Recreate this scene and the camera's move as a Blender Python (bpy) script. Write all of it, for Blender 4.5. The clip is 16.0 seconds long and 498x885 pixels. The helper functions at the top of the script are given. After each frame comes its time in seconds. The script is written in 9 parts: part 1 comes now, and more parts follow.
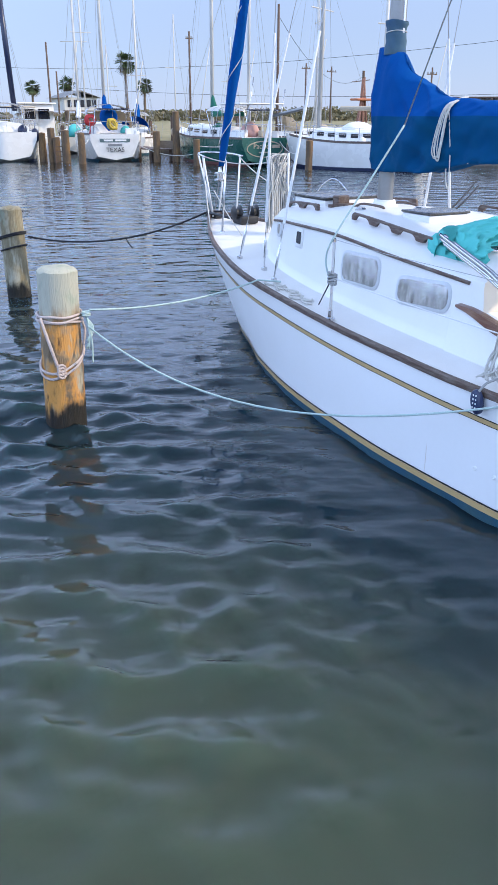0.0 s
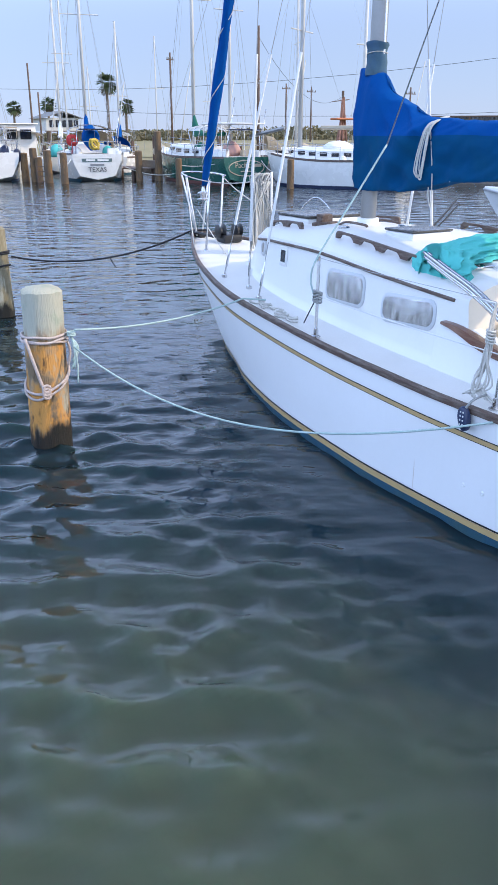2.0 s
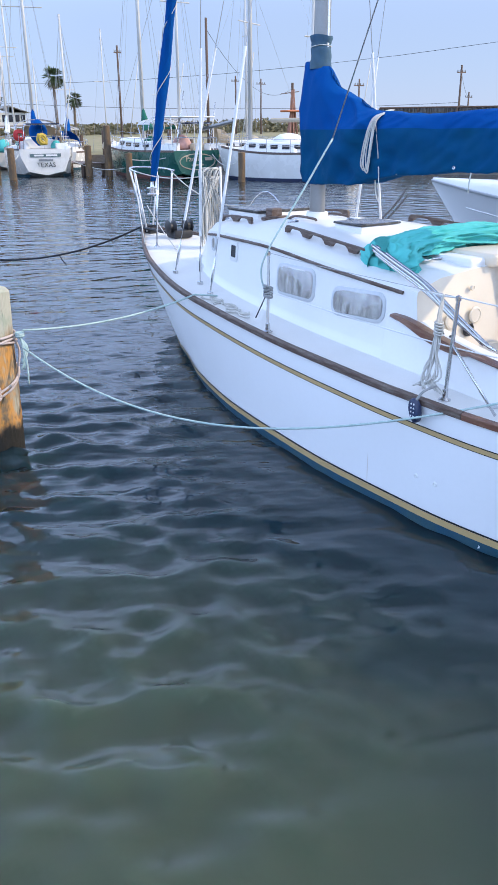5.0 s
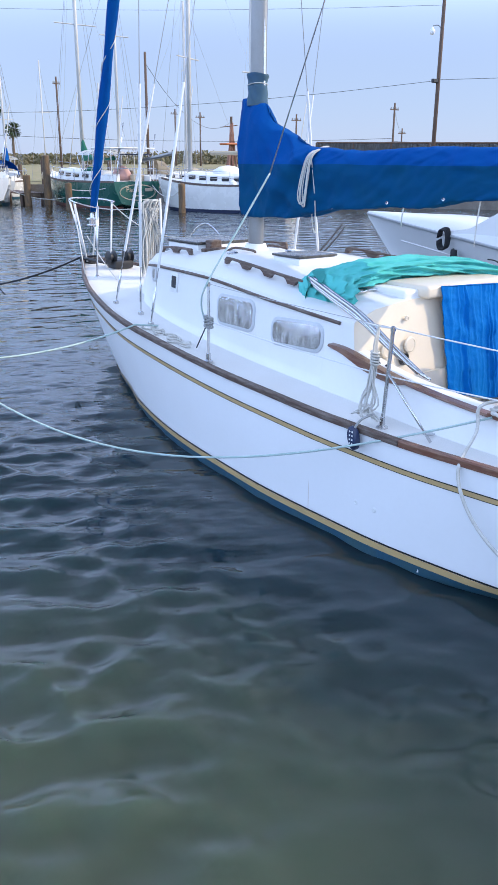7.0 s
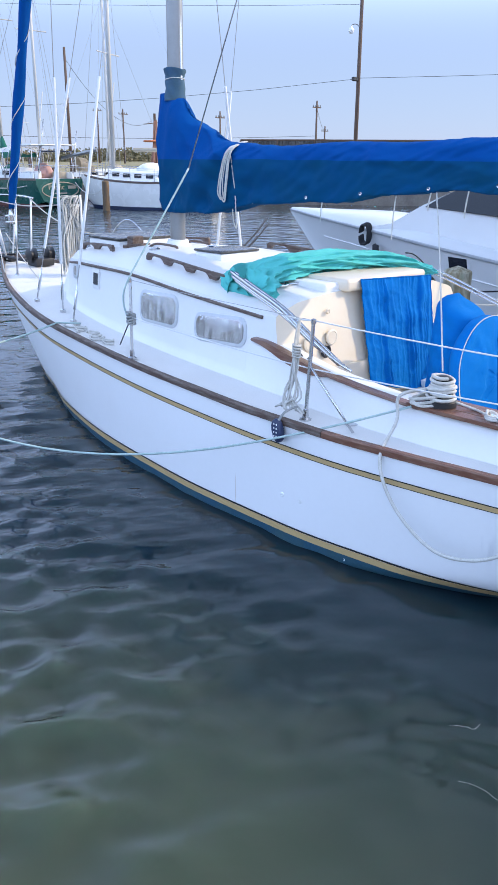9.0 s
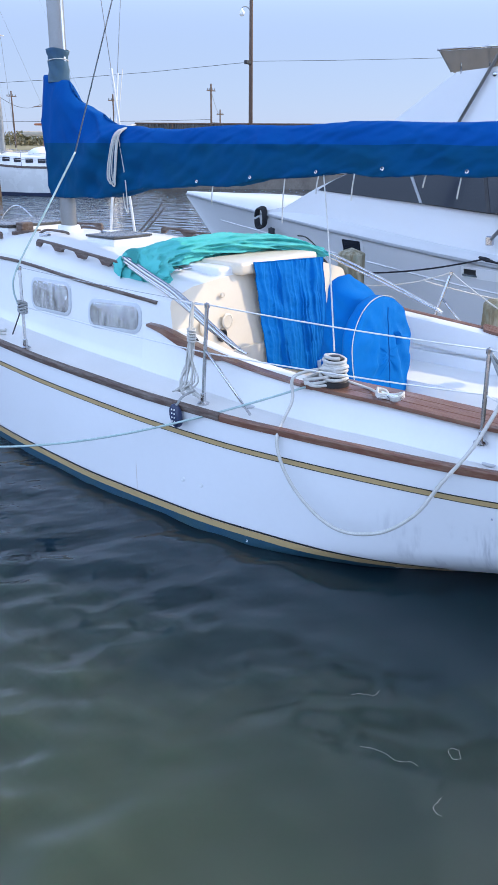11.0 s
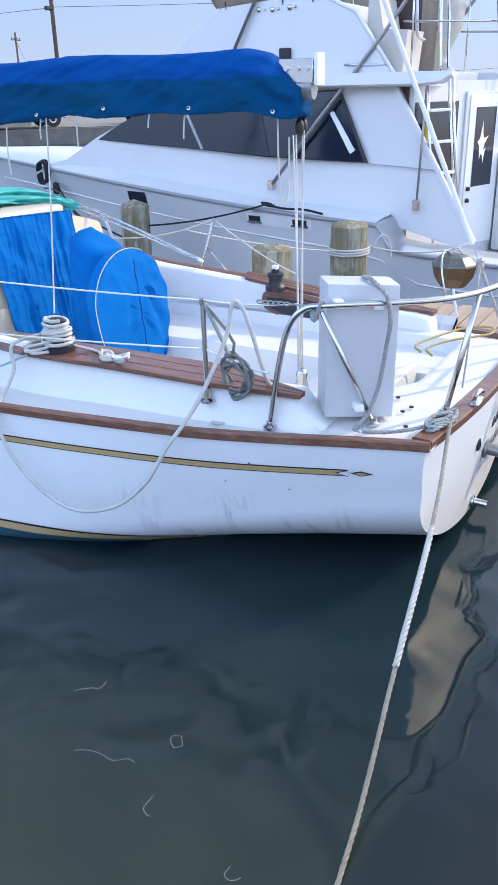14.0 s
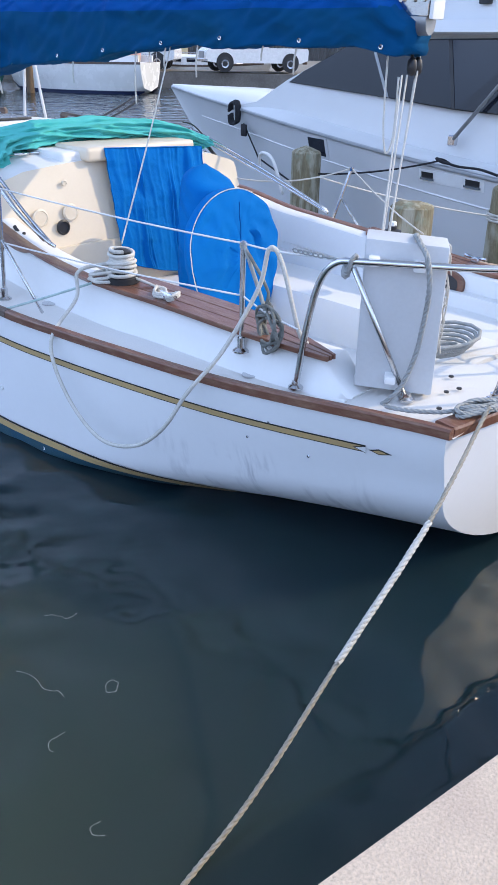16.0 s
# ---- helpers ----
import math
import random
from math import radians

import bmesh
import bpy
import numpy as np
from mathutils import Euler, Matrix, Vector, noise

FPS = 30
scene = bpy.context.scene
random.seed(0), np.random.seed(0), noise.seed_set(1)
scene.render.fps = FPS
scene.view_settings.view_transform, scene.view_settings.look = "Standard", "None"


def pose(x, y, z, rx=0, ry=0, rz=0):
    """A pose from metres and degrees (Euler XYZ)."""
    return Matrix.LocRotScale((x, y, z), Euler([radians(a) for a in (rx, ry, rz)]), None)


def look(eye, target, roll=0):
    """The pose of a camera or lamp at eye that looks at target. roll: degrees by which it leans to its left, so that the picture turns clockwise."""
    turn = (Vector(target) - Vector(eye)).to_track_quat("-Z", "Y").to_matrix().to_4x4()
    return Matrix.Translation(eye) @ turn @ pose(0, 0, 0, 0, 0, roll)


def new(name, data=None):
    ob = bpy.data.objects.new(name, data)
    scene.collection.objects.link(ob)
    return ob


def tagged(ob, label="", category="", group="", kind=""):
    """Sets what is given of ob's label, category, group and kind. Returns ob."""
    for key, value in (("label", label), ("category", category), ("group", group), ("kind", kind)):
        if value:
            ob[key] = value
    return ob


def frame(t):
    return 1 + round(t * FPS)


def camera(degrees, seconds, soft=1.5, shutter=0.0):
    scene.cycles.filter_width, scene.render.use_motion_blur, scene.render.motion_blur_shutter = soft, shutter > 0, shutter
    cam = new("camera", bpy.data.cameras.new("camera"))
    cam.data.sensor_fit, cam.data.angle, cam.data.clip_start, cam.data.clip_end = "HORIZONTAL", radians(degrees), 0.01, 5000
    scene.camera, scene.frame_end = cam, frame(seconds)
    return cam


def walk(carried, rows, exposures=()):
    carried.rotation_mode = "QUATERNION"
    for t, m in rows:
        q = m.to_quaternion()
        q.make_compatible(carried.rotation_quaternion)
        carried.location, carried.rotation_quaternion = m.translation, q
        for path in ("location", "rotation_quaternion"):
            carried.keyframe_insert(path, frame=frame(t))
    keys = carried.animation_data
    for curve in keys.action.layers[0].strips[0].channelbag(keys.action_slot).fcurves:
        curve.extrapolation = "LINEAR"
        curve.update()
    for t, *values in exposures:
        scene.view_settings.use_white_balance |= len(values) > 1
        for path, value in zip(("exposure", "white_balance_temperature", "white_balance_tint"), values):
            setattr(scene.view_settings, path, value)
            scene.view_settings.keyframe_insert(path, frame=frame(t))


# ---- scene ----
cam = camera(34.59, 16.0)
PATH = [
    (0, (-4.935, -0.447, 2.418), (-4.041, 1.174, 1.661), 0.26),
    (0.5, (-4.922, -0.436, 2.419), (-4.009, 1.178, 1.669), 0.35),
    (1, (-4.918, -0.415, 2.420), (-3.992, 1.196, 1.681), 0.32),
    (1.5, (-4.927, -0.398, 2.419), (-3.993, 1.214, 1.691), 0.21),
    (2, (-4.939, -0.415, 2.423), (-4.004, 1.201, 1.705), 0.03),
    (2.5, (-4.952, -0.416, 2.421), (-4.020, 1.203, 1.705), 0.00),
    (3, (-4.963, -0.421, 2.427), (-4.035, 1.198, 1.709), -0.14),
    (3.2, (-4.976, -0.429, 2.428), (-4.047, 1.189, 1.708), -0.14),
    (5.3, (-4.890, -0.420, 2.440), (-3.848, 1.124, 1.713), -0.34),
    (5.5, (-4.889, -0.416, 2.431), (-3.829, 1.120, 1.710), -0.17),
    (6, (-4.896, -0.426, 2.449), (-3.803, 1.093, 1.744), -0.20),
    (6.5, (-4.914, -0.449, 2.459), (-3.793, 1.061, 1.776), 0.02),
    (7, (-4.910, -0.458, 2.456), (-3.763, 1.038, 1.789), 0.31),
    (7.5, (-4.903, -0.461, 2.458), (-3.726, 1.014, 1.795), 0.45),
    (8, (-4.882, -0.464, 2.448), (-3.672, 0.982, 1.783), 0.47),
    (8.2, (-4.880, -0.477, 2.441), (-3.656, 0.957, 1.774), 0.47),
    (10.3, (-4.866, -0.514, 2.433), (-3.500, 0.775, 1.747), 0.33),
    (10.5, (-4.871, -0.522, 2.428), (-3.487, 0.745, 1.737), 0.40),
    (11, (-4.844, -0.560, 2.435), (-3.421, 0.657, 1.731), 0.32),
    (11.5, (-4.715, -0.638, 2.416), (-3.254, 0.529, 1.707), 0.15),
    (12, (-4.619, -0.702, 2.398), (-3.123, 0.414, 1.679), -0.18),
    (12.5, (-4.631, -0.680, 2.413), (-3.098, 0.374, 1.679), -0.53),
    (13, (-4.515, -0.730, 2.389), (-2.948, 0.255, 1.631), -0.70),
    (13.5, (-4.326, -0.850, 2.379), (-2.739, 0.084, 1.598), -0.86),
    (14, (-4.167, -0.920, 2.348), (-2.574, -0.017, 1.544), -1.21),
    (14.5, (-3.913, -0.955, 2.319), (-2.333, -0.071, 1.469), -1.03),
    (15, (-3.775, -1.028, 2.291), (-2.276, -0.026, 1.426), -0.24),
    (15.5, (-3.694, -1.347, 2.263), (-2.302, -0.215, 1.378), 0.47),
    (16, (-3.519, -1.472, 2.253), (-2.258, -0.205, 1.357), 1.20),
]
walk(cam, [(t, look(eye, target, roll)) for t, eye, target, roll in PATH], exposures=[(0, 0.46), (14.2, 0.46), (15.0, 0.38), (15.5, 0.36), (16, 0.28)])

# ---------- world and sun ----------
SUN_EL, SUN_TO = 33.0, Vector((-0.78, 0.62, 0))  # elevation; the way the light travels over the ground
world = bpy.data.worlds.new("World")
scene.world = world
world.use_nodes = True
wn = world.node_tree
wn.nodes.clear()
w_out = wn.nodes.new("ShaderNodeOutputWorld")
w_bg = wn.nodes.new("ShaderNodeBackground")
w_sky = wn.nodes.new("ShaderNodeTexSky")
w_sky.sky_type = "NISHITA"
w_sky.sun_disc = False
w_sky.sun_elevation = radians(SUN_EL)
w_sky.sun_rotation = math.atan2(-SUN_TO.x, -SUN_TO.y)
w_sky.air_density, w_sky.dust_density, w_sky.ozone_density = 1.0, 0.2, 3.0
w_bg.inputs["Strength"].default_value = 0.024
wn.links.new(w_sky.outputs[0], w_bg.inputs[0])
w_haze = wn.nodes.new("ShaderNodeBackground")  # haze; bright band low above the horizon added to brighten the water's reflections
w_tc = wn.nodes.new("ShaderNodeTexCoord")
w_sep = wn.nodes.new("ShaderNodeSeparateXYZ")
w_side = wn.nodes.new("ShaderNodeVectorMath")  # extra western glow, added to light the hull's shaded port side
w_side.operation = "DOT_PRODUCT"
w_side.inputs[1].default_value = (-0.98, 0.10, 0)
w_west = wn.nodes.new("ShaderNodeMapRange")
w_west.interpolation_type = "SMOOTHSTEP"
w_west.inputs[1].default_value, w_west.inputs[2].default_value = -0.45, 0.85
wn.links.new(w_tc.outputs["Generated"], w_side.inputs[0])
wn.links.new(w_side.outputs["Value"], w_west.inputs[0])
wn.links.new(w_tc.outputs["Generated"], w_sep.inputs[0])


def by_height(stops):
    """Strength of a sky layer over the sine of the elevation."""
    up = wn.nodes.new("ShaderNodeValToRGB")
    up.color_ramp.interpolation = "B_SPLINE"
    for at, v in stops:
        e = up.color_ramp.elements.new(at)
        e.color = (v, v, v, 1)
    up.color_ramp.elements.remove(up.color_ramp.elements[-1])
    up.color_ramp.elements.remove(up.color_ramp.elements[0])
    wn.links.new(w_sep.outputs["Z"], up.inputs[0])
    return up.outputs[0]


HAZE_ALL, FILL_WEST = 1.75, 1.40
w_low = wn.nodes.new("ShaderNodeMath")
w_low.operation = "MULTIPLY"
w_low.inputs[1].default_value = HAZE_ALL
wn.links.new(by_height(((0.03, .32), (0.10, .32), (0.16, .36), (0.27, 1.02), (0.40, .80), (0.60, .30), (0.95, .16))), w_low.inputs[0])
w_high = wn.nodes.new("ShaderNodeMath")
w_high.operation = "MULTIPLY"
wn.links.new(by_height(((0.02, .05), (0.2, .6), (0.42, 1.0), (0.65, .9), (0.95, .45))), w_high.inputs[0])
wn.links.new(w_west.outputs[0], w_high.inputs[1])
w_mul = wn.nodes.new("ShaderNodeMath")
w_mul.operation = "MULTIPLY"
w_mul.inputs[1].default_value = FILL_WEST
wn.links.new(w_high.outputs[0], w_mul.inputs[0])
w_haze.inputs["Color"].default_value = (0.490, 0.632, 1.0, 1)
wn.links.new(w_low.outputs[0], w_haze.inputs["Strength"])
w_westfill = wn.nodes.new("ShaderNodeBackground")
w_westfill.inputs["Color"].default_value = (0.44, 0.63, 1.0, 1)
wn.links.new(w_mul.outputs[0], w_westfill.inputs["Strength"])
# the pale glow that haze spreads round the sun
w_sunward = wn.nodes.new("ShaderNodeVectorMath")
w_sunward.operation = "DOT_PRODUCT"
_to = -SUN_TO.normalized() * math.cos(radians(SUN_EL)) + Vector((0, 0, math.sin(radians(SUN_EL))))
w_sunward.inputs[1].default_value = _to
wn.links.new(w_tc.outputs["Generated"], w_sunward.inputs[0])
w_near = wn.nodes.new("ShaderNodeMapRange")
w_near.interpolation_type = "SMOOTHSTEP"
w_near.inputs[1].default_value, w_near.inputs[2].default_value, w_near.inputs[4].default_value = 0.50, 1.0, 1.0
wn.links.new(w_sunward.outputs["Value"], w_near.inputs[0])
w_glow = wn.nodes.new("ShaderNodeBackground")
w_glow.inputs["Color"].default_value = (0.80, 0.87, 1.0, 1)
wn.links.new(w_near.outputs[0], w_glow.inputs["Strength"])
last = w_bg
for layer in (w_haze, w_westfill, w_glow):
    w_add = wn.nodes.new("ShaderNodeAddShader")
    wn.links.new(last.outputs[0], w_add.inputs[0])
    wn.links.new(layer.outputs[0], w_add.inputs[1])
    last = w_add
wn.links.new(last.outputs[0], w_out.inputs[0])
sun = new("sun", bpy.data.lights.new("sun", "SUN"))
sun.data.energy, sun.data.angle, sun.data.color = 2.45, radians(0.5), (1.0, 0.82, 0.58)
_sd = SUN_TO.normalized() * math.cos(radians(SUN_EL)) - Vector((0, 0, math.sin(radians(SUN_EL))))
sun.matrix_world = Matrix.Translation((20, -20, 30)) @ _sd.to_track_quat("-Z", "Y").to_matrix().to_4x4()

# ---------- small builders ----------
def part(name, bm, mat, parent=None, label="", smooth=False):
    me = bpy.data.meshes.new(name)
    bmesh.ops.recalc_face_normals(bm, faces=bm.faces)
    bm.to_mesh(me)
    bm.free()
    for m in mat if isinstance(mat, (list, tuple)) else [mat]:
        me.materials.append(m)
    if smooth:
        me.polygons.foreach_set("use_smooth", [True] * len(me.polygons))
        if smooth is not True:
            me.set_sharp_from_angle(angle=radians(smooth))
    ob = new(name, me)
    if parent is not None:
        ob.parent = parent
        ob.matrix_parent_inverse = base_of(parent).inverted()
    if label:
        ob["label"] = label
    return ob


def base_of(ob):
    m = ob.matrix_basis.copy()
    while ob.parent is not None:
        m = ob.parent.matrix_basis @ ob.matrix_parent_inverse @ m
        ob = ob.parent
    return m


def thing(name, at, label, category, group="", kind="", turn=0.0):
    ob = new(name)
    ob.empty_display_size = 0.1
    ob.matrix_basis = pose(*at, rz=turn)
    return tagged(ob, label, category, group, kind)


def lone(name, bm, mat, label, category, group="", kind="", smooth=False):
    return tagged(part(name, bm, mat, None, "", smooth), label, category, group, kind)


def BM():
    return bmesh.new()


def box(bm, lo, hi, bevel=0.0, m=None, seg=1):
    t = bmesh.new()
    bmesh.ops.create_cube(t, size=1)
    c = [(a + b) / 2 for a, b in zip(lo, hi)]
    s = [max(abs(b - a), 1e-4) for a, b in zip(lo, hi)]
    bmesh.ops.transform(t, matrix=Matrix.Translation(c) @ Matrix.Diagonal((*s, 1)), verts=t.verts)
    if bevel:
        bmesh.ops.bevel(t, geom=t.edges[:], offset=min(bevel, min(s) * 0.45), segments=seg, affect="EDGES", profile=0.6)
    if m is not None:
        bmesh.ops.transform(t, matrix=m, verts=t.verts)
    merge(bm, t)
    return bm


def merge(bm, t):
    at = {v: bm.verts.new(v.co) for v in t.verts}
    for f in t.faces:
        try:
            q = bm.faces.new([at[v] for v in f.verts])
            q.material_index = f.material_index
        except ValueError:
            pass
    t.free()


def rings(bm, loops, closed=True, cap=True, mat=0):
    vs = [[bm.verts.new(p) for p in lp] for lp in loops]
    for a, b in zip(vs, vs[1:]):
        n = len(a)
        for i in range(n if closed else n - 1):
            j = (i + 1) % n
            q = [a[i], a[j], b[j], b[i]]
            if len({tuple(round(c, 6) for c in v.co) for v in q}) > 2:
                f = bm.faces.new(q)
                f.material_index = mat
    if cap and closed:
        for r in (vs[0][::-1], vs[-1]):
            try:
                bm.faces.new(r).material_index = mat
            except ValueError:
                pass
    return vs


def tube(bm, pts, r, n=8, cap=True, flat=1.0, mat=0):
    """A round bar swept along points; r is one radius or a list."""
    pts = [Vector(p) for p in pts]
    rr = r if isinstance(r, (list, tuple)) else [r] * len(pts)
    loops, up = [], None
    for i, p in enumerate(pts):
        d = (pts[min(i + 1, len(pts) - 1)] - pts[max(i - 1, 0)])
        if d.length < 1e-7:
            d = Vector((0, 0, 1))
        d.normalize()
        if up is None:
            up = d.cross(Vector((0, 0, 1)) if abs(d.z) < 0.9 else Vector((1, 0, 0))).normalized()
        up = (up - d * up.dot(d)).normalized()
        si = d.cross(up)
        loops.append([p + (up * math.cos(k * math.tau / n) + si * math.sin(k * math.tau / n) * flat) * rr[i] for k in range(n)])
    rings(bm, loops, True, cap, mat)
    return bm


def smooth_line(pts, n=8):
    """Catmull-Rom through the points."""
    pts = [Vector(p) for p in pts]
    out = []
    for i in range(len(pts) - 1):
        a, b, c, d = pts[max(i - 1, 0)], pts[i], pts[i + 1], pts[min(i + 2, len(pts) - 1)]
        for k in range(n):
            t = k / n
            out.append(0.5 * (2 * b + (c - a) * t + (2 * a - 5 * b + 4 * c - d) * t * t + (3 * b - a - 3 * c + d) * t ** 3))
    out.append(pts[-1])
    return out


def sag(a, b, drop, n=16):
    a, b = Vector(a), Vector(b)
    return [a.lerp(b, k / n) - Vector((0, 0, 4 * drop * (k / n) * (1 - k / n))) for k in range(n + 1)]


def curve(xs, ys):
    """A smooth monotone curve through the pairs."""
    xs, ys = np.array(xs, float), np.array(ys, float)
    h, d = np.diff(xs), np.diff(ys) / np.diff(xs)
    m = np.zeros(len(xs))
    m[0], m[-1] = d[0], d[-1]
    for i in range(1, len(xs) - 1):
        m[i] = 0 if d[i - 1] * d[i] <= 0 else (h[i - 1] + h[i]) / (h[i - 1] / d[i - 1] + h[i] / d[i])

    def at(x):
        x = min(max(x, xs[0]), xs[-1])
        i = min(int(np.searchsorted(xs, x, "right")) - 1, len(xs) - 2)
        t = (x - xs[i]) / h[i]
        return float((1 + 2 * t) * (1 - t) ** 2 * ys[i] + t * (1 - t) ** 2 * h[i] * m[i] + t * t * (3 - 2 * t) * ys[i + 1] + t * t * (t - 1) * h[i] * m[i + 1])

    return at


def span(a, b, n):
    return [a + (b - a) * k / (n - 1) for k in range(n)]


def disc_ring(c, r, n, z=0.0, sx=1.0, sy=1.0):
    return [Vector((c[0] + r * sx * math.cos(k * math.tau / n), c[1] + r * sy * math.sin(k * math.tau / n), c[2] + z)) for k in range(n)]


def lathe(bm, c, prof, n=16, mat=0):
    """prof: (radius, height) pairs, upwards."""
    rings(bm, [disc_ring(c, max(r, 1e-4), n, z) for r, z in prof], True, True, mat)
    return bm

# ---------- materials ----------
def material(name, base, rough=0.5, metal=0.0, spot=None, scale=6.0, amount=0.25, fine=0.12, fine_scale=60.0, bump=0.0, bump_scale=80.0, stretch=(1, 1, 1), piece=0.0, spec=0.5, coat=0.0, sheen=0.0):
    """Base colour with stains at one scale and grain at another, roughness wear and relief."""
    m = bpy.data.materials.new(name)
    m.use_nodes = True
    nt = m.node_tree
    b = nt.nodes["Principled BSDF"]
    tc = nt.nodes.new("ShaderNodeTexCoord")
    mp = nt.nodes.new("ShaderNodeMapping")
    mp.inputs["Scale"].default_value = stretch
    nt.links.new(tc.outputs["Object"], mp.inputs[0])

    def tex(sc, detail=4.0):
        n = nt.nodes.new("ShaderNodeTexNoise")
        n.inputs["Scale"].default_value, n.inputs["Detail"].default_value = sc, detail
        nt.links.new(mp.outputs[0], n.inputs["Vector"])
        return n

    def blend(fac, a, c):
        x = nt.nodes.new("ShaderNodeMix")
        x.data_type = "RGBA"
        for sock, v in ((x.inputs[0], fac), (x.inputs[6], a), (x.inputs[7], c)):
            if isinstance(v, tuple):
                sock.default_value = (*v, 1)
            elif isinstance(v, float):
                sock.default_value = v
            else:
                nt.links.new(v, sock)
        return x.outputs[2]

    def ramp(n, lo, hi, top):
        r = nt.nodes.new("ShaderNodeMapRange")
        r.inputs[1].default_value, r.inputs[2].default_value, r.inputs[4].default_value = lo, hi, top
        nt.links.new(n.outputs["Fac"] if hasattr(n, "outputs") else n, r.inputs[0])
        return r.outputs[0]

    spot = spot or tuple(c * 0.6 for c in base)
    col = blend(ramp(tex(scale, 6.0), 0.42, 0.75, amount), base, spot)
    col = blend(ramp(tex(fine_scale, 3.0), 0.35, 0.75, fine), col, tuple(c * 0.45 for c in base))
    if piece:
        oi = nt.nodes.new("ShaderNodeObjectInfo")
        mr = nt.nodes.new("ShaderNodeMapRange")
        mr.inputs[4].default_value = piece
        nt.links.new(oi.outputs["Random"], mr.inputs[0])
        col = blend(mr.outputs[0], col, tuple(c * 0.4 for c in base))
    nt.links.new(col, b.inputs["Base Color"])
    rr = nt.nodes.new("ShaderNodeMapRange")
    rr.inputs[3].default_value, rr.inputs[4].default_value = max(rough - 0.1, 0.02), min(rough + 0.12, 1)
    nt.links.new(tex(scale * 2.3).outputs["Fac"], rr.inputs[0])
    nt.links.new(rr.outputs[0], b.inputs["Roughness"])
    b.inputs["Metallic"].default_value = metal
    b.inputs["Specular IOR Level"].default_value = spec
    b.inputs["Coat Weight"].default_value = coat
    b.inputs["Sheen Weight"].default_value = sheen
    if bump:
        bp = nt.nodes.new("ShaderNodeBump")
        bp.inputs["Strength"].default_value, bp.inputs["Distance"].default_value = bump, 0.01
        nt.links.new(tex(bump_scale, 5.0).outputs["Fac"], bp.inputs["Height"])
        nt.links.new(bp.outputs[0], b.inputs["Normal"])
    return m


M_gel = material("gelcoat", (0.74, 0.735, 0.72), 0.42, spot=(0.66, 0.65, 0.61), scale=2.2, amount=0.35, fine=0.03, fine_scale=40, bump=0.02, bump_scale=9, spec=0.45)
M_topside = material("hull_topside", (0.80, 0.80, 0.80), 0.40, spot=(0.74, 0.735, 0.71), scale=1.6, amount=0.3, fine=0.02, fine_scale=30, bump=0.015, bump_scale=5, spec=0.4, coat=0.0)
M_deck = material("deck_nonskid", (0.73, 0.71, 0.68), 0.5, spot=(0.64, 0.61, 0.56), scale=3, amount=0.4, fine=0.1, fine_scale=160, bump=0.25, bump_scale=420)
M_cream = material("cream_gelcoat", (0.68, 0.59, 0.46), 0.35, spot=(0.60, 0.51, 0.38), scale=3, amount=0.3, fine=0.04)
M_teak = material("varnished_teak", (0.16, 0.062, 0.036), 0.42, spot=(0.28, 0.17, 0.11), scale=9, amount=0.75, fine=0.35, fine_scale=45, stretch=(6, 0.8, 6), bump=0.15, bump_scale=60, coat=0.15)
M_teakdark = material("weathered_teak", (0.095, 0.055, 0.040), 0.55, spot=(0.24, 0.20, 0.17), scale=9, amount=0.85, fine=0.4, fine_scale=50, stretch=(6, 0.8, 6), bump=0.3, bump_scale=60)
M_gold = material("gold_stripe", (0.50, 0.35, 0.16), 0.4, spot=(0.40, 0.29, 0.15), scale=6, amount=0.5, fine=0.05)
M_black = material("black_line", (0.02, 0.02, 0.022), 0.4, fine=0.02)
M_antifoul = material("blue_antifouling", (0.010, 0.065, 0.11), 0.6, spot=(0.04, 0.09, 0.08), scale=5, amount=0.7, fine=0.3, bump=0.2)
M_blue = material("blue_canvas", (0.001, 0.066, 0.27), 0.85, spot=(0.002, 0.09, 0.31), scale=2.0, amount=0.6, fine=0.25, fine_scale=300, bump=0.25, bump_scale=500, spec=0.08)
# darker copy of the canvas blue, with the lower half's shade in its colour
M_blueshade = material("blue_canvas_shaded", (0.001, 0.062, 0.17), 0.85, spot=(0.004, 0.068, 0.13), scale=2.5, amount=0.7, fine=0.25, fine_scale=300, bump=0.25, bump_scale=500, spec=0.08)
M_bluecover = material("bright_blue_cover", (0.001, 0.140, 0.45), 0.8, spot=(0.001, 0.105, 0.36), scale=3, amount=0.5, fine=0.15, fine_scale=300, bump=0.2, bump_scale=400, spec=0.08)
M_turq = material("turquoise_canvas", (0.09, 0.47, 0.44), 0.85, spot=(0.14, 0.56, 0.53), scale=4, amount=0.6, fine=0.1, fine_scale=300, bump=0.2, bump_scale=400, spec=0.1)
M_ss = material("stainless", (0.62, 0.62, 0.63), 0.16, 1.0, spot=(0.5, 0.48, 0.45), scale=14, amount=0.4, fine=0.05)
M_alu = material("mast_aluminium", (0.30, 0.295, 0.285), 0.4, 0.7, spot=(0.36, 0.36, 0.36), scale=6, amount=0.4, fine=0.1)
M_grey = material("grey_plastic", (0.22, 0.23, 0.24), 0.5, fine=0.1)
M_dark = material("black_plastic", (0.018, 0.018, 0.02), 0.45, fine=0.1)
M_white = material("white_plastic", (0.78, 0.78, 0.77), 0.4, spot=(0.66, 0.65, 0.6), scale=5, amount=0.4, fine=0.05)
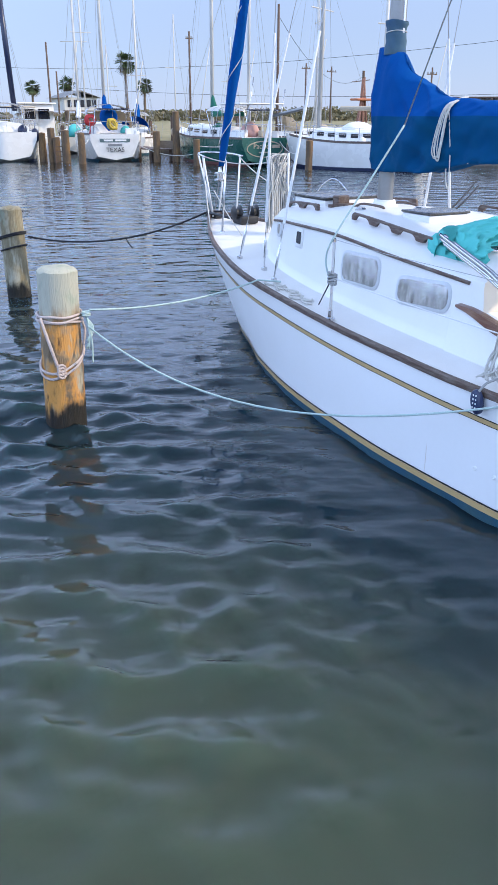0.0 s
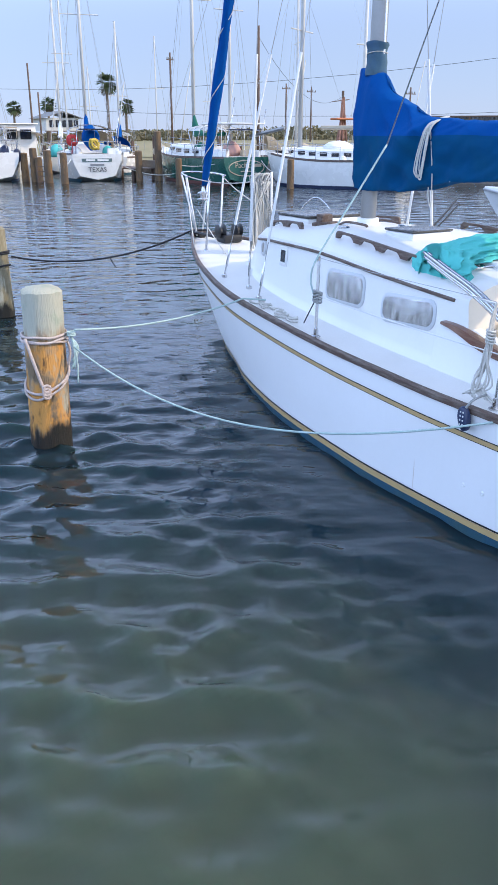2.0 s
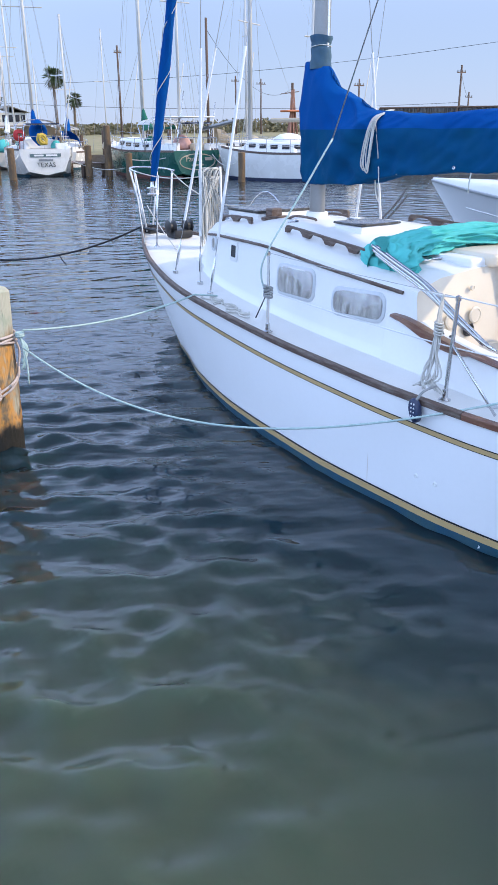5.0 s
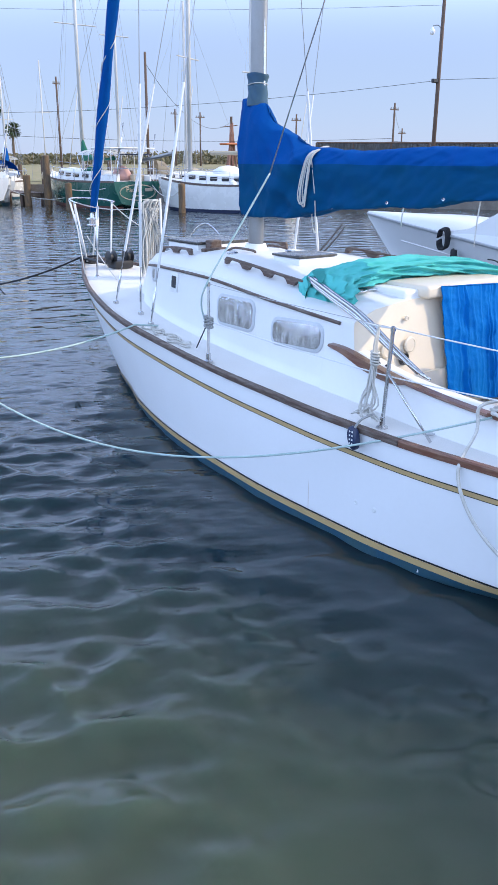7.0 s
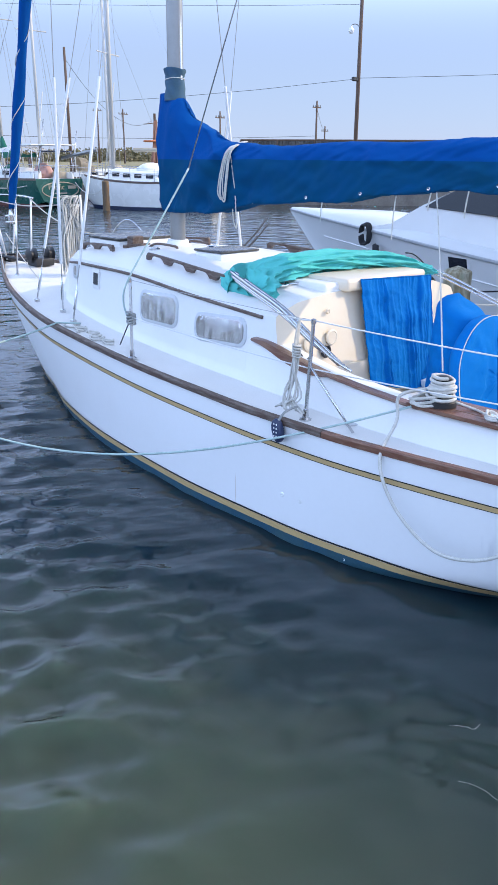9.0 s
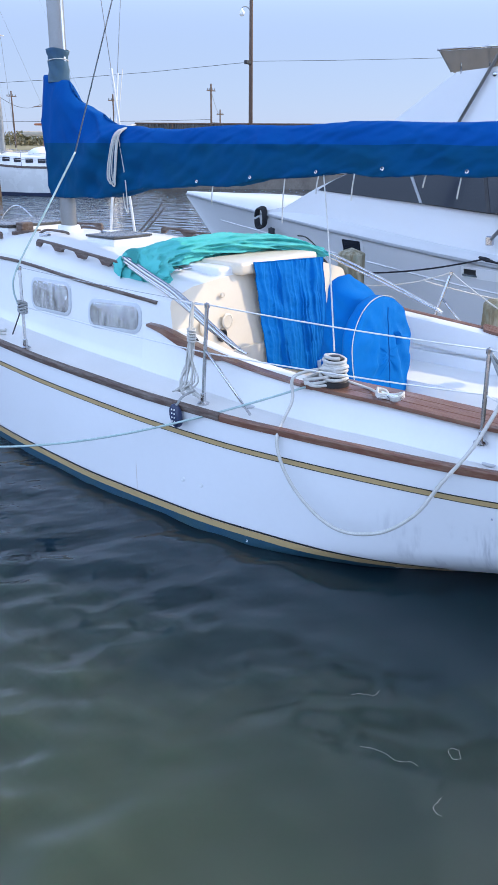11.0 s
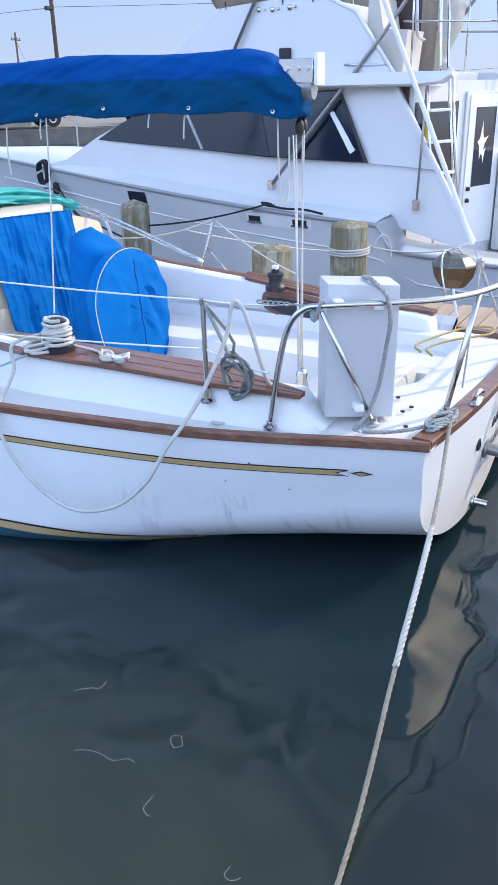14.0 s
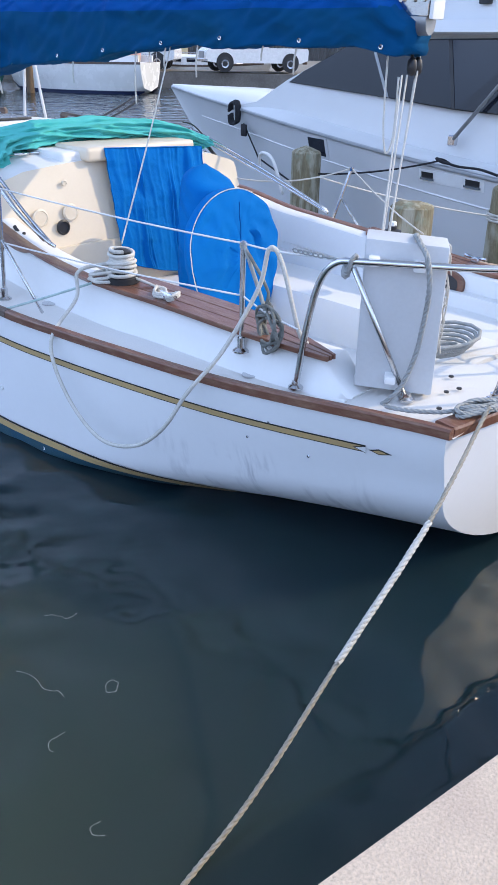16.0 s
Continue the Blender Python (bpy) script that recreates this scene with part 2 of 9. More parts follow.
M_rope = material("white_rope", (0.62, 0.60, 0.55), 0.9, spot=(0.45, 0.43, 0.38), scale=20, amount=0.5, fine=0.3, fine_scale=140, bump=0.6, bump_scale=120)
M_ropeteal = material("teal_rope", (0.46, 0.58, 0.56), 0.9, spot=(0.28, 0.46, 0.45), scale=20, amount=0.6, fine=0.3, bump=0.6, bump_scale=120)
M_ropetan = material("tan_rope", (0.40, 0.36, 0.29), 0.9, spot=(0.24, 0.21, 0.16), scale=30, amount=0.6, fine=0.3, fine_scale=140, bump=0.6, bump_scale=120)
M_ropegrey = material("grey_rope", (0.36, 0.37, 0.36), 0.9, spot=(0.25, 0.26, 0.25), scale=20, amount=0.5, fine=0.3, bump=0.6, bump_scale=120)
M_ropeblack = material("black_rope", (0.015, 0.016, 0.02), 0.8, fine=0.2, bump=0.5, bump_scale=120)
M_wire = material("steel_wire", (0.40, 0.40, 0.41), 0.35, 0.9, fine=0.2)
M_glassdark = material("tinted_glass", (0.010, 0.013, 0.022), 0.06, fine=0.0, amount=0.1, spec=0.6)
M_yacht = material("yacht_gelcoat", (0.66, 0.66, 0.66), 0.2, spot=(0.58, 0.58, 0.57), scale=1.2, amount=0.3, fine=0.02, bump=0.01, bump_scale=4)
M_yachtgrey = material("yacht_rubrail", (0.35, 0.36, 0.37), 0.35, 0.3, fine=0.1)
M_concrete = material("concrete", (0.66, 0.53, 0.41), 0.85, spot=(0.48, 0.37, 0.30), scale=4, amount=0.8, fine=0.5, fine_scale=130, bump=0.4, bump_scale=160)


def add_scuffs(m):
    """Grey rubbed streaks low on the quarter, where the boat has lain against a dock."""
    nt = m.node_tree
    b = nt.nodes["Principled BSDF"]
    old = b.inputs["Base Color"].links[0].from_socket
    ge = nt.nodes.new("ShaderNodeNewGeometry")
    sp = nt.nodes.new("ShaderNodeSeparateXYZ")
    nt.links.new(ge.outputs["Position"], sp.inputs[0])

    def ramp(sock, lo, hi):
        r = nt.nodes.new("ShaderNodeMapRange")
        r.interpolation_type = "SMOOTHSTEP"
        r.inputs[1].default_value, r.inputs[2].default_value = lo, hi
        nt.links.new(sock, r.inputs[0])
        return r.outputs[0]

    def times(a, c):
        x = nt.nodes.new("ShaderNodeMath")
        x.operation = "MULTIPLY"
        nt.links.new(a, x.inputs[0])
        nt.links.new(c, x.inputs[1])
        return x.outputs[0]

    def streak(sy, sz, lo, hi):
        mp = nt.nodes.new("ShaderNodeMapping")
        mp.inputs["Scale"].default_value = (1, sy, sz)
        mp.inputs["Rotation"].default_value = (radians(10), 0, 0)
        nt.links.new(ge.outputs["Position"], mp.inputs[0])
        n = nt.nodes.new("ShaderNodeTexNoise")
        n.inputs["Scale"].default_value, n.inputs["Detail"].default_value = 1.0, 4.0
        nt.links.new(mp.outputs[0], n.inputs["Vector"])
        return ramp(n.outputs["Fac"], lo, hi)

    f = times(times(ramp(sp.outputs["Y"], .15, .6), ramp(sp.outputs["Y"], 1.75, 1.2)), times(ramp(sp.outputs["Z"], .56, .40), ramp(sp.outputs["Z"], .14, .24)))
    f = times(f, times(streak(26, 4.5, .40, .66), streak(4, 2.6, .46, .60)))
    mx = nt.nodes.new("ShaderNodeMix")
    mx.data_type = "RGBA"
    nt.links.new(f, mx.inputs[0])
    nt.links.new(old, mx.inputs[6])
    mx.inputs[7].default_value = (.54, .54, .55, 1)
    # thin rust weeps
    w = times(times(ramp(sp.outputs["Z"], .38, .30), ramp(sp.outputs["Z"], .10, .2)), streak(34, .5, .70, .80))
    m2 = nt.nodes.new("ShaderNodeMix")
    m2.data_type = "RGBA"
    nt.links.new(w, m2.inputs[0])
    nt.links.new(mx.outputs[2], m2.inputs[6])
    m2.inputs[7].default_value = (.60, .52, .44, 1)
    nt.links.new(m2.outputs[2], b.inputs["Base Color"])


add_scuffs(M_topside)

# ---------- water ----------
def water_material():
    m = bpy.data.materials.new("harbour_water")
    m.use_nodes = True
    nt = m.node_tree
    b = nt.nodes["Principled BSDF"]
    b.inputs["Roughness"].default_value = 0.04
    b.inputs["IOR"].default_value = 1.333
    b.inputs["Specular IOR Level"].default_value = 0.5
    b.subsurface_method = "RANDOM_WALK"
    b.inputs["Subsurface Weight"].default_value = 1.0
    b.inputs["Subsurface Radius"].default_value = (0.5, 0.8, 0.65)
    b.inputs["Subsurface Scale"].default_value = 1.1
    tc = nt.nodes.new("ShaderNodeTexCoord")

    def noise_at(scale, detail, stretch, rot, distort=0.0):
        turn = nt.nodes.new("ShaderNodeMapping")
        turn.inputs["Rotation"].default_value = (0, 0, radians(rot))
        nt.links.new(tc.outputs["Object"], turn.inputs[0])
        mp = nt.nodes.new("ShaderNodeMapping")
        mp.inputs["Scale"].default_value = stretch
        nt.links.new(turn.outputs[0], mp.inputs[0])
        n = nt.nodes.new("ShaderNodeTexNoise")
        n.inputs["Scale"].default_value, n.inputs["Detail"].default_value = scale, detail
        n.inputs["Distortion"].default_value = distort
        nt.links.new(mp.outputs[0], n.inputs["Vector"])
        return n.outputs["Fac"]

    # calmer in the lee of the quay
    sep = nt.nodes.new("ShaderNodeSeparateXYZ")
    nt.links.new(tc.outputs["Object"], sep.inputs[0])
    calm = nt.nodes.new("ShaderNodeMapRange")
    calm.interpolation_type = "SMOOTHSTEP"
    calm.inputs[1].default_value, calm.inputs[2].default_value = -0.6, 5.0
    calm.inputs[3].default_value, calm.inputs[4].default_value = 0.15, 1.0
    nt.links.new(sep.outputs["Y"], calm.inputs[0])
    # lighter by the quay; the boat's shade painted in darker towards the hull
    murk_noise = noise_at(0.5, 3, (1, 1, 1), 0)
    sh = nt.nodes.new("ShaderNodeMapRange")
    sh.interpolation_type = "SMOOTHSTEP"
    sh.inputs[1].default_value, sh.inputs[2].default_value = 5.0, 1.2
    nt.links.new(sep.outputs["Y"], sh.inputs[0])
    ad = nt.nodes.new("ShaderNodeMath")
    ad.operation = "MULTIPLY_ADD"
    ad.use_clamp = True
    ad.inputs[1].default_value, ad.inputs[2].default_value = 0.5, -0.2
    nt.links.new(murk_noise, ad.inputs[0])
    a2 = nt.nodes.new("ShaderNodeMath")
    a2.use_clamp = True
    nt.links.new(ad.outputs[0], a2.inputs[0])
    # across the berth the colour falls off where the hull's shade would lie
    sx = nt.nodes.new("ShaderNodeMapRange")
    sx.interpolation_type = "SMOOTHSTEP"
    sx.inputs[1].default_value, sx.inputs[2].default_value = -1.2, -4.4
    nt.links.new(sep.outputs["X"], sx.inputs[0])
    lit_murk = nt.nodes.new("ShaderNodeMath")
    lit_murk.operation = "MULTIPLY"
    nt.links.new(sh.outputs[0], lit_murk.inputs[0])
    nt.links.new(sx.outputs[0], lit_murk.inputs[1])
    nt.links.new(lit_murk.outputs[0], a2.inputs[1])
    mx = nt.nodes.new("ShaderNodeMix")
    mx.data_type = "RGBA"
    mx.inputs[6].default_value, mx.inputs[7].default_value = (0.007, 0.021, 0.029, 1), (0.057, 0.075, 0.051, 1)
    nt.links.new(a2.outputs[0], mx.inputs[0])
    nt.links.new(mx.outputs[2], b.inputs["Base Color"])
    far = nt.nodes.new("ShaderNodeAttribute")
    far.attribute_name = "flat"
    last = None
    for scale, detail, stretch, rot, dist, by in ((2.0, 0, (0.50, 1.25, 1), 24, 0.040, far), (4.2, 0, (0.55, 1.2, 1), 12, 0.026, far), (8.5, 1, (0.60, 1.2, 1), 30, 0.009, calm)):
        bp = nt.nodes.new("ShaderNodeBump")
        bp.inputs["Distance"].default_value = dist
        nt.links.new(by.outputs["Fac"] if by is far else by.outputs[0], bp.inputs["Strength"])
        nt.links.new(noise_at(scale, detail, stretch, rot), bp.inputs["Height"])
        if last:
            nt.links.new(last.outputs[0], bp.inputs["Normal"])
        last = bp
    nt.links.new(last.outputs[0], b.inputs["Normal"])
    return m


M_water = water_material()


def smoothstep(x, lo, hi):
    t = np.clip((x - lo) / (hi - lo), 0, 1)
    return t * t * (3 - 2 * t)


def wave_sheet():
    """Short-crested wavelets as real relief near the boat, one flat sheet beyond."""
    gx = np.concatenate([[-2500, -200, -40, -16], np.arange(-9.5, 2.6, .04), [6, 20, 60, 300, 2500]])
    gy = np.concatenate([[-2500, -200, -30, -6], np.arange(-1.7, 11.5, .04), [17, 30, 60, 300, 2500]])
    X, Y = np.meshgrid(gx, gy)
    rng = np.random.default_rng(7)
    near = smoothstep(X, -9.4, -8.0) * smoothstep(-X, -2.5, -1.5) * smoothstep(Y, -1.65, -1.3) * smoothstep(-Y, -11.3, -8.0)
    lee = .055 + .945 * smoothstep(Y, .3, 4.6) * (1 - .80 * smoothstep(X + .30 * Y, -2.9, -.4))
    Z = np.zeros_like(X)
    DX, DY = np.zeros_like(X), np.zeros_like(X)
    # gusts: patches where the ripples are stronger
    gust = np.ones_like(X)
    for _ in range(8):
        th, k = rng.uniform(0, math.tau), rng.uniform(.8, 2.2)
        gust += .16 * np.cos(k * (X * math.cos(th) + Y * math.sin(th)) + rng.uniform(0, math.tau))
    gust = np.clip(gust, .3, 1.7)
    for i in range(90):
        lam = .15 * (.56 / .15) ** rng.uniform(0, 1)
        k = math.tau / lam
        th = radians(62 + rng.normal(0, 36))
        amp = .0150 * lam ** 1.15 * rng.uniform(.5, 1.3) / math.sqrt(7)
        ph = k * (X * math.cos(th) + Y * math.sin(th)) + rng.uniform(0, math.tau)
        Z += amp * np.cos(ph)
        DX -= amp * math.cos(th) * np.sin(ph)
        DY -= amp * math.sin(th) * np.sin(ph)
    # slow swell that bends the mirror images in the calm corner
    slow = np.zeros_like(X)
    for i in range(16):
        lam = .22 * (1.1 / .22) ** rng.uniform(0, 1)
        th = rng.uniform(0, math.tau)
        slow += .0024 * lam * np.cos(math.tau / lam * (X * math.cos(th) + Y * math.sin(th)) + rng.uniform(0, math.tau))
    A = near * lee * gust * WAVE
    co = np.stack([X + DX * A * .8, Y + DY * A * .8, WATER_Z + Z * A + slow * near], -1).reshape(-1, 3)
    ny, nx = X.shape
    idx = np.arange(nx * ny).reshape(ny, nx)
    quads = np.stack([idx[:-1, :-1], idx[:-1, 1:], idx[1:, 1:], idx[1:, :-1]], -1).reshape(-1, 4)
    me = bpy.data.meshes.new("water")
    me.vertices.add(len(co))
    me.vertices.foreach_set("co", co.ravel())
    me.loops.add(quads.size)
    me.loops.foreach_set("vertex_index", quads.ravel().astype(np.int32))
    me.polygons.add(len(quads))
    me.polygons.foreach_set("loop_start", np.arange(0, quads.size, 4, dtype=np.int32))
    me.polygons.foreach_set("use_smooth", np.ones(len(quads), bool))
    me.update(calc_edges=True)
    flat = me.attributes.new("flat", "FLOAT", "POINT")
    flat.data.foreach_set("value", ((1 - near) * np.where(Y < -1.2, .1, 1)).ravel())
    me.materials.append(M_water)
    return tagged(new("water", me), "murky green harbour water with small ripples", "water", kind="structure")


WAVE, WATER_Z = 2.3, .03
wave_sheet()

# ---------- the quay on which the camera stands ----------
DOCK_Z = 0.8
ANG = math.atan2(-0.14, 1)
ux, uy = Vector((math.cos(ANG), math.sin(ANG), 0)), Vector((-math.sin(ANG), math.cos(ANG), 0))
edge0 = Vector((-2.16, -0.94, 0))
bm = BM()
mq = Matrix((( ux.x, uy.x, 0, edge0.x), (ux.y, uy.y, 0, edge0.y), (0, 0, 1, 0), (0, 0, 0, 1)))
# most of the depth behind the edge is unseen, added to bounce light onto the hull
box(bm, (-30, -12.0, -1.5), (30, 0, DOCK_Z), 0.02, mq, 2)
lone("quay", bm, M_concrete, "pale weathered concrete quay with a chipped edge", "quay", kind="structure", smooth=30)

# ---------- the white sloop ----------
def cx(y):
    return 0.2 - 0.0208 * y


B_ = curve([0, .33, .7, 1.1, 1.6, 2.1, 2.6, 3.2, 3.85, 4.62, 5.93, 6.64, 7.67, 8.4, 9.0, 9.4, 9.62], [1.15, 1.23, 1.325, 1.41, 1.475, 1.53, 1.57, 1.575, 1.54, 1.49, 1.35, 1.23, .93, .64, .345, .14, .03])
S_ = curve([0, 1.2, 2.2, 4, 6, 8, 9.62], [.865, .835, .83, .855, .935, 1.07, 1.20])
W_ = curve([0, .5, 1, 1.6, 2.2, 2.9, 3.7, 4.6, 5.4, 6.4, 7.03, 7.82, 8.5, 8.62, 9.62], [1.06, 1.17, 1.28, 1.41, 1.50, 1.565, 1.56, 1.475, 1.35, 1.07, .81, .50, .07, .012, .012])
Z_ = curve([0, 1, 1.8, 2.4, 3, 8.62, 9.1, 9.62], [.58, .39, .19, .05, 0, 0, .50, 1.17])
K_ = curve([0, 1, 2, 4, 7, 8, 8.62, 9.1, 9.62], [.06, -.07, -.28, -.5, -.35, -.15, -.02, .47, 1.15])


def side(y, z):
    """Half breadth of the hull at station y and height z."""
    s, zc, k, b, w = S_(y), Z_(y), K_(y), B_(y), W_(y)
    if z >= zc:
        u = min(max((z - zc) / max(s - zc, 1e-3), 0), 1)
        return w + (b - w) * (u * (1.25 - 0.25 * u) if b > w else u)
    u = min(max((zc - z) / max(zc - k, 1e-3), 0), 1)
    return w * math.sqrt(max(1 - u * u, 0))


def rake(y, z, off=0.0):
    """The transom leans a little and bows aft at its middle."""
    return y + (0.115 * (0.86 - z) - bow_aft(off)) * max(0, 1 - y / 0.8)


def bow_aft(off):
    return 0.085 * max(0, 1 - (off / 1.12) ** 2)


def skin(y, z, sgn=-1, off=0.0):
    return Vector((cx(y) + sgn * (side(y, z) + off), rake(y, z, side(y, z)), z))


STN = span(0, 1, 9) + span(1.2, 8.4, 40) + span(8.48, 9.62, 16)


def hull_ring(y, n=22):
    s, k = S_(y), K_(y)
    zs = [k + (s - k) * (1 - math.cos(math.pi / 2 * i / (n - 1))) ** 1.0 for i in range(n)]
    zs[-1] = s
    port = [skin(y, z, -1) for z in zs[::-1]]
    star = [skin(y, z, 1) for z in zs[1:]]
    return port + star


sloop = thing("sailboat", (0, 4.5, 0), "white fibreglass sloop with gold stripes, moored in its berth", "sailboat")
bm = BM()
vs = rings(bm, [hull_ring(y) for y in STN], False, False)
tr = hull_ring(0)
mid = [(a + b) / 2 for a, b in zip(tr, tr[::-1])]
rings(bm, [[a.lerp(Vector((cx(0), a.y, a.z)), k / 6) - Vector((0, bow_aft((1 - k / 6) * abs(a.x - cx(0))) - bow_aft(abs(a.x - cx(0))), 0)) for a in tr] for k in range(7)], False, False)
bmesh.ops.remove_doubles(bm, verts=bm.verts, dist=1e-4)
hull = part("hull", bm, M_topside, sloop, "chalky white topsides, faintly scuffed by the stern", smooth=50)


def hull_strip(name, mat, y0, y1, lo, hi, off, n=70, label="", steps=3):
    bm = BM()
    for sg in (-1, 1):
        rows = []
        for y in span(y0, y1, n):
            a, b = lo(y), hi(y)
            rows.append([skin(y, a + (b - a) * k / steps, sg, off) for k in range(steps + 1)])
        rings(bm, rows, False, False)
    return part(name, bm, mat, hull, label, smooth=True)


hull_strip("cove_line", M_black, 0.335, 9.3, lambda y: S_(y) - .178, lambda y: S_(y) - .138, .003, label="thin black edging of the cove stripe")
hull_strip("cove_stripe", M_gold, 0.345, 9.3, lambda y: S_(y) - .172, lambda y: S_(y) - .144, .006, label="gold cove stripe")
hull_strip("boot_line", M_black, 1.2, 8.5, lambda y: .13, lambda y: .142, .008, n=140, label="black edge above the boot stripe")
hull_strip("boot_stripe", M_gold, 1.2, 8.5, lambda y: .085, lambda y: .13, .010, n=140, label="gold boot stripe along the waterline")
hull_strip("antifouling", M_antifoul, 1.5, 8.5, lambda y: -.1, lambda y: .085, .009, steps=12, n=140, label="blue bottom paint at the waterline")

# toe rail: a wooden bar along the sheer and over the transom
LIST = .12
for sg in (-1, 1):
    for y0, y1, mt, lb in ((0, 2.6, M_teak, "varnished brown wooden toe rail"), (2.605, 9.62, M_teakdark, "weathered dark wooden toe rail")):
        rows = []
        for y in span(y0, y1, 46):
            b, s, c = B_(y), S_(y), cx(y)
            o, i = b + .012, max(b - .034, 0.0)
            rows.append([Vector((c + sg * x, y - .02 * (y < .01), z)) for x, z in ((o, s - .006), (o, s + .028), (o - .008, s + .037), (i + .006, s + .037), (i, s + .03), (i, s - .012))])
        bm = BM()
        rings(bm, rows, True, True)
        part("toe_rail", bm, mt, sloop, lb, smooth=40)
bm = BM()
rings(bm, [[Vector((cx(0) + x, -bow_aft(x) + q, S_(0) + z)) for q, z in ((-.02, -.01), (-.024, .03), (-.018, .04), (.062, .046), (.07, .04), (.07, -.01))] for x in span(-1.13, 1.13, 24)], True, True)
part("transom_rail", bm, M_teak, sloop, "varnished wooden rail over the transom")


def list_drop(y, x):
    """How far the starboard edge aft of the cabin is bent down to fit the camera's view."""
    u = min(1, max(0, ((x / max(B_(y), .05)) - .45) / .5))
    f = min(1, max(0, (3.3 - y) / 1.1))
    return LIST * u * u * (3 - 2 * u) * f * f * (3 - 2 * f)



def deck_z(y, x):
    b = max(B_(y), .05)
    return S_(y) - .004 + .05 * (1 - min(abs(x) / b, 1) ** 2) * min(b, 1)


def deck_patch(bm, ys, lo, hi, n=10):
    rings(bm, [[Vector((cx(y) + lo(y) + (hi(y) - lo(y)) * k / n, y, deck_z(y, lo(y) + (hi(y) - lo(y)) * k / n))) for k in range(n + 1)] for y in ys], False, False)


bm = BM()
deck_patch(bm, span(3.46, 9.6, 50), lambda y: -B_(y) + .01, lambda y: B_(y) - .01)
deck_patch(bm, span(.52, 3.46, 24), lambda y: -B_(y) + .01, lambda y: -min(1.0, B_(y) - .22))
deck_patch(bm, span(.28, 3.46, 26), lambda y: min(1.0, B_(y) - .22), lambda y: B_(y) - .01)


def well_edge(x):
    """Where the after deck ends at the cockpit, further aft to starboard."""
    u = min(1, max(0, (x + .50) / .35))
    return .52 - .24 * u * u * (3 - 2 * u)


rows = []
for k in range(33):
    u = -1 + k / 16
    edge = well_edge(u * B_(.4) + cx(.4))
    row = []
    for j in range(10):
        y = -.03 + (edge + .03) * j / 9
        x = u * (B_(y) - .01)
        row.append(Vector((cx(y) + x, y, deck_z(y, x))))
    low = row[-1].copy()
    low.x = cx(.4) + (low.x - cx(.4)) * .75
    rows.append(row + [low.lerp(row[-1], .9) + Vector((0, .012, -.02)), low + Vector((0, .012, -.24))])
rings(bm, rows, False, False)
part("deck", bm, M_deck, sloop, "white non-skid deck", smooth=True)

for ob in sloop.children:
    if ob.name.split(".")[0] in ("hull", "deck", "toe_rail", "transom_rail"):
        for v in ob.data.vertices:
            v.co.z -= list_drop(v.co.y, v.co.x - cx(v.co.y)) * min(1, max(0, v.co.z / .5))

# cockpit tub
bm = BM()
prof = [(-1.0, .86), (-.86, .86), (-.84, .70), (-.46, .68), (-.44, .40), (.44, .40), (.46, .68), (.965, .70), (.985, .79), (1.0, .79)]
def tub_x(x, y):
    """Narrows aft; the flange always laps under the deck."""
    if y < .5 and x < -.5:
        return -.5
    if abs(x) > .99:
        return math.copysign(min(1.0, B_(y) - .22) + .05, x)
    return x * (min(1, .82 + .1 * y) if y < 1.8 else 1)


rings(bm, [[Vector((cx(y) + tub_x(x, y), y, z)) for x, z in prof] for y in span(.29, 3.5, 13)], False, False)
rings(bm, [[Vector((cx(.3) + x * .86, .288, z)) for x in span(-1, 1, 5)] for z in (.3, .84)], False, False)
part("cockpit", bm, M_gel, sloop, "white moulded cockpit well with side benches", smooth=30)


# coamings, which run on into the cabin sides
COT = curve([.5, .6, .66, 1.2, 2.1, 2.9, 3.3, 3.62, 3.8], [.87, .95, 1.02, 1.03, 1.05, 1.10, 1.15, 1.20, 1.20])


COO = curve([.45, .6, 1.06, 1.67, 2.1, 2.5, 2.9, 3.4, 3.8], [1.12, 1.155, 1.20, 1.215, 1.245, 1.24, 1.21, 1.15, 1.12])


def coam_o(y):
    return min(COO(y), B_(y) - .11)


COS = curve([.5, .60, .66, 1.37, 2.1, 2.9, 3.5, 3.8], [.74, .76, .875, .925, .995, 1.07, 1.185, 1.20])


def coam_top(y, sg):
    """The boat lies a little down to starboard; that coaming is lowered to fit the camera's view."""
    return COS(y) if sg > 0 else COT(y)


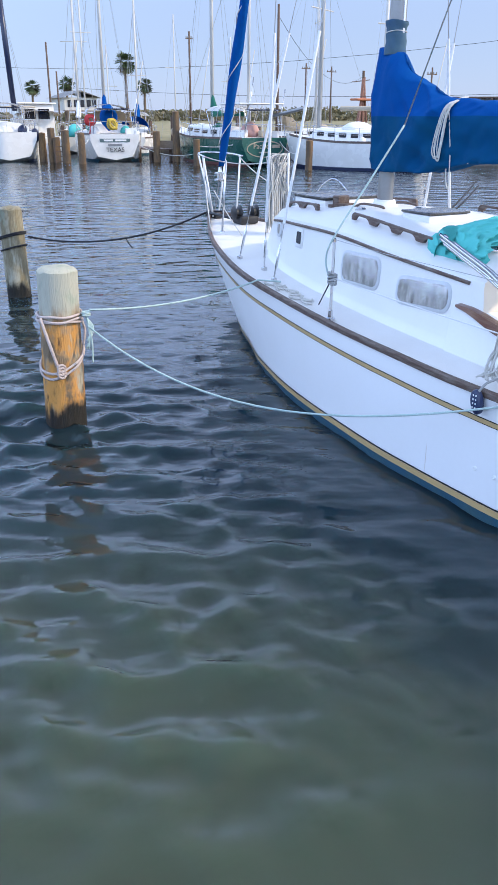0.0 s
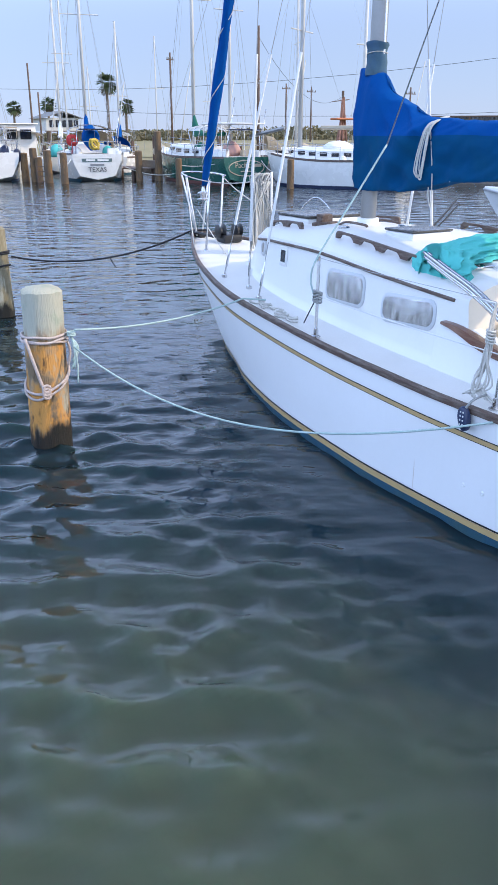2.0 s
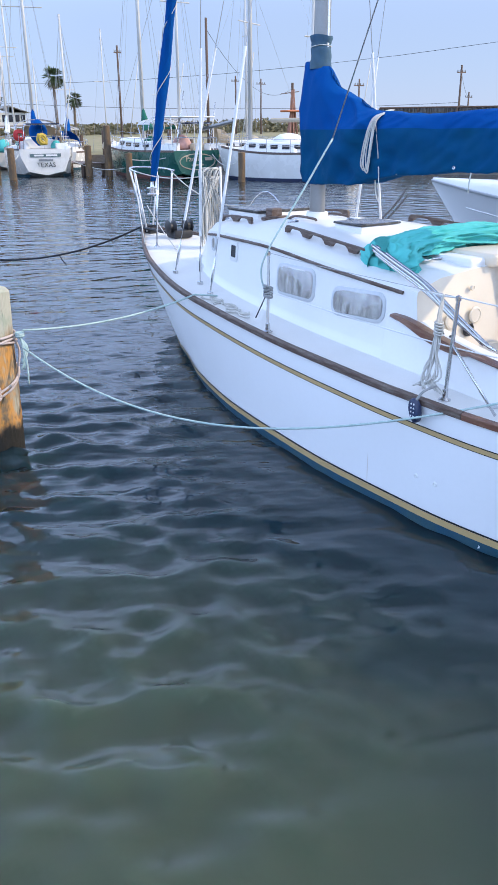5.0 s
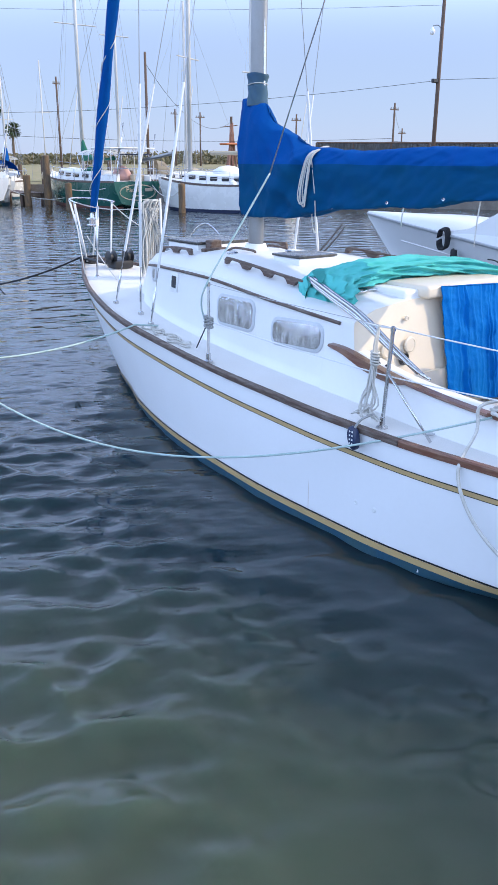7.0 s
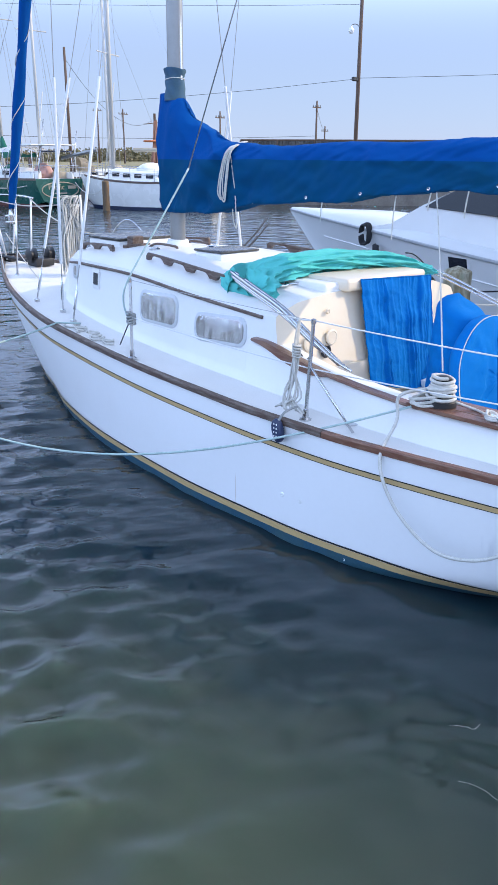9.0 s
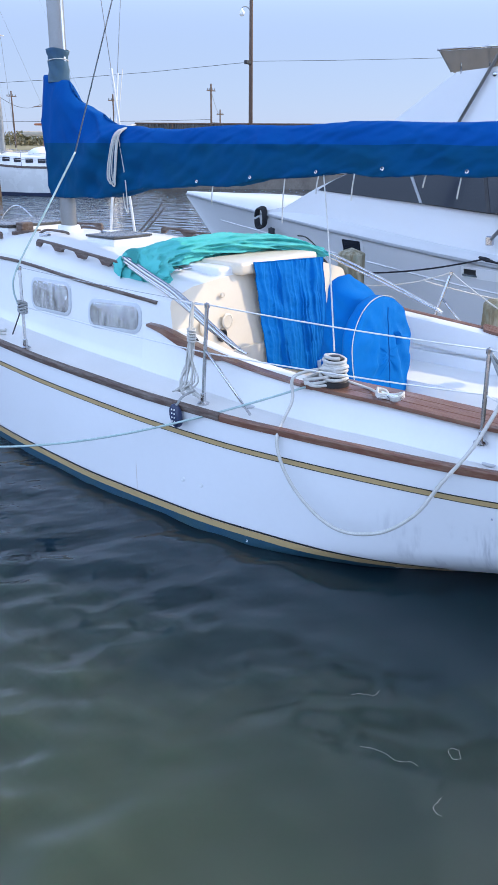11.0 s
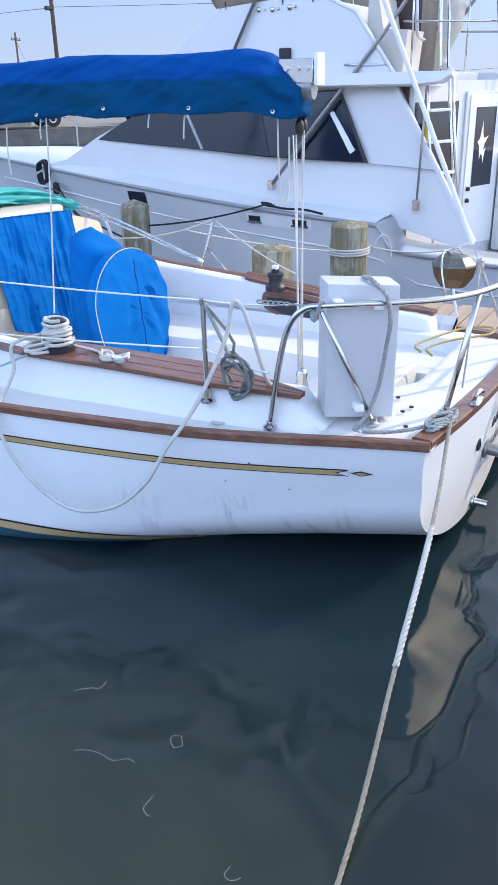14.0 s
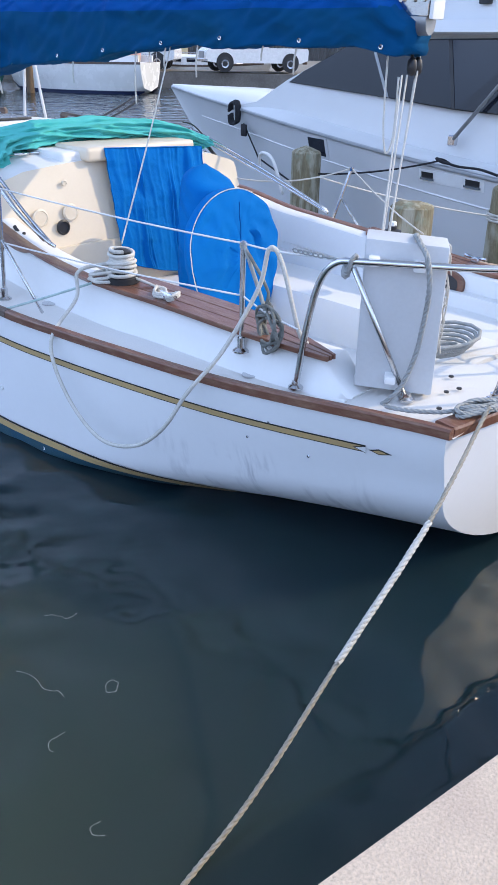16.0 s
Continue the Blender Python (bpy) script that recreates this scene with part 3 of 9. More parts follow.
def coaming(sg):
    bm = BM()
    rows = []
    for y in span(.5, .7, 9) + span(.75, 3.75, 32):
        top, c, o = coam_top(y, sg), cx(y), coam_o(y)
        b0 = deck_z(y, o) - .03
        rows.append([Vector((c + sg * x, y, z)) for x, z in ((o + .05, b0), (o + .025, b0 + .04), (o - .01, top - .025), (o - .02, top - .008), (o - .035, top), (o - .17, top), (o - .185, top - .01), (o - .19, top - .03), (o - .22, .68))])
    rings(bm, rows, True, True)
    co = part("coaming", bm, M_gel, sloop, "white moulded cockpit coaming", smooth=40)
    # wooden cap aft of the winch, in planks
    for k in range(3):
        bm = BM()
        rows = []
        for y in span(.60 if sg < 0 else .65, 2.22, 26):
            c, o = cx(y), coam_o(y)
            w = (.285 if sg < 0 else .20) * min(1, max(.12 if sg < 0 else .45, (y - .50) / .62)) ** .8 * (1 if y < 2.1 else math.sqrt(max(.05, 1 - ((y - 2.1) / .125) ** 2)))
            a0, a1 = o + .03 - w * k / 3 - .003, o + .03 - w * (k + 1) / 3 + .003
            zc = coam_top(max(y, .68 if sg < 0 else .67), sg)
            z0, z1 = zc + .001, zc + .024
            rows.append([Vector((c + sg * x, y, z)) for x, z in ((a0, z0), (a0, z1 - .003), (a0 - .003, z1), (a1 + .003, z1), (a1, z1 - .003), (a1, z0))])
        rings(bm, rows, True, True)
        part("cap_plank", bm, M_teak, co, "varnished brown plank of the coaming cap", smooth=30)
    # thin wooden trim from the winch to the cabin, widening to a leaf
    bm = BM()
    rows = []
    for y in span(2.15, 3.70, 30):
        c, o = cx(y), coam_o(y)
        u = max(0, (y - 2.9) / .8)
        dep = .018 + .05 * math.sin(math.pi * min(1, u) ** .8) if u > 0 else .018
        zt = coam_top(y, sg) + .006
        rows.append([Vector((c + sg * x, y, z)) for x, z in ((o + .006, zt - dep), (o + .010, zt - dep + .006), (o + .004, zt), (o - .05, zt + .004), (o - .07, zt - .004), (o - .05, zt - dep))])
    rings(bm, rows, True, True)
    part("coaming_trim", bm, M_teak, co, "varnished wooden trim on the coaming", smooth=40)
    return co


coaming(-1)
coaming(1)
# bridge deck below the companionway, and the helm seat aft
bm = BM()
box(bm, (cx(3.2) - .95, 2.95, .4), (cx(3.2) + .95, 3.5, .60), .03, seg=2)
part("bridge_deck", bm, M_gel, sloop, smooth=40)
bm = BM()
box(bm, (cx(.8) - .42, .53, .4), (cx(.8) + .42, 1.02, .74), .03, seg=2)
part("helm_seat", bm, M_gel, sloop, smooth=40)

# cabin trunk
CW = curve([3.3, 3.6, 4.5, 5.2, 5.8, 6.4, 6.8, 7.1], [1.12, 1.11, 1.05, .985, .91, .80, .69, .58])
CT = curve([3.3, 3.6, 4.5, 5.6, 6.5, 7.1], [1.39, 1.41, 1.46, 1.52, 1.50, 1.45])


def cabin_ring(y, top=None, pull=0.0):
    w, t = CW(y), CT(y) if top is None else top
    c, d = cx(y), deck_z(y, CW(y))
    half = [(w + .07, d - .02), (w + .02, d + .015), (w, d + .07), (w - .035, t - .06), (w - .05, t - .02), (w - .09, t), (w * .75, t + .055), (w * .45, t + .085), (w * .15, t + .10)]
    pts = [(-x, z) for x, z in half] + [(x, z) for x, z in half[::-1]]
    return [Vector((c + x, y + pull * (z - d), z)) for x, z in pts]


bm = BM()
cab = [cabin_ring(y, None, .22 if y < 3.41 else .22 * max(0, 1 - (y - 3.4) / .5)) for y in span(3.4, 7.05, 40)]
for k in range(1, 7):
    y = 7.05 + k * .07
    u = math.sin(k / 6 * math.pi / 2)
    cab.append(cabin_ring(7.05, CT(7.05) - (CT(7.05) - deck_z(7.05, 0) - .05) * (1 - math.cos(k / 6 * math.pi / 2)), 0))
    for v in cab[-1]:
        v.y = y
        v.x = cx(y) + (v.x - cx(7.05)) * (1 - .25 * u)
rings(bm, cab, False, False)
part("cabin_trunk", bm, M_gel, sloop, "white moulded cabin trunk", smooth=38)
bm = BM()
r0 = cab[0]
bm.faces.new([bm.verts.new(v) for v in r0])
part("cabin_bulkhead", bm, M_cream, sloop, "cream sunlit aft bulkhead of the cabin")
bm = BM()
box(bm, (cx(3.4) - 1.0, 3.385, .4), (cx(3.4) + 1.0, 3.42, .95))
part("companionway_riser", bm, M_cream, sloop)

# mast and boom
MX, MY = .075, 5.95
bm = BM()
rings(bm, [[Vector((MX + .062 * math.cos(a), MY + .092 * math.sin(a) - .012 * (z - 1.6), z)) for a in [k * math.tau / 20 for k in range(20)]] for z in (1.55, 4, 8, 13.9)], True, True)
mast = part("mast", bm, M_alu, sloop, "grey aluminium mast", smooth=40)


def boom_x(y):
    return MX + .055 * (5.95 - y)


ctop = curve([1.22, 1.28, 1.44, 1.6, 2.4, 3.6, 4.6, 5.15, 5.4, 5.62, 5.72, 5.8, 6.04, 6.09], [2.36, 2.40, 2.545, 2.565, 2.57, 2.555, 2.54, 2.56, 2.655, 2.76, 2.86, 2.95, 3.0, 3.0])
cbot = curve([1.22, 1.28, 1.7, 2.4, 3.6, 4.6, 5.2, 5.7, 6.09], [2.22, 2.205, 2.225, 2.235, 2.15, 2.06, 1.985, 1.95, 1.94])
CPR = smooth_line([(0, 1, 0), (.035, .985, 0), (.075, .90, 0), (.105, .74, 0), (.118, .55, 0), (.115, .35, 0), (.108, .15, 0), (.098, 0, 0), (.04, .03, 0)], 4)


def cover_side(y, q):
    """Folds of the canvas: pleats that fan out from the ties, and sag between them."""
    near = max(0, 1 - abs(y - 5.35) / .75)
    d = .026 * noise.noise((y * 2.3, q * 2.2, 1)) + .019 * noise.noise((y * 6.5 + q * 2, q * 4, 4)) + .006 * noise.noise((y * 15 - q * 6, q * 7, 9))
    d += .042 * near * math.sin(q * 9 + y * 11 + 2 * noise.noise((y * 3, q * 3, 2))) * (1 - .5 * q)
    d += .030 * max(0, 1 - 2.2 * abs(noise.noise((y * 2.6 - q * 3.2, q * 1.6, 14)))) ** 2 * (.35 + near)
    d += .018 * max(0, 1 - 2.4 * abs(noise.noise((y * 6 + q * 4, q * 3, 17)))) ** 2
    for yt in (1.35, 1.9, 2.5, 3.05, 3.65, 4.2, 4.8):
        d += .016 * math.exp(-((y - yt - .10 * q * math.sin(yt * 5)) / .03) ** 2) * max(0, .6 - q)
    return d


bm = BM()
rows = []
for i, y in enumerate(span(1.22, 6.09, 190)):
    t, b = ctop(y), cbot(y)
    b += .014 * math.sin(y * 4.1 + 1) + .010 * math.sin(y * 9.3) + .006 * noise.noise((y * 14, 0, 0))
    t += .008 * math.sin(y * 5.2) + .007 * noise.noise((y * 8, 3, 0))
    h = t - b
    x0 = boom_x(y)
    bulge = 1 + .25 * max(0, 1 - abs(y - 5.3) / .8) - .25 * max(0, (y - 5.6) / .5)
    zb = min(.9, max(.1, (2.425 + .01 * noise.noise((y * 2, 5, 0)) - b) / h))  # seam between the two panels
    pt = [(p.x * bulge, p.y / .56 * zb if p.y < .56 else zb + (p.y - .56) / .44 * (1 - zb)) for p in CPR]
    port = [Vector((x0 - x - cover_side(y, q), y + (.05 * (q - .35) * max(0, (y - 5.7) / .4)), b + h * q)) for x, q in pt]
    star = [Vector((x0 + x - cover_side(y, q + 3), y, b + h * q)) for x, q in pt[1:][::-1]]
    rows.append(port + star)
vs = rings(bm, rows, True, True)
cover = part("sail_cover", bm, M_blue, sloop, "royal blue canvas cover over mainsail and boom", smooth=True)
# below the seam the cover's shaded half is painted in the darker blue
cover.data.materials.append(M_blueshade)
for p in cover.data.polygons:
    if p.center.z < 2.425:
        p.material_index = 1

# ---------- fittings of the sloop ----------
def wall_at(y, z, off=0.0, sg=-1):
    """A point on the cabin's side."""
    w, t, d = CW(y), CT(y), deck_z(y, CW(y))
    u = (z - d - .07) / max(t - .06 - d - .07, .01)
    return Vector((cx(y) + sg * (w - .035 * u + off), y, z))


def wall_plate(bm, y0, y1, z0, z1, rad, off0, off1, sg=-1, tilt=0.0, n=6):
    """A rounded plate lying on the cabin's side, from off0 to off1 outwards."""
    pts = []
    for cy, cz, a0 in ((y1 - rad, z1 - rad, 0), (y0 + rad, z1 - rad, 90), (y0 + rad, z0 + rad, 180), (y1 - rad, z0 + rad, 270)):
        for k in range(n + 1):
            a = radians(a0 + 90 * k / n)
            pts.append((cy + rad * math.cos(a), cz + rad * math.sin(a)))
    sk = lambda y, z: z + tilt * (y - (y0 + y1) / 2)
    rings(bm, [[wall_at(y, sk(y, z), off0, sg) for y, z in pts], [wall_at(y, sk(y, z), off1 - .003, sg) for y, z in pts], [wall_at(y + (-.004 if y > (y0 + y1) / 2 else .004), sk(y, z + (-.004 if z > (z0 + z1) / 2 else .004)), off1, sg) for y, z in pts]], True, True)
    return bm


M_curtain = material("curtain_behind_glass", (0.58, 0.56, 0.52), 0.8, spot=(0.09, 0.07, 0.055), scale=8, amount=1.0, fine=0.85, fine_scale=15, stretch=(1, 2.2, .8), bump=.6, bump_scale=9)
M_pane = material("clear_pane", (0.25, 0.26, 0.27), 0.04, fine=0, amount=0.0)
M_pane.node_tree.nodes["Principled BSDF"].inputs["Transmission Weight"].default_value = 0.9
M_pane.node_tree.nodes["Principled BSDF"].inputs["Alpha"].default_value = 0.22
M_winframe = material("worn_window_frame", (0.56, 0.58, 0.60), 0.5, 0.1, spot=(0.6, 0.6, 0.6), scale=9, amount=0.5, fine=0.2)


def cabin_window(sg, y0, y1, z0, z1, tilt):
    bm = wall_plate(BM(), y0 - .026, y1 + .026, z0 - .026, z1 + .026, .085, -.02, .010, sg, tilt)
    w = part("cabin_window", bm, M_winframe, sloop, "oblong cabin window with a dull metal frame", smooth=35)
    part("curtain", wall_plate(BM(), y0, y1, z0, z1, .065, -.01, .0115, sg, tilt), M_curtain, w, "pale wrinkled curtain behind the pane", smooth=35)
    part("pane", wall_plate(BM(), y0, y1, z0, z1, .065, .0125, .015, sg, tilt), M_pane, w, smooth=35).visible_shadow = False


for sg in (-1, 1):
    cabin_window(sg, 4.71, 5.25, 1.125, 1.345, -.02)
    cabin_window(sg, 3.83, 4.42, 1.11, 1.285, -.06)
    bm = wall_plate(BM(), 6.07, 6.24, 1.25, 1.43, .02, -.02, .012, sg)
    w = part("opening_port", bm, M_white, sloop, "small square port with a dark pane", smooth=35)
    part("pane", wall_plate(BM(), 6.10, 6.21, 1.285, 1.40, .01, 0, .014, sg), M_glassdark, w)
    bm = wall_plate(BM(), 6.66, 6.83, 1.27, 1.43, .07, -.02, .012, sg)
    w = part("oval_port", bm, M_winframe, sloop, "small oval port", smooth=35)
    part("pane", wall_plate(BM(), 6.69, 6.80, 1.30, 1.40, .045, 0, .014, sg), M_curtain, w)
    # brown strip under the cabin's top edge
    bm = BM()
    rings(bm, [[wall_at(y, CT(y) - a, o, sg) for a, o in ((.066, -.01), (.066, .012), (.060, .017), (.050, .017), (.044, .012), (.044, -.01))] for y in span(3.64, 7.0, 40)], True, True)
    part("cabin_trim", bm, M_teakdark, sloop, "brown wooden trim strip", smooth=30)
    part("scupper", wall_plate(BM(), 3.72, 3.755, .93, .96, .012, 0, .006, sg), M_dark, sloop)

    # grab rails: a bar on arched feet
    def grab(y0, y1, feet, x0, x1, zt):
        bm = BM()
        n = 60
        rows = []
        for i in range(n + 1):
            y = y0 + (y1 - y0) * i / n
            x = x0 + (x1 - x0) * i / n
            base = CT(y) + .012 + .055 * min(1, max(0, (CW(y) - x) / (CW(y) * .25)))
            p = abs((i / n * (feet - 1)) - round(i / n * (feet - 1))) * 2
            lift = .042 * min(1, max(0, (p - .28) / .3)) ** .6
            top = base + .062 - (.02 if i in (0, n) else 0)
            rows.append([Vector((cx(y) + sg * q, y, z)) for q, z in ((x + .014, base + lift), (x + .014, top - .006), (x + .008, top), (x - .008, top), (x - .014, top - .006), (x - .014, base + lift))])
        rings(bm, rows, True, True)
        part("grab_rail", bm, M_teakdark, sloop, "brown wooden grab rail on the cabin top", smooth=40)

    grab(4.12, 5.45, 5, .86, .74, 0)
    grab(6.18, 6.95, 3, .60, .46, 0)


def top_z(y, x):
    w, t = CW(min(y, 7.0)), CT(min(y, 7.0))
    x = abs(x)
    return float(np.interp(x, [0, w * .15, w * .45, w * .75, w - .09, w], [t + .10, t + .10, t + .085, t + .055, t, t - .03]))


# fore hatch, midship hatch, sliding companionway hatch, vents
def hatch(x0, x1, y0, y1, h, label, lid=M_dark):
    c = cx((y0 + y1) / 2)
    z = top_z((y0 + y1) / 2, max(abs(x0), abs(x1))) - .02
    bm = BM()
    box(bm, (c + x0, y0, z), (c + x1, y1, z + h * .75), .012, seg=2)
    hb = part("hatch", bm, M_gel, sloop, label, smooth=40)
    bm = BM()
    box(bm, (c + x0 - .01, y0 - .01, z + h * .75 + .002), (c + x1 + .01, y1 + .01, z + h), .014, seg=2)
    part("lid", bm, lid, hb, smooth=40)


M_smoke = material("smoked_lid", (0.05, 0.048, 0.045), 0.25, fine=0.1)
hatch(-.36, .30, 6.42, 6.98, .12, "fore hatch with a dark smoked lid", M_smoke)
hatch(-.34, .10, 4.92, 5.28, .09, "small hatch with a dark lid", M_smoke)
bm = BM()
box(bm, (cx(4) - .50, 3.56, 1.44), (cx(4) + .62, 4.85, 1.545), .03, seg=3)
part("hatch_hood", bm, M_gel, sloop, "white moulded hood of the sliding hatch", smooth=40)
bm = BM()
box(bm, (cx(3.6) - .36, 3.47, 1.48), (cx(3.6) + .62, 3.9, 1.575), .03, seg=3)
part("sliding_hatch", bm, M_cream, sloop, smooth=40)
for x, y in ((-.36, 5.85), (.1, 5.55)):
    bm = lathe(BM(), (cx(y) + x, y, top_z(y, x) - .01), [(.055, 0), (.055, .018), (.045, .028), (.012, .03)], 16)
    part("deck_vent", bm, M_ss, sloop, smooth=40)
bm = BM()
box(bm, (MX - .30, 6.30, 1.60), (MX - .16, 6.40, 1.69), .01)
box(bm, (MX - .42, 6.24, 1.585), (MX - .12, 6.30, 1.62), .006)
part("mast_block", bm, M_teakdark, sloop, "brown wooden block by the mast")
for sx in (-1, 1):
    bm = BM()
    tube(bm, smooth_line([(MX + sx * .2, 5.7, top_z(5.7, .2)), (MX + sx * .2, 5.74, 1.635), (MX + sx * .22, 6.0, 1.64), (MX + sx * .24, 6.1, 1.6)], 5), .012, 6)
    part("mast_guard", bm, M_teakdark, sloop, smooth=True)
lathe(bm := BM(), (MX, MY, 1.585), [(.15, 0), (.15, .02), (.11, .05), (.10, .09)], 20)
part("mast_step", bm, M_white, sloop, "white collar at the mast's foot", smooth=40)

# mast: sail track, spreaders, collar of the cover
bm = BM()
box(bm, (MX - .012, MY - .115, 3.0), (MX + .012, MY - .085, 10.5), .004)
part("sail_track", bm, M_ss, mast)
for sx in (-1, 1):
    part("spreader", tube(BM(), [(MX, MY, 6.4), (MX + sx * 1.15, MY, 6.45)], [.03, .018], 8, flat=.5), M_alu, mast, smooth=True)
bm = BM()
rows = []
for k, z in enumerate(span(2.93, 3.20, 14)):
    r = .078 + .010 * max(0, (3.05 - z) / .12) - (.006 if 3.10 < z < 3.13 else 0) + (.012 if z > 3.17 else 0)
    rows.append([Vector((MX + (r + .008 * math.sin(5 * a + k)) * math.cos(a), MY - .01 + (r + .030 + .003 * math.sin(3 * a + k)) * math.sin(a), z + .012 * math.sin(a * 2 + 1) * (k > 10))) for a in [i * math.tau / 24 for i in range(24)]])
rings(bm, rows, True, False)
M_bluedull = material("faded_blue_canvas", (0.06, 0.12, 0.16), 0.9, spot=(0.02, 0.08, 0.2), scale=9, amount=0.7, fine=0.3, fine_scale=200)
part("cover_collar", bm, M_bluedull, cover, "faded grey-blue collar laced round the mast", smooth=True)
bm = tube(BM(), [Vector((MX + .082 * math.cos(a), MY - .01 + .110 * math.sin(a), 3.115 + .006 * math.sin(2 * a))) for a in span(0, math.tau, 25)], .004, 5)
part("collar_tie", bm, M_rope, cover, "thin white tie round the collar", smooth=True)
# cover: seam, grommets, ties
for y in (1.35, 1.9, 2.5, 3.05, 3.65, 4.2, 4.8):
    bm = BM()
    tube(bm, [Vector((boom_x(y) - .118 - cover_side(y, .15), y, cbot(y) + .035)) + Vector((0, .010 * math.cos(a), .010 * math.sin(a))) for a in span(0, math.tau, 11)], .004, 5)
    part("grommet", bm, M_ss, cover)
# boom, its end fitting and the gooseneck
bm = BM()
rings(bm, [[Vector((boom_x(y) + .045 * math.cos(a), y, 2.36 - .035 * (y - 1.2) + .065 * math.sin(a))) for a in [k * math.tau / 16 for k in range(16)]] for y in (1.16, 3, 5.8)], True, True)
boom = part("boom", bm, M_alu, sloop, "aluminium boom under the cover", smooth=40)
bm = BM()
box(bm, (boom_x(1.1) - .05, 1.12, 2.37), (boom_x(1.1) + .05, 1.145, 2.54), .008, seg=2)
part("boom_cap", bm, M_white, boom, "white end cap of the boom", smooth=40)
bm = BM()
box(bm, (boom_x(1.1) - .055, 1.148, 2.385), (boom_x(1.1) - .045, 1.36, 2.51), .003)
box(bm, (boom_x(1.1) + .045, 1.148, 2.385), (boom_x(1.1) + .055, 1.36, 2.51), .003)
for y in (1.18, 1.24, 1.31):
    tube(bm, [(boom_x(y) - .06, y, 2.46), (boom_x(y) + .06, y, 2.46)], .014, 8)
part("boom_fitting", bm, M_ss, boom, "shiny sheave box at the boom's end", smooth=40)
for k in range(2):
    c = (boom_x(1.25) + .02 + .05 * k, 1.26, 2.15)
    bm = lathe(BM(), c, [(.008, -.045), (.024, -.03), (.028, .0), (.024, .03), (.008, .05)], 10)
    tube(bm, [(c[0], c[1], c[2] + .04), (c[0], c[1] + .02, 2.26)], .008, 6)
    part("block", bm, M_dark, boom, "black sheet block", smooth=True)
SHEET = (-.155, .99, .745)
for k, (dx, dy) in enumerate(((-.035, 0), (-.012, .02), (.012, .0), (.03, .02))):
    bm = tube(BM(), sag((boom_x(1.25) + .03 + dx * 2.6, 1.26 + dy * .5, 2.11 if k < 3 else 2.26), (SHEET[0] + dx * .6, SHEET[1] + dy, SHEET[2] + .1), .003, 6), .0055, 6)
    part("mainsheet", bm, M_rope, boom, "strand of the white mainsheet tackle", smooth=True)
bm = tube(BM(), smooth_line([(boom_x(1.3) - .06, 1.36, 2.25), (boom_x(1.3) - .065, 1.35, 1.9), (boom_x(1.3) - .05, 1.33, 1.72), (boom_x(1.3) - .02, 1.31, 1.80), (boom_x(1.3) - .03, 1.30, 2.1)], 6), .006, 6)
part("sheet_tail", bm, M_rope, boom, "loop of sheet hanging from the boom", smooth=True)
bm = lathe(BM(), (SHEET[0], SHEET[1], SHEET[2]), [(.04, -.01), (.04, .02), (.03, .05), (.035, .09), (.02, .12)], 12)
part("sheet_block", bm, M_ss, sloop, smooth=True)
# reef ties hanging under the cover
for y, l in ((2.75, .18), (3.35, .32), (3.05, .12), (4.05, .16), (1.95, .14), (2.2, .08)):
    bm = BM()
    x = boom_x(y) - .09
    tube(bm, smooth_line([(x, y, cbot(y) + .02), (x - .01, y + .01, cbot(y) - l * .5), (x + .005, y + .025, cbot(y) - l)], 4), .0055, 5)
    part("cover_tie", bm, M_rope, cover, "white tie hanging from the cover")

# standing rigging
M_tube = material("white_shroud_tube", (0.74, 0.75, 0.75), 0.4, spot=(0.6, 0.6, 0.58), scale=12, amount=0.4, fine=0.08)


def shroud(a, b, sleeve, start):
    a, b = Vector(a), Vector(b)
    d = (b - a).normalized()
    bm = tube(BM(), [a, b], .004, 6)
    w = part("shroud", bm, M_wire, sloop, "steel wire shroud")
    bm = tube(BM(), [a + d * .0, a + d * .10, a + d * .11, a + d * .28, a + d * .29, a + d * .36], [.008, .008, .013, .013, .007, .006], 8)
    part("turnbuckle", bm, M_ss, w, smooth=40)
    bm = tube(BM(), [a + d * start, a + d * (start + sleeve)], .0140, 10)
    part("shroud_sleeve", bm, M_tube, w, "white plastic sleeve", smooth=40)
    bm = BM()
    box(bm, (a.x - .02, a.y - .03, a.z - .03), (a.x + .02, a.y + .03, a.z + .012), .006)
    part("chainplate", bm, M_ss, sloop)


for sg in (-1, 1):
    for x, y, top, sl, st in ((-0.938, 7.111, (MX, MY, 7.4), 1.62, .54), (-0.971, 6.556, (cx(6) - 1.13, MY, 6.45), 1.64, .46), (-1.1, 6.159, (MX, MY - .05, 7.3), 1.64, .52)):
        t = Vector(top)
        if sg > 0:
            t.x = 2 * cx(6) - t.x
        shroud((cx(y) + x if sg < 0 else cx(y) - x, y, deck_z(y, x) + .02), t, sl, st)
# backstay with its bridle
bm = tube(BM(), [(.61, .20, 1.38), (MX, MY - .09, 13.8)], .004, 6)
bs = part("backstay", bm, M_wire, sloop, "backstay wire in a pale sleeve")
a, b = Vector((.61, .20, 1.38)), Vector((MX, MY - .09, 13.8))
bm = tube(BM(), [a.lerp(b, .01), a.lerp(b, .45)], .0145, 10)
part("sleeve", bm, M_tube, bs, smooth=40)
bm = BM()
tube(bm, [a, (-.25, .03, .93)], .005, 6)
tube(bm, [a, (.75, .03, .93)], .012, 6)
part("bridle", bm, M_wire, bs)
bm = BM()
box(bm, (a.x - .03, a.y - .02, a.z - .05), (a.x + .03, a.y + .02, a.z + .05), .012)
part("triangle_plate", bm, M_ss, bs)
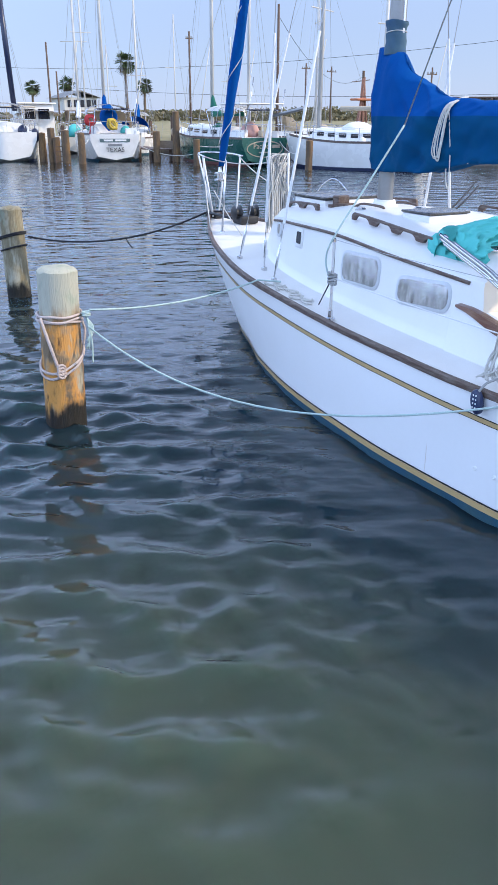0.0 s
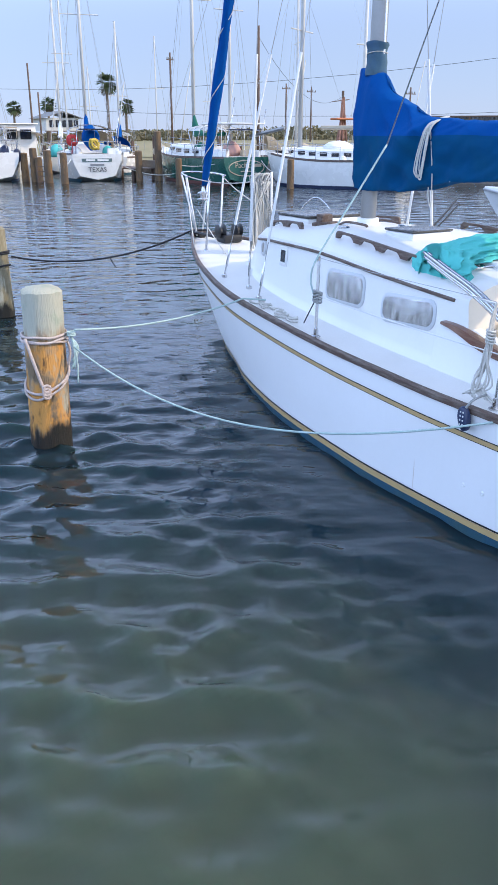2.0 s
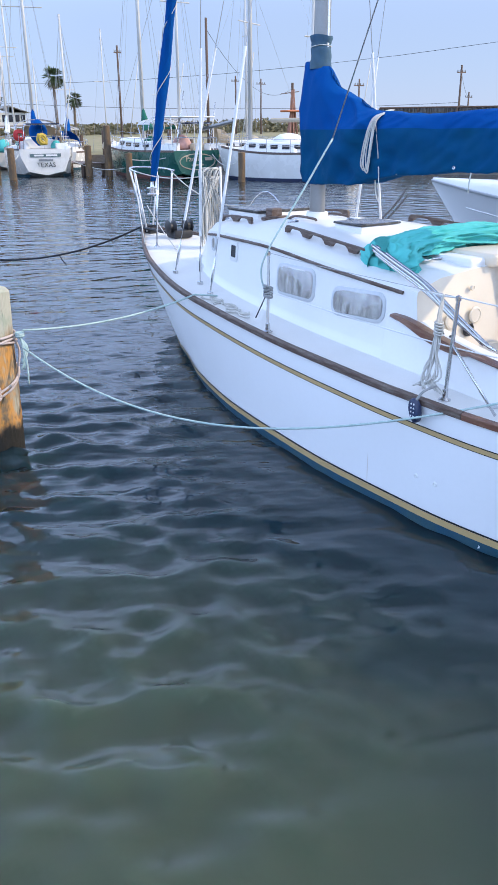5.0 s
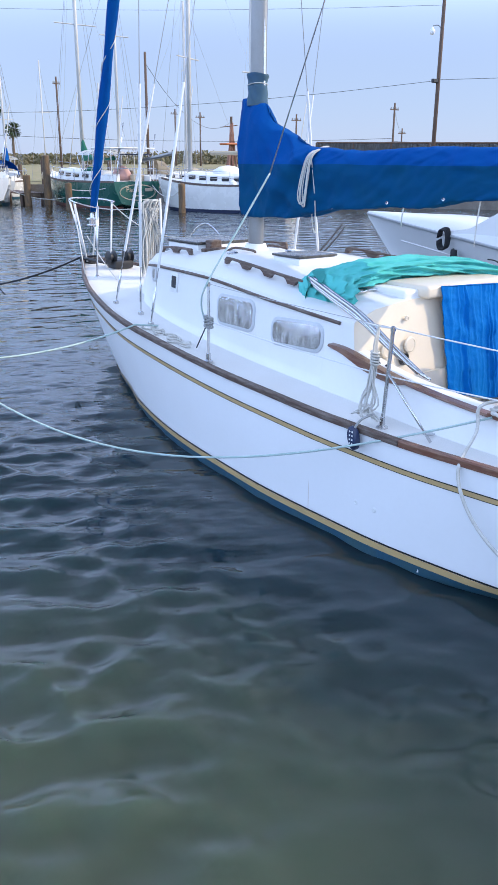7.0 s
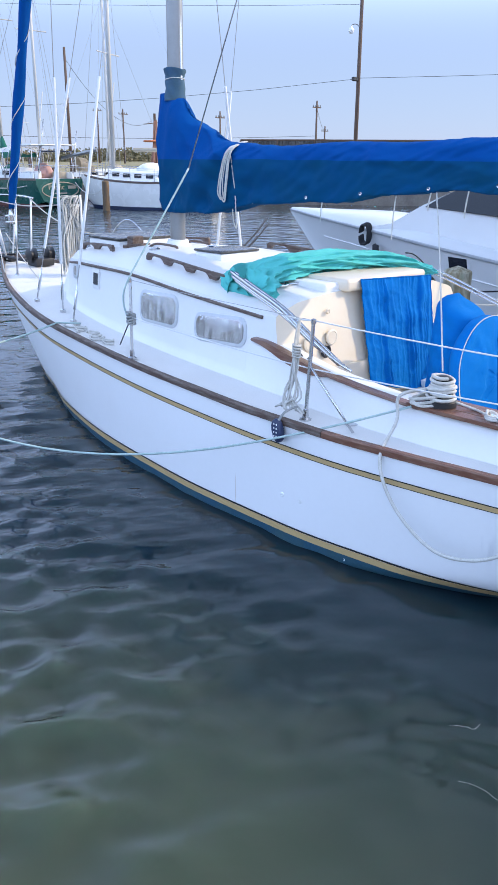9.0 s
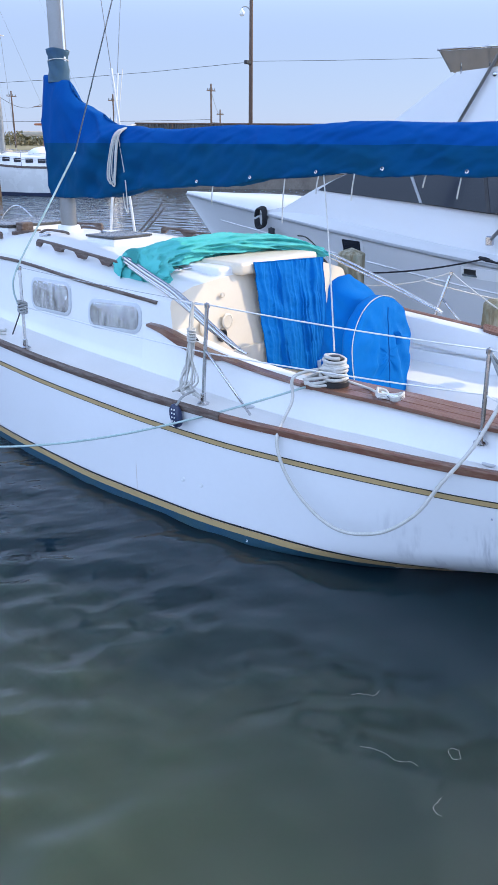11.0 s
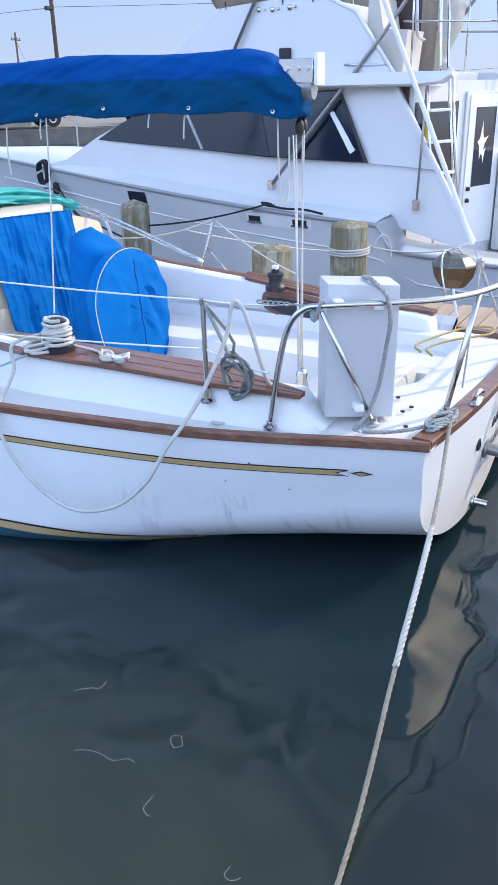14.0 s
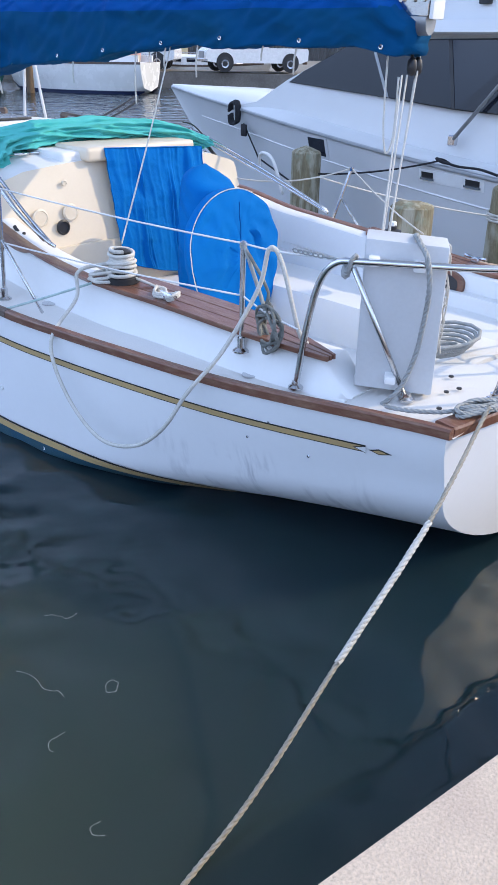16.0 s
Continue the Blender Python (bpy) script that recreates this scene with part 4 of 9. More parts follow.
# forestay with the furled jib
FA, FB = Vector((cx(9.45), 9.48, 1.24)), Vector((MX, MY + .1, 11.6))
bm = tube(BM(), [FA, FB], .005, 6)
fs = part("forestay", bm, M_wire, sloop, "forestay wire")
bm = BM()
n = 70
for i in range(1):
    rows, d = [], (FB - FA)
    for k in range(n + 1):
        u = .055 + .80 * k / n
        p = FA + d * u
        r = (.030 + .034 * min(1, k / 6)) * (1 - .30 * k / n)
        rows.append([p + Vector(((r + .008 * math.cos(2 * q + k * .7)) * math.cos(q), (r + .008 * math.cos(2 * q + k * .7)) * math.sin(q) * 1.1, 0)) for q in [j * math.tau / 14 for j in range(14)]])
    rings(bm, rows, True, True)
jib = part("furled_jib", bm, M_blue, fs, "jib furled in its blue sun strip", smooth=True)
bm = BM()
turns = [FA + d * (.055 + .75 * k / 240) + Vector((math.cos(k * .30), math.sin(k * .30), 0)) * (.068 * (1 - .25 * k / 240) + .003 * math.sin(k)) for k in range(241)]
tube(bm, turns, .0055, 5)
part("furling_wrap", bm, M_rope, fs, "white sheet wound round the furled jib", smooth=True)
bm = lathe(BM(), FA + d * .045, [(.02, -.09), (.075, -.07), (.075, -.055), (.04, -.05), (.04, .0), (.075, .005), (.075, .02), (.03, .03), (.02, .09)], 16)
part("furling_drum", bm, M_ss, fs, "furling drum", smooth=40)

# bow pulpit

L = lambda x, y, z: (cx(y) + x, y, z)
bm = tube(BM(), smooth_line([L(-.27, 9.22, 1.93), L(-.24, 9.42, 1.95), L(-.15, 9.62, 1.96), L(0, 9.72, 1.965), L(.15, 9.62, 1.96), L(.24, 9.42, 1.95), L(.27, 9.22, 1.93)], 6), .013, 8)
pulpit = part("bow_pulpit", bm, M_ss, sloop, "narrow stainless bow pulpit", smooth=True)
for sg in (-1, 1):
    for a, b in ((L(sg * .17, 9.20, S_(9.2) + .03), L(sg * .265, 9.27, 1.935)), (L(sg * .05, 9.46, S_(9.46) + .03), L(sg * .20, 9.54, 1.955))):
        part("pulpit_leg", tube(BM(), [a, b], .0125, 8), M_tube, pulpit, "pale pulpit leg", smooth=True)
for pts in (sag(L(-.20, 9.55, 1.95), L(-.05, 8.0, 1.92), .06), sag(L(-.26, 9.3, 1.93), L(-.62, 8.4, 1.16), .04), sag(L(.26, 9.3, 1.93), L(.2, 7.4, 1.62), .14), sag(L(-.05, 9.4, 1.50), L(-.42, 8.0, 1.12), .02)):
    part("pulpit_line", tube(BM(), pts, .0065, 6), M_rope, pulpit, "white line tied to the pulpit", smooth=True)
bm = BM()
for sg in (-1,):
    tube(bm, [L(-.46, 8.41, S_(8.41)), L(-.40, 8.41, 1.93)], .013, 8)
    lathe(bm, L(-.46, 8.41, S_(8.41)), [(.035, 0), (.035, .01), (.018, .03)], 10)
part("bow_stanchion", bm, M_ss, sloop, smooth=True)
# windlass and chain stopper on the foredeck
bm = BM()
c = L(.05, 8.75, deck_z(8.75, 0))
box(bm, (c[0] - .13, c[1] - .12, c[2]), (c[0] + .13, c[1] + .12, c[2] + .10), .03, seg=2)
for sg in (-1, 1):
    t = BM()
    lathe(t, (0, 0, 0), [(.07, -.03), (.09, -.02), (.05, .01), (.05, .04), (.085, .06), (.06, .075)], 14)
    bmesh.ops.transform(t, matrix=Matrix.Translation((c[0] + sg * .10, c[1], c[2] + .14)) @ Matrix.Rotation(sg * math.pi / 2, 4, "Y"), verts=t.verts)
    merge(bm, t)
part("windlass", bm, M_dark, sloop, "black anchor windlass", smooth=40)
bm = BM()
tube(bm, smooth_line([L(-.2, 9.3, 1.24), L(-.12, 9.0, 1.22), L(-.05, 8.9, 1.2)], 5), .02, 6)
box(bm, L(-.16, 9.15, 1.17), L(-.06, 9.45, 1.22), .01)
part("bow_roller", bm, M_dark, sloop)

# stanchions, lifelines
def stanchion(a, b, brace=None, base=True, name="stanchion"):
    bm = tube(BM(), [a, b], .0125, 8)
    lathe(bm, (a[0], a[1], a[2] - .01), [(.04, 0), (.04, .008), (.02, .02), (.018, .07)], 10)
    lathe(bm, (b[0], b[1], b[2] - .02), [(.017, 0), (.017, .025), (.006, .032)], 8)
    s = part(name, bm, M_ss, sloop, "stainless lifeline stanchion", smooth=40)
    if brace:
        part("brace", tube(BM(), [Vector(a).lerp(Vector(b), .55), brace], .009, 8), M_ss, s, smooth=True)
    return s


P1a, P1b = (-1.285, 4.82, .905), (-1.235, 4.88, 1.515)
P2a, P2b = (-1.275, 2.885, .85), (-1.245, 2.87, 1.485)
P3a, P3b = (-1.045, 1.08, 0.96), (-1.02, 1.10, 1.448)
stanchion(P1a, P1b)
stanchion(P2a, P2b, (-1.255, 2.50, .845))
stanchion(P3a, P3b)
rope_leg = tube(BM(), smooth_line([P3b, (-1.023, 1.015, 1.30), (-1.026, 0.929, 1.14)], 4), .010, 6)
part("lashing", rope_leg, M_ropegrey, sloop, "grey rope stretched from the stanchion head", smooth=True)
mir = lambda p: (2 * cx(p[1]) - p[0], p[1], p[2])
stanchion(mir(P1a), mir(P1b))
stanchion((1.66, 2.85, .86), (1.78, 2.75, 1.36), (1.66, 2.45, .85))
low = lambda a, b: Vector(a).lerp(Vector(b), .52)
J = Vector((-.985, .62, 1.47))


def lifeline(pts, r=.0045):
    bm = BM()
    for a, b in zip(pts, pts[1:]):
        tube(bm, sag(a, b, .012, 8), r, 6)
    part("lifeline", bm, M_tube, sloop, "white coated lifeline wire", smooth=True)


lifeline([tuple(J), P3b, P2b])
lifeline([(-1.03, .74, 1.14), tuple(low(P3a, P3b)), tuple(low(P2a, P2b)), tuple(low(P1a, P1b))])
lifeline([P2b, (-1.24, 3.2, 1.49)], .006)
bm = tube(BM(), [P1b, (-1.26, 4.2, 1.50), P2b], .0022, 5)
part("lifeline", bm, M_wire, sloop)
bm = tube(BM(), [low(P1a, P1b), (-1.16, 5.18, .93)], .006, 6)
part("jackline", bm, M_dark, sloop)

# pushpit
bm = BM()
tube(bm, smooth_line([(-1.03, .74, .875), (-1.025, .70, 1.15), (-1.01, .655, 1.36), (-1.0, .58, 1.455), (-.97, .48, 1.475), (-.85, .31, 1.475), (-.67, .08, 1.475), (-.50, -.03, 1.475), (-.34, -.085, 1.475), (-.06, -.15, 1.475), (.2, -.17, 1.475), (.46, -.15, 1.475)], 7), .0145, 10)
pushpit = part("pushpit", bm, M_ss, sloop, "bent stainless pushpit round the stern", smooth=40)
for a, b, r in (((-.55, .03, .90), (-.437, -.055, 1.475), .0145), ((-.985, .50, 1.45), (-.80, .305, .885), .0115)):
    part("rail_leg", tube(BM(), [a, b], r, 8), M_ss, pushpit, "stainless leg of the stern rail", smooth=True)
for p in ((-1.03, .74, .865), (-.55, .03, .895), (-.80, .305, .88)):
    part("leg_foot", lathe(BM(), p, [(.035, 0), (.035, .01), (.02, .02), (.018, .035)], 12), M_ss, pushpit, smooth=40)
bm = BM()
for k in range(5):
    tube(bm, [Vector((-.985 + .018 * math.cos(a), .505 + .008 * k - .012 * math.sin(a), 1.478 - .012 * k + .025 * math.sin(a + .6 * k))) for a in span(0, math.tau, 9)], .007, 5)
tube(bm, [(-.985, .53, 1.47), (-.992, .66, 1.468)], .005, 6)
for k in range(6):
    tube(bm, [Vector((-.993 - .002 * k, .67 + .026 * k + .017 * math.cos(a), 1.468 + .008 * math.sin(a))) for a in span(0, math.tau, 9)], .0035, 5)
part("lashing", bm, M_ropegrey, pushpit, "grey lashing and rigging screw", smooth=True)

# winches
def winch(c):
    w = part("winch", lathe(BM(), c, [(.092, 0), (.092, .03), (.08, .04), (.052, .06), (.045, .12), (.045, .15), (.05, .165), (.035, .175), (.02, .18)], 20), M_dark, sloop, "dark deck winch", smooth=40)
    pts = []
    for k in range(128):
        a = k * .38
        lv = a / math.tau
        r = .080 - .0032 * lv + .007 * math.sin(a * .31 + 1) + .004 * math.sin(a * 1.9)
        pts.append(Vector((c[0] + r * math.cos(a) + .004 * math.sin(3 * a), c[1] + r * math.sin(a), c[2] + .045 + .0165 * lv + .009 * math.sin(a * .83 + 1))))
    part("wound_rope", tube(BM(), pts, .0108, 6), M_rope, w, "white rope wound in many turns on the winch", smooth=True)


winch((-1.0, 2.06, COT(2.06) + .024))


def plain_winch(c):
    w = part("winch", lathe(BM(), c, [(.075, 0), (.075, .03), (.060, .045), (.050, .07), (.052, .09), (.062, .11), (.062, .125), (.03, .135), (.03, .155), (.018, .165)], 20), M_dark, sloop, "dark grey deck winch", smooth=40)
    bm = BM()
    box(bm, (c[0] - .022, c[1] - .022, c[2] + .15), (c[0] + .022, c[1] + .022, c[2] + .185), .006)
    part("winch_handle_socket", bm, M_white, w, "pale top socket")


plain_winch((1.08, 1.80, coam_top(1.80, 1) + .024))
for p in ((-1.02, 1.66, COT(1.66) + .024), mir((-1.02, 1.3, coam_top(1.3, 1) + .024))):
    bm = BM()
    tube(bm, smooth_line([(p[0] - .015, p[1] - .09, p[2] + .035), (p[0], p[1] - .03, p[2] + .03), (p[0], p[1] + .03, p[2] + .03), (p[0] + .015, p[1] + .09, p[2] + .035)], 4), .011, 6)
    box(bm, (p[0] - .015, p[1] - .03, p[2]), (p[0] + .015, p[1] + .03, p[2] + .03), .004)
    part("cleat", bm, M_ss, sloop, smooth=40)
bm = BM()
oval = [(1.60 + .36 * math.copysign(abs(math.cos(a)) ** .6, math.cos(a)), .85 + .095 * math.copysign(abs(math.sin(a)) ** .6, math.sin(a))) for a in span(0, math.tau, 29)[:-1]]
rings(bm, [[Vector((cx(y) + coam_o(y) - .20 - .14 * (coam_top(y, 1) - z) - q, y, z + .11 * (y - 1.6))) for y, z in oval] for q in (-.03, .018)], True, True)
pk = part("coaming_pocket", bm, M_teak, sloop, "oval wood-rimmed pocket in the coaming")
# no recess is cut: a black plate paints the shade inside the pocket
bm = BM()
rings(bm, [[Vector((cx(y) + coam_o(y) - .20 - .14 * (coam_top(y, 1) - z) - q, 1.60 + (y - 1.60) * .88, .85 + (z - .85) * .72 + .097 * (y - 1.6))) for y, z in oval] for q in (0, .021)], True, True)
part("pocket_hollow", bm, M_dark, pk, "flat black plate painted as the pocket's shaded hollow")

# hull details: arrow tip of the stripe, skin fittings, scuffs
bm = BM()
tip = [skin(.322, S_(.33) - .158, -1, .004), skin(.275, S_(.3) - .142, -1, .004), skin(.215, S_(.25) - .158, -1, .004), skin(.275, S_(.3) - .174, -1, .004)]
bm.faces.new([bm.verts.new(v) for v in tip])
a = part("stripe_arrow", bm, M_black, hull)
bm = BM()
cen = sum(tip, Vector()) / 4
bm.faces.new([bm.verts.new(cen.lerp(v, .62) + Vector((-.003, 0, 0))) for v in tip])
part("arrow_fill", bm, M_gold, a)
# swallow-tail at the end of the cove stripe
for y1, h, off, mt in ((.392, .0205, .0085, M_black), (.378, .0165, .0100, M_topside)):
    bm = BM()
    zc = S_(.36) - .158
    tri = [skin(.330, zc + h, -1, off), skin(.330, zc - h, -1, off), skin(y1, zc, -1, off)]
    bm.faces.new([bm.verts.new(v) for v in tri])
    part("stripe_notch", bm, mt, hull)
for y, z, r in ((2.93, .345, .016), (2.77, .345, .016), (.62, .57, .008), (.93, .59, .006), (.8, .71, .005), (2.43, .055, .03)):
    p = skin(y, z, -1, 0)
    t = lathe(BM(), (0, 0, 0), [(r, -.004), (r, .004), (r * .6, .007), (r * .5, .002)], 12)
    bmesh.ops.transform(t, matrix=Matrix.Translation(p) @ Matrix.Rotation(-math.pi / 2, 4, "Y"), verts=t.verts)
    part("skin_fitting", t, M_white if r > .01 else M_ss, hull, smooth=40)
# deck plates and cleats on the port side deck
for y, x, r in ((2.62, -1.28, .045), (1.02, -1.22, .04)):
    part("deck_plate", lathe(BM(), (cx(y) + x, y, deck_z(y, x) + .001), [(r, 0), (r, .006), (r * .7, .008), (.01, .007)], 16), M_ss, sloop, smooth=40)

# transom: exhaust pipe, drain, ladder, chock, lettering
def transom_y(x, z):
    return rake(0, z, abs(x - cx(0)))


for x, z, r, ln, mat in ((.13, .45, .034, .15, M_alu), (.09, .12, .022, .09, M_ss), (.62, .62, .025, .05, M_ss)):
    y = transom_y(x, z)
    t = lathe(BM(), (0, 0, 0), [(r * 1.7, 0), (r * 1.7, .012), (r, .018), (r, ln), (r * .75, ln), (r * .7, ln - .03)], 16)
    bmesh.ops.transform(t, matrix=Matrix.Translation((x, y, z)) @ Matrix.Rotation(math.pi / 2 + .1, 4, "X") @ Matrix.Rotation(.12, 4, "Y"), verts=t.verts)
    part("transom_pipe", t, mat, hull, "short metal pipe through the transom", smooth=40)
y = transom_y(-.09, .56)
t = lathe(BM(), (0, 0, 0), [(.035, 0), (.035, .008), (.024, .012), (.022, .004)], 16)
bmesh.ops.transform(t, matrix=Matrix.Translation((-.09, y, .56)) @ Matrix.Rotation(math.pi / 2, 4, "X"), verts=t.verts)
part("transom_drain", t, M_dark, hull, "small dark drain in the transom", smooth=40)
for dx in (.15, .52):
    bm = tube(BM(), smooth_line([(dx, -.13, 1.46), (dx, -.145, 1.15), (dx, -.085, .90), (dx, -.14, .60), (dx, -.185, .40)], 6), .0135, 8)
    part("ladder_rail", bm, M_ss, pushpit, "stainless swim ladder folded up at the transom", smooth=True)
for z, y in ((.48, -.165), (.72, -.115), (1.0, -.11), (1.25, -.14)):
    part("ladder_rung", tube(BM(), [(.15, y, z), (.52, y, z)], .012, 8), M_ss, pushpit, smooth=True)
for k, (z, xs) in enumerate(((.60, (.20, .27, .34, .41, .48, .55, .62)), (.44, (.28, .36, .44, .52)))):
    for x in xs:
        bm = BM()
        y = transom_y(x, z)
        box(bm, (x - .022, y - .003, z - .035), (x + .022, y + .01, z + .035), .004)
        part("name_bar", bm, M_black if k == 0 else M_yachtgrey, hull)
bm = BM()
tube(bm, smooth_line([(-.40, -.07, .915), (-.405, -.075, .955), (-.37, -.085, .968), (-.33, -.09, .955)], 4), .013, 7)
box(bm, (-.43, -.10, .905), (-.30, -.055, .918), .004)
part("stern_chock", bm, M_ss, sloop, "polished fairlead on the transom rail", smooth=40)
for x, y in ((-.78, .15), (-.62, .22), (-.55, .2), (-.46, .3)):
    part("deck_screw", lathe(BM(), (x, y, deck_z(.2, x) + .001), [(.012, 0), (.012, .006), (.004, .008)], 8), M_dark, sloop)

# ---------- loose things aboard ----------
# blue cloth over the companionway
def cloth(name, corners, mat, label, cat, nx=130, nz=80, fold=.021, seed=0, sagx=0.0):
    tl, tr, bl, br = [Vector(c) for c in corners]
    nrm = (tr - tl).cross(bl - tl).normalized()
    if nrm.y > 0:
        nrm = -nrm
    random.seed(seed)
    pleat = [(random.uniform(.02, .98), random.uniform(.006, .022), random.uniform(.5, 1.3), random.uniform(-.05, .05)) for k in range(26)]
    th = thing(name, tuple((bl + br) / 2), label, cat)
    sheet = []
    for j in range(nz + 1):
        v = j / nz
        row = []
        for i in range(nx + 1):
            u = i / nx
            p = tl.lerp(tr, u).lerp(bl.lerp(br, u), v)
            d = 0
            for c, w, a, dr in pleat:
                d += a * math.exp(-((u - c - dr * v + .02 * noise.noise((v * 4, c * 9, 0))) / w) ** 2) * (.45 + .55 * noise.noise((c * 20, v * 3.5, 2)))
            d = fold * (d + .9 * noise.noise((u * 5, v * 6, seed)) + .26 * noise.noise((u * 14 + v * 6, v * 22, seed + 4)) + .12 * noise.noise((u * 34, v * 30, seed + 8)))
            row.append(p + nrm * (d + .016) + Vector((0, 0, -.05 * math.sin(u * math.pi) * v * v)))
        sheet.append(row)
    bm = BM()
    rings(bm, sheet, False, False)
    rings(bm, [[q - nrm * .006 for q in r] for r in sheet], False, False)
    part("cloth", bm, mat, th, smooth=True)
    for edge in ([r[0] for r in sheet], [r[-1] for r in sheet], sheet[-1], sheet[0]):
        part("hem", tube(BM(), edge, .005, 5), mat, th, "sewn hem", smooth=True)
    return th


cloth("companionway_cover", ((-.10, 3.475, 1.565), (.80, 3.475, 1.52), (-.06, 3.35, .785), (.80, 3.345, .62)), M_bluecover, "bright blue cloth hung over the companionway opening", "cover", seed=3)

# wheel and pedestal under their blue cover
wc = thing("wheel_cover", (.22, 2.4, .42), "bright blue canvas cover over the steering wheel and pedestal", "cover")
CXW = .27
bm = BM()
rows = []
N = 40
# pedestal hood ahead of the wheel
for k in range(37):
    v = k / 36
    z = .62 + .83 * v
    r = (.225 - .05 * v ** 3) * (1 if v < .9 else math.sqrt(max(.02, 1 - ((v - .9) / .1) ** 2)) * .9 + .1)
    rows.append([Vector((CXW + .03 + r * math.cos(a) * (1 + .03 * math.sin(6 * a + k) + .05 * noise.noise((math.cos(a) * 3, math.sin(a) * 3, v * 6))), 2.82 + .24 * (1 if math.sin(a) > 0 else 1.1) * math.sin(a) * (r / .27), z + .05 * math.sin(a) * v)) for a in [i * math.tau / N for i in range(N)]])
rings(bm, rows, True, True)
part("pedestal_hood", bm, M_bluecover, wc, smooth=True)
bm = BM()
prof = []
for i in range(N + 1):
    a = math.pi * i / N
    prof.append((.41 * math.cos(a), 1.0 + .375 * math.sin(a)))
outl = [(.27, .50), (.31, .60), (.375, .75), (.405, .90)] + prof[1:-1] + [(-.405, .90), (-.375, .75), (-.31, .60), (-.27, .50)]
outl = [tuple(p)[:2] for p in smooth_line([(x, z, 0) for x, z in outl[:4]], 5)] + outl[4:-4] + [tuple(p)[:2] for p in smooth_line([(x, z, 0) for x, z in outl[-4:]], 5)]
rows = []
for s, yo, sc in ((0, 2.66, .90), (1, 2.62, .99), (2, 2.58, 1.0), (3, 2.54, .985)) + tuple((4 + k, 2.54 - .045 * (1 - (1 - (k + 1) / 12) ** 2), .985 * (1 - (k + 1) / 12) + .01) for k in range(12)):
    lp = []
    for x, z in outl:
        X, Z = x * sc, .95 + (z - .95) * sc
        # pleats falling from the gathered top of the hood
        dx, dz = X, 1.32 - Z
        ang = math.atan2(dx, max(dz, .02))
        far = math.hypot(dx, dz)
        w = (.014 * math.sin(ang * 17 + 2.5 * noise.noise((far * 4, ang * 2, 5))) + .022 * noise.noise((ang * 5, far * 3, 8))) * min(1, far * 3) * (s > 3)
        w += .013 * noise.noise((X * 9, Z * 9, 3)) * 1.0 + .008 * noise.noise((X * 22, Z * 14, 6)) * (s > 3)
        lp.append(Vector((CXW + X + .006 * math.sin(z * 31 + s * .3), yo - .11 * (1.4 - Z) + w, Z)))
    rows.append(lp)
rings(bm, rows, True, True)
part("wheel_hood", bm, M_bluecover, wc, smooth=60)
bm = BM()
tube(bm, [Vector((CXW + x * 1.0, 2.545 - .11 * (1.4 - z) - .002, z)) for x, z in outl if x < .2], .0035, 5)
part("piping", bm, M_rope, wc, "pale piping round the hood", smooth=True)
bm = BM()
tube(bm, [Vector((CXW + .004 * math.sin(z * 40), 2.492 - .11 * (1.4 - z) - .004, z)) for z in span(.55, 1.30, 20)], .004, 5)
part("zip", bm, M_blue, wc, smooth=True)

# folded spray dodger: turquoise canvas bundled on its bent tubes
dod = thing("folded_dodger", (.1, 4.1, 1.6), "turquoise canvas dodger folded down on its stainless hoops", "dodger")
arc = smooth_line([(-.80, 4.06, 1.50), (-.72, 4.14, 1.545), (-.56, 4.20, 1.60), (-.30, 4.22, 1.635), (-.02, 4.18, 1.655), (.35, 4.10, 1.66), (.65, 3.98, 1.645), (.88, 3.84, 1.60), (.98, 3.74, 1.56)], 26)
bm = BM()
rows = []
for k, p in enumerate(arc):
    u = k / (len(arc) - 1)
    r = .108 + .035 * math.sin(u * math.pi) + .06 * math.exp(-((u - .12) / .10) ** 2) - .02 * u
    lp = []
    for j in range(96):
        a = j * math.tau / 96
        ca, sa = math.cos(a), math.sin(a)
        # long creases that run along the bundle, broken by cross folds
        cr = abs(noise.noise((ca * 2.6 + u * 2, sa * 2.6, u * 5))) + .35 * abs(noise.noise((ca * 6, sa * 6, u * 10 + 3))) + .16 * abs(noise.noise((u * 20 + 3 * ca, sa * 3, 7)))
        fold = 1 - abs(noise.noise((u * 4.5 + 1.4 * sa, ca * 2.6 - u * 3, 21))) * 2
        cross = 1 - abs(noise.noise((u * 9 - 2 * ca, sa * 4.5 + u * 3, 33))) * 2
        rr = r * (1.08 - .34 * cr + .10 * noise.noise((ca, sa, u * 7)) + .24 * max(0, fold) ** 2 + .12 * max(0, cross) ** 2)
        lp.append(Vector((p.x + .02 * noise.noise((ca * 3, sa * 3, u * 9)), p.y + rr * 1.55 * (ca - .30), p.z - .035 + rr * (.62 - .10 * u) * sa)))
    rows.append(lp)
rings(bm, rows, True, True)
part("canvas", bm, M_turq, dod, smooth=True)
